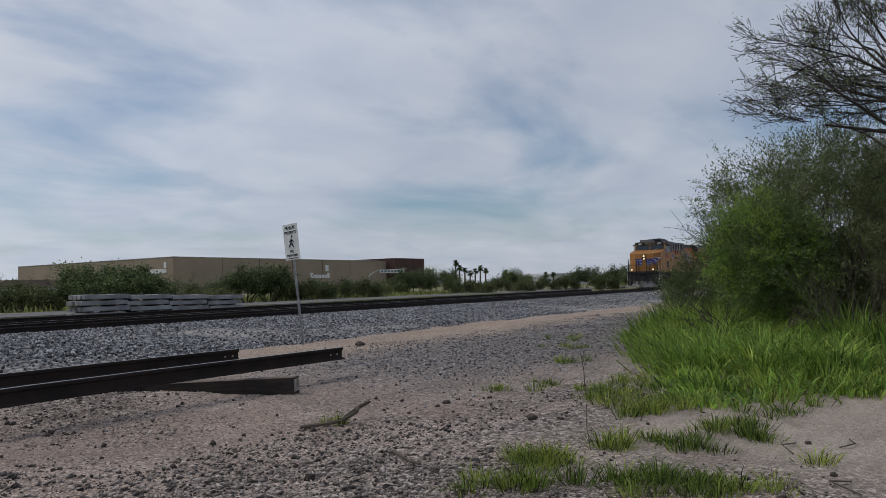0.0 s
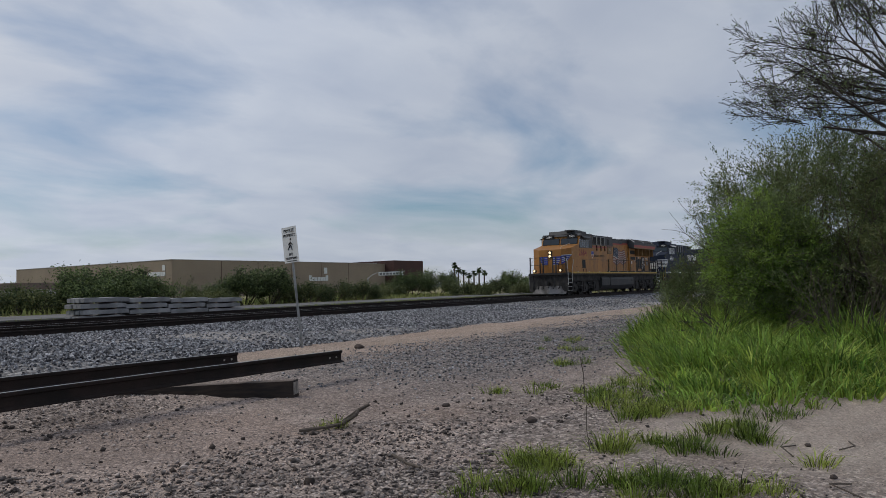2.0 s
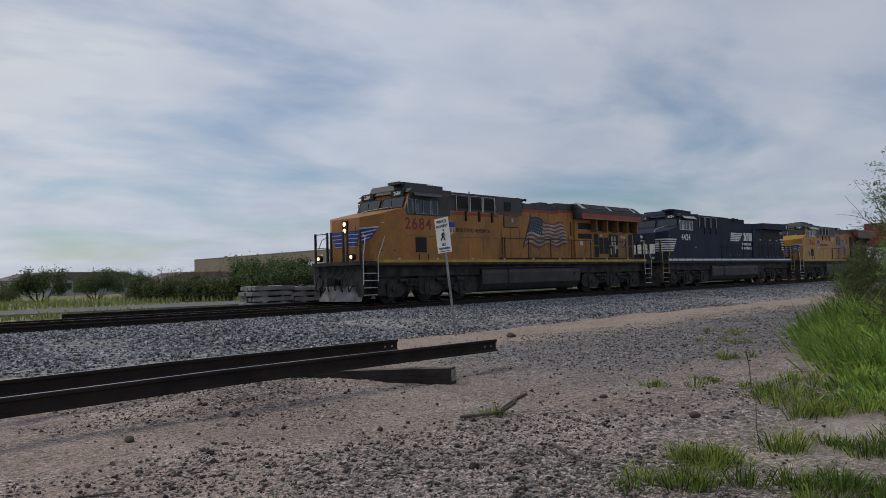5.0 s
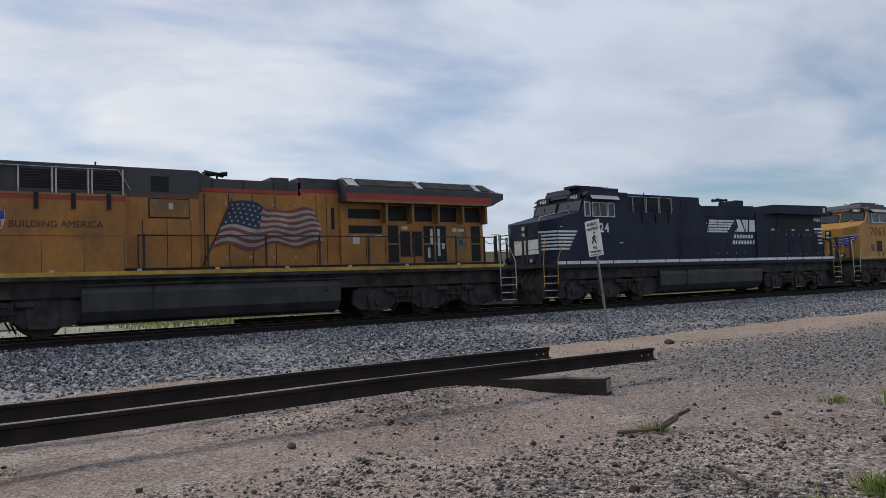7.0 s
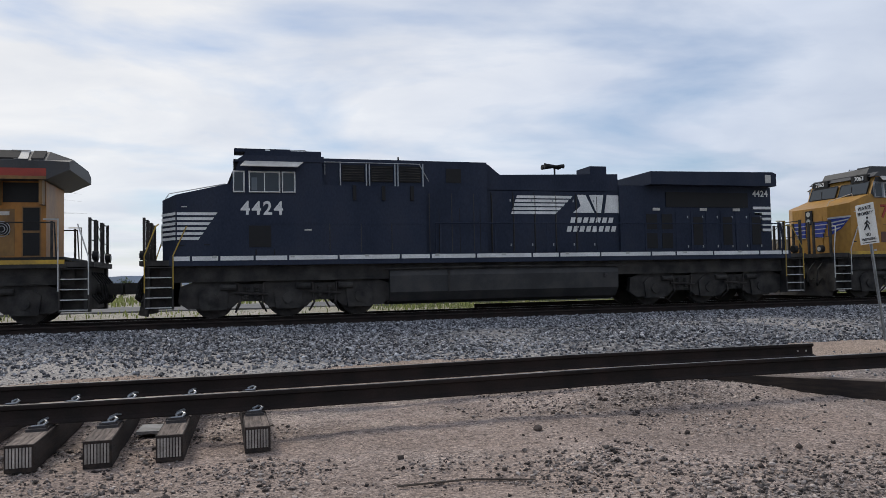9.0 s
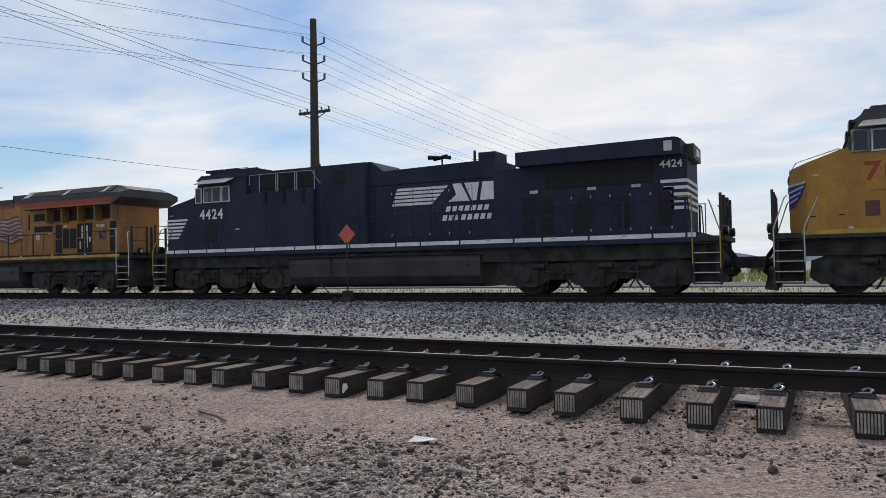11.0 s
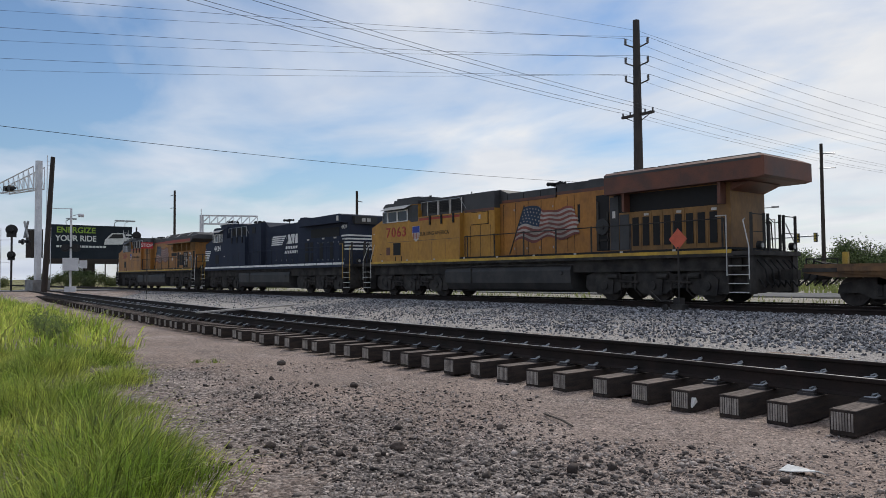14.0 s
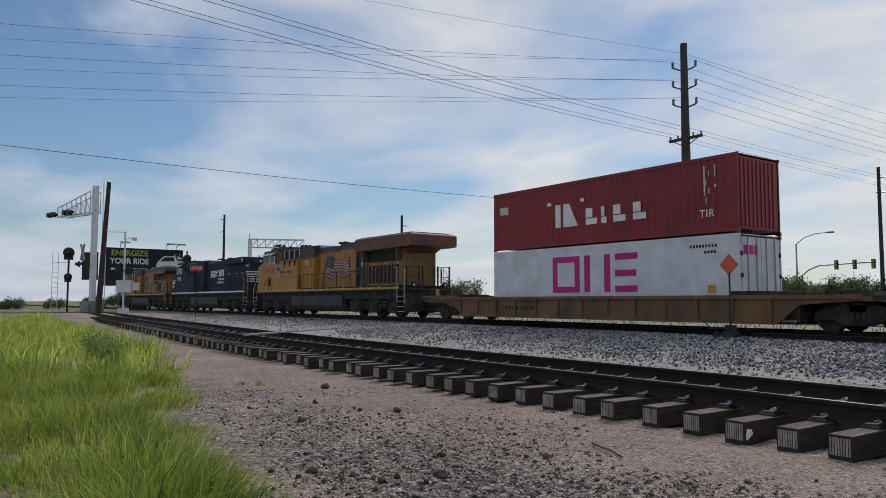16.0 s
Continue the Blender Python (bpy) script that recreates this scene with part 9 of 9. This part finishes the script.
def stones(name, pts, size, mat, label, seed, sink=0.3, small=False):
    """Crushed stones: eight-cornered lumps, each of its own shape and turn."""
    r = np.random.default_rng(seed)
    n = len(pts)
    cube = np.array([(x, y, z) for z in (-1, 1) for y in (-1, 1) for x in (-1, 1)], float) * 0.5
    if small:      # six-cornered chips
        cube = np.array([(1, 0, 0), (-1, 0, 0), (0, 1, 0), (0, -1, 0), (0, 0, 1), (0, 0, -1)], float) * 0.62
    m = len(cube)
    v = cube[None] * r.uniform(0.55, 1.25, (n, 1, 3)) + r.uniform(-0.16, 0.16, (n, m, 3))
    ax = r.normal(size=(n, 3)); ax /= np.linalg.norm(ax, axis=1)[:, None]
    th = r.uniform(0, 2 * np.pi, n)[:, None, None]
    k = ax[:, None, :]
    v = v * np.cos(th) + np.cross(np.broadcast_to(k, v.shape), v) * np.sin(th) + k * np.sum(v * k, 2, keepdims=True) * (1 - np.cos(th))
    s = np.asarray(size)
    if small:      # chips lie flat
        v[:, :, 2] *= 0.62
    v = v * s[:, None, None] + np.asarray(pts)[:, None, :]
    v[:, :, 2] += (s * (0.5 - sink))[:, None]
    f = np.array([(0, 1, 3, 2), (4, 6, 7, 5), (0, 4, 5, 1), (1, 5, 7, 3), (3, 7, 6, 2), (2, 6, 4, 0)])
    if small:
        f = np.array([(0, 2, 4), (2, 1, 4), (1, 3, 4), (3, 0, 4), (2, 0, 5), (1, 2, 5), (3, 1, 5), (0, 3, 5)])
    nf, nc = f.shape
    loops = (f[None] + (np.arange(n) * m)[:, None, None]).ravel().astype(np.int32)
    me = bpy.data.meshes.new(name)
    me.vertices.add(m * n); me.vertices.foreach_set("co", v.astype(np.float32).ravel())
    me.loops.add(nf * nc * n); me.loops.foreach_set("vertex_index", loops)
    me.polygons.add(nf * n); me.polygons.foreach_set("loop_start", np.arange(0, nf * nc * n, nc, dtype=np.int32)); me.polygons.foreach_set("loop_total", np.full(nf * n, nc, np.int32))
    me.materials.append(mat)
    me.update(); me.validate()
    return tagged(new(name, me), label, "stones", kind="stuff")


n = 120000
bx = np.concatenate([rng.uniform(-30, 34, int(n * 0.7)), rng.uniform(-70, 75, n - int(n * 0.7))])
by = rng.uniform(13.7, 20.95, n)
keep = by > 14.2 + 0.9 * np.clip((6 - bx) / 8, 0, 1) + 0.9 * np.array([noise.noise(Vector((a * 0.2, 4.0, 1))) for a in bx]) - rng.exponential(0.6, n)
# thin stretches where sand shows through
bare = np.array([noise.noise(Vector((a * 0.16, b * 0.5, 6))) for a, b in zip(bx, by)])
keep &= (bare < 0.22) | (rng.uniform(0, 1, n) < 0.25) | (by > 18)
keep &= (rng.uniform(0, 1, n) < np.interp(bx, [-14, -2, 4], [0.42, 0.6, 1.0]) + np.clip((by - 19.2) / 1.5, 0, 0.5))
bx, by = bx[keep], by[keep]
bz = np.array([max(bed_z(b), -0.02) for b in by])
stones("ballast_stones", np.column_stack([bx, by, bz]), rng.uniform(0.024, 0.060, len(bx)), M_STONE, "grey crushed ballast stones on the track bed", 3, 0.25)

n = 250000
rad = np.exp(rng.uniform(math.log(2.6), math.log(13.5), n)); az = np.radians(rng.uniform(-95, 90, n))
px, py = -rad * np.sin(az), rad * np.cos(az)
den = np.array([noise.noise(Vector((a * 0.28, b * 0.28, 11))) + 0.5 * noise.noise(Vector((a * 1.3, b * 1.3, 12))) for a, b in zip(px, py)])
for cx, cy, rx_, ry_ in ((-6.3, 3.7, 2.4, 0.8), (-9.8, 4.3, 2.6, 0.55), (-4.6, 3.3, 1.6, 0.6), (4.2, 3.1, 1.6, 0.6), (3.4, 4.7, 2.2, 0.7), (-1.5, 3.9, 2.2, 0.6), (1.0, 3.6, 1.5, 0.5), (6.3, 4.0, 1.3, 0.5), (2.6, 5.6, 1.8, 0.7), (5.2, 4.6, 1.6, 0.5), (-2.6, 4.9, 2.0, 0.9), (-4.4, 4.4, 1.6, 0.7), (0.6, 6.2, 2.4, 0.5)):
    den += 0.75 * np.exp(-((px - cx) / rx_) ** 2 - ((py - cy) / ry_) ** 2)
keep = den + rng.uniform(-0.42, 0.42, n) > 0.42
keep &= ~((py < np.interp(px, [-60, -20, -9.4, -5.6, -4.6], [8.4, 5.4, 3.0, 2.3, 1.6])) & (px < -4.8))
keep &= ~((px > 5.8 + rng.normal(size=n) * 0.4) & (py < 2.7 + rng.normal(size=n) * 0.4))
keep &= np.cumsum(keep) < 95000
px, py = px[keep], py[keep]
pz = np.array([ground_z(a, b) for a, b in zip(px, py)])
stones("gravel", np.column_stack([px, py, pz]), np.minimum(0.009 + rng.exponential(0.0095, len(px)), 0.06), M_PEBBLE, "small mixed gravel strewn over sandy ground", 4, 0.3, True)
n = 26000
px = rng.uniform(6, 34, n); py = rng.uniform(4.0, 11.8, n)
keep = (py < 10.6 + 0.5 * np.sin(px * 0.5) + rng.normal(size=n) * 0.9) & (px + rng.normal(size=n) * 1.6 > 10.2) & (py + rng.normal(size=n) * 0.7 > 5.6)
px, py = px[keep], py[keep]
pz = np.array([ground_z(a, b) for a, b in zip(px, py)])
stones("gravel", np.column_stack([px, py, pz]), rng.uniform(0.010, 0.032, len(px)), M_STONE, "grey gravel spread on the access track", 5, 0.35)
n = 22000
px = rng.uniform(-26, 8, n); py = rng.uniform(10.2, 17.5, n)
keep = np.array([noise.noise(Vector((a * 0.4, b * 0.6, 21))) for a, b in zip(px, py)]) + (py - 13.8) * 0.12 + rng.uniform(-0.4, 0.4, n) > 0.0
px, py = px[keep], py[keep]
pz = np.array([max(bed_z(b), ground_z(a, b)) for a, b in zip(px, py)])
stones("gravel", np.column_stack([px, py, pz]), rng.uniform(0.014, 0.040, len(px)), M_STONE, "fine grey stone spilt over sand between the tracks", 8, 0.3, True)
M_CLOD = material("dark_clod", (0.085, 0.065, 0.055), (0.045, 0.036, 0.032), rough=0.95, scale=8, fine=40, vary=0.4, bump=0.3)
cl = []
for cx, cy, r_, n_ in ((-5.6, 3.7, 0.35, 30), (-6.3, 2.9, 0.5, 60), (-7.5, 4.2, 0.7, 60), (-4.5, 4.3, 0.5, 40), (-2.9, 4.8, 0.3, 20), (4.6, 8.0, 0.3, 26), (3.2, 6.7, 0.25, 12), (5.8, 4.3, 0.7, 40), (7.2, 4.6, 0.8, 70), (6.0, 5.2, 0.5, 40), (-1.5, 4.3, 0.6, 30), (1.5, 5.0, 0.8, 30), (8.5, 4.2, 0.7, 50), (-9.5, 4.6, 0.8, 50), (4.2, 5.2, 0.9, 50), (3.0, 4.2, 0.7, 40)):
    q = rng.normal(size=(n_, 2)) * r_ + (cx, cy)
    cl.append(q)
cl = np.concatenate(cl)
stones("dirt_clods", np.column_stack([cl, [ground_z(a, b) for a, b in cl]]), 0.010 + rng.exponential(0.010, len(cl)), M_CLOD, "dark clods of dirt and stones on the ground", 6, 0.35)


def rock(x, y, s, seed, label="dark rough stone lying on sandy ground", mat=None):
    bm = bmesh.new()
    bmesh.ops.create_icosphere(bm, subdivisions=2, radius=1.0)
    for v in bm.verts:
        k = 1 + 0.35 * noise.noise(v.co * 1.3 + Vector((seed * 3.7, 0, 0)))
        v.co = Vector((v.co.x * s * k, v.co.y * s * 0.8 * k, v.co.z * s * 0.6 * k))
    o = tagged(new("rock", mesh_of("rock", bm, mat or M_CLOD)), label, "rock", "loose rocks")
    o.matrix_basis = pose(x, y, ground_z(x, y) + s * 0.35, 0, 0, seed * 47)


for i, (x, y, s) in enumerate(((3.04, 7.0, 0.055), (-0.37, 5.88, 0.05), (-2.95, 4.76, 0.05), (-5.59, 4.97, 0.055), (-5.56, 3.73, 0.07), (-6.33, 2.94, 0.06), (7.31, 3.45, 0.06), (-9.2, 5.6, 0.07), (-1.2, 5.2, 0.04), (14.3, 11.6, 0.12), (-12.0, 5.9, 0.09), (1.9, 4.4, 0.05), (9.3, 2.9, 0.07), (7.9, 4.9, 0.05))):
    rock(x, y, s, i + 1)


def stick(name, label, pts, r, mat):
    bm = bmesh.new()
    for a, b in zip(pts, pts[1:]):
        tube(bm, a, b, r, 6, r * 0.8)
    return tagged(new(name, mesh_of(name, bm, mat)), label, name.replace("_", " "))


g = ground_z
for q, (x, y, dx, dy) in enumerate(((6.9, 0.9, 0.5, 0.12), (7.3, 0.6, 0.35, -0.1), (5.9, 0.35, 0.3, 0.2))):
    stick("twig", "thin dry twig on dried mud", [(x, y, g(x, y) + 0.012), (x + dx * 0.5, y + dy, g(x + dx * 0.5, y + dy) + 0.03), (x + dx, y + dy * 0.4, g(x + dx, y + dy * 0.4) + 0.012)], 0.007, M_BARK)
for q, (x, y) in enumerate(((6.3, 0.55), (6.8, 0.2), (7.4, 0.85))):
    rock(x, y, 0.03, q + 30, "small dark stone lying on dried mud")
stick("fallen_branch", "short weathered fallen branch on the dirt", [(5.93, 5.44, g(5.9, 5.4) + 0.02), (6.12, 5.24, g(6.1, 5.2) + 0.035), (6.25, 5.14, g(6.2, 5.1) + 0.05), (6.46, 5.12, g(6.4, 5.1) + 0.11), (6.55, 5.16, g(6.6, 5.1) + 0.13), (6.62, 5.06, g(6.6, 5.1) + 0.19)], 0.022, M_BARK)
stick("fallen_branch", "forked stub of a weathered fallen branch on the dirt", [(6.22, 5.16, g(6.2, 5.1) + 0.03), (6.40, 5.22, g(6.4, 5.2) + 0.06), (6.58, 5.18, g(6.6, 5.2) + 0.14)], 0.018, M_BARK)
stick("dry_stalk", "thin dry weed stalk standing in gravel", [(9.3, 3.68, g(9.3, 3.68) - 0.02), (9.32, 3.70, g(9.3, 3.68) + 0.3), (9.28, 3.72, g(9.3, 3.68) + 0.52)], 0.006, M_BARK)
stick("dry_stalk", "thin dry weed stalk standing in gravel", [(6.32, 2.4, g(6.3, 2.4) - 0.02), (6.30, 2.42, g(6.3, 2.4) + 0.2), (6.34, 2.43, g(6.3, 2.4) + 0.4)], 0.004, M_BARK)
stick("twig", "thin dry twig on the ground", [(5.50, 3.9, g(5.5, 3.9) + 0.03), (5.38, 3.65, g(5.4, 3.6) + 0.02), (5.15, 3.36, g(5.1, 3.4) + 0.03)], 0.014, M_BARK)
stick("twig", "thin dry twig on the ground", [(-5.9, 5.9, g(-5.9, 5.9) + 0.02), (-5.5, 5.75, g(-5.5, 5.7) + 0.03), (-5.2, 5.55, g(-5.2, 5.5) + 0.02)], 0.012, M_BARK)
stick("twig", "thin dry twig on the ground", [(1.3, 5.6, g(1.3, 5.6) + 0.02), (1.9, 5.65, g(1.9, 5.6) + 0.03), (2.4, 5.55, g(2.4, 5.5) + 0.02)], 0.010, M_BARK)
bm = bmesh.new()
lit = [(-0.15, -0.03), (-0.05, -0.09), (0.13, -0.05), (0.16, 0.03), (0.02, 0.07), (-0.1, 0.05)]
vs = [bm.verts.new((a, b, 0.012 + 0.018 * ((i * 7) % 3))) for i, (a, b) in enumerate(lit)]
ctr = bm.verts.new((0, 0, 0.045))
for i in range(6):
    bm.faces.new((vs[i], vs[(i + 1) % 6], ctr))
r = bmesh.ops.extrude_face_region(bm, geom=bm.faces[:])
bmesh.ops.translate(bm, verts=[q for q in r["geom"] if isinstance(q, bmesh.types.BMVert)], vec=(0, 0, -0.006))
litter = tagged(new("paper_scrap", mesh_of("paper_scrap", bm, M_WHITE)), "crumpled white paper scrap on the ground", "litter")
litter.matrix_basis = pose(-3.05, 5.63, ground_z(-3.05, 5.63) + 0.005, 0, 0, 15)


def motions():
    """The train rolls to the left at a steady, slightly rising speed; every wheelset turns with it."""
    def way(t):
        return 68.752 - 10.3404 * t - 0.01285 * t * t
    stops = [0.5 * i for i in range(33)]
    for ob, x0, dz in TRAIN:
        walk(ob, [(t, pose(way(t) + x0, YC, RAIL_Z + dz)) for t in stops])
    for ob, x0, r in WHEELS:
        k = 1.1 * r
        rows, t = [], 0.0
        n_rows = 1 + int(math.ceil((way(0) - way(16.0)) / (1.25 * r)))
        for i in range(n_rows + 1):
            t = 16.0 * i / n_rows
            rows.append((t, pose(x0, 0, r, 0, math.degrees((way(t) - way(0)) / r), 0)))
        walk(ob, rows)


TRAIN = [(loco_1, 0.0, 0.0), (loco_2, 22.5, 0.0), (loco_3, 44.95, 0.0), (car_1, 67.75, 0.0), (car_2, 89.5, 0.0), (box_white, 73.80, 0.46), (box_red, 73.80, 3.10)]
motions()
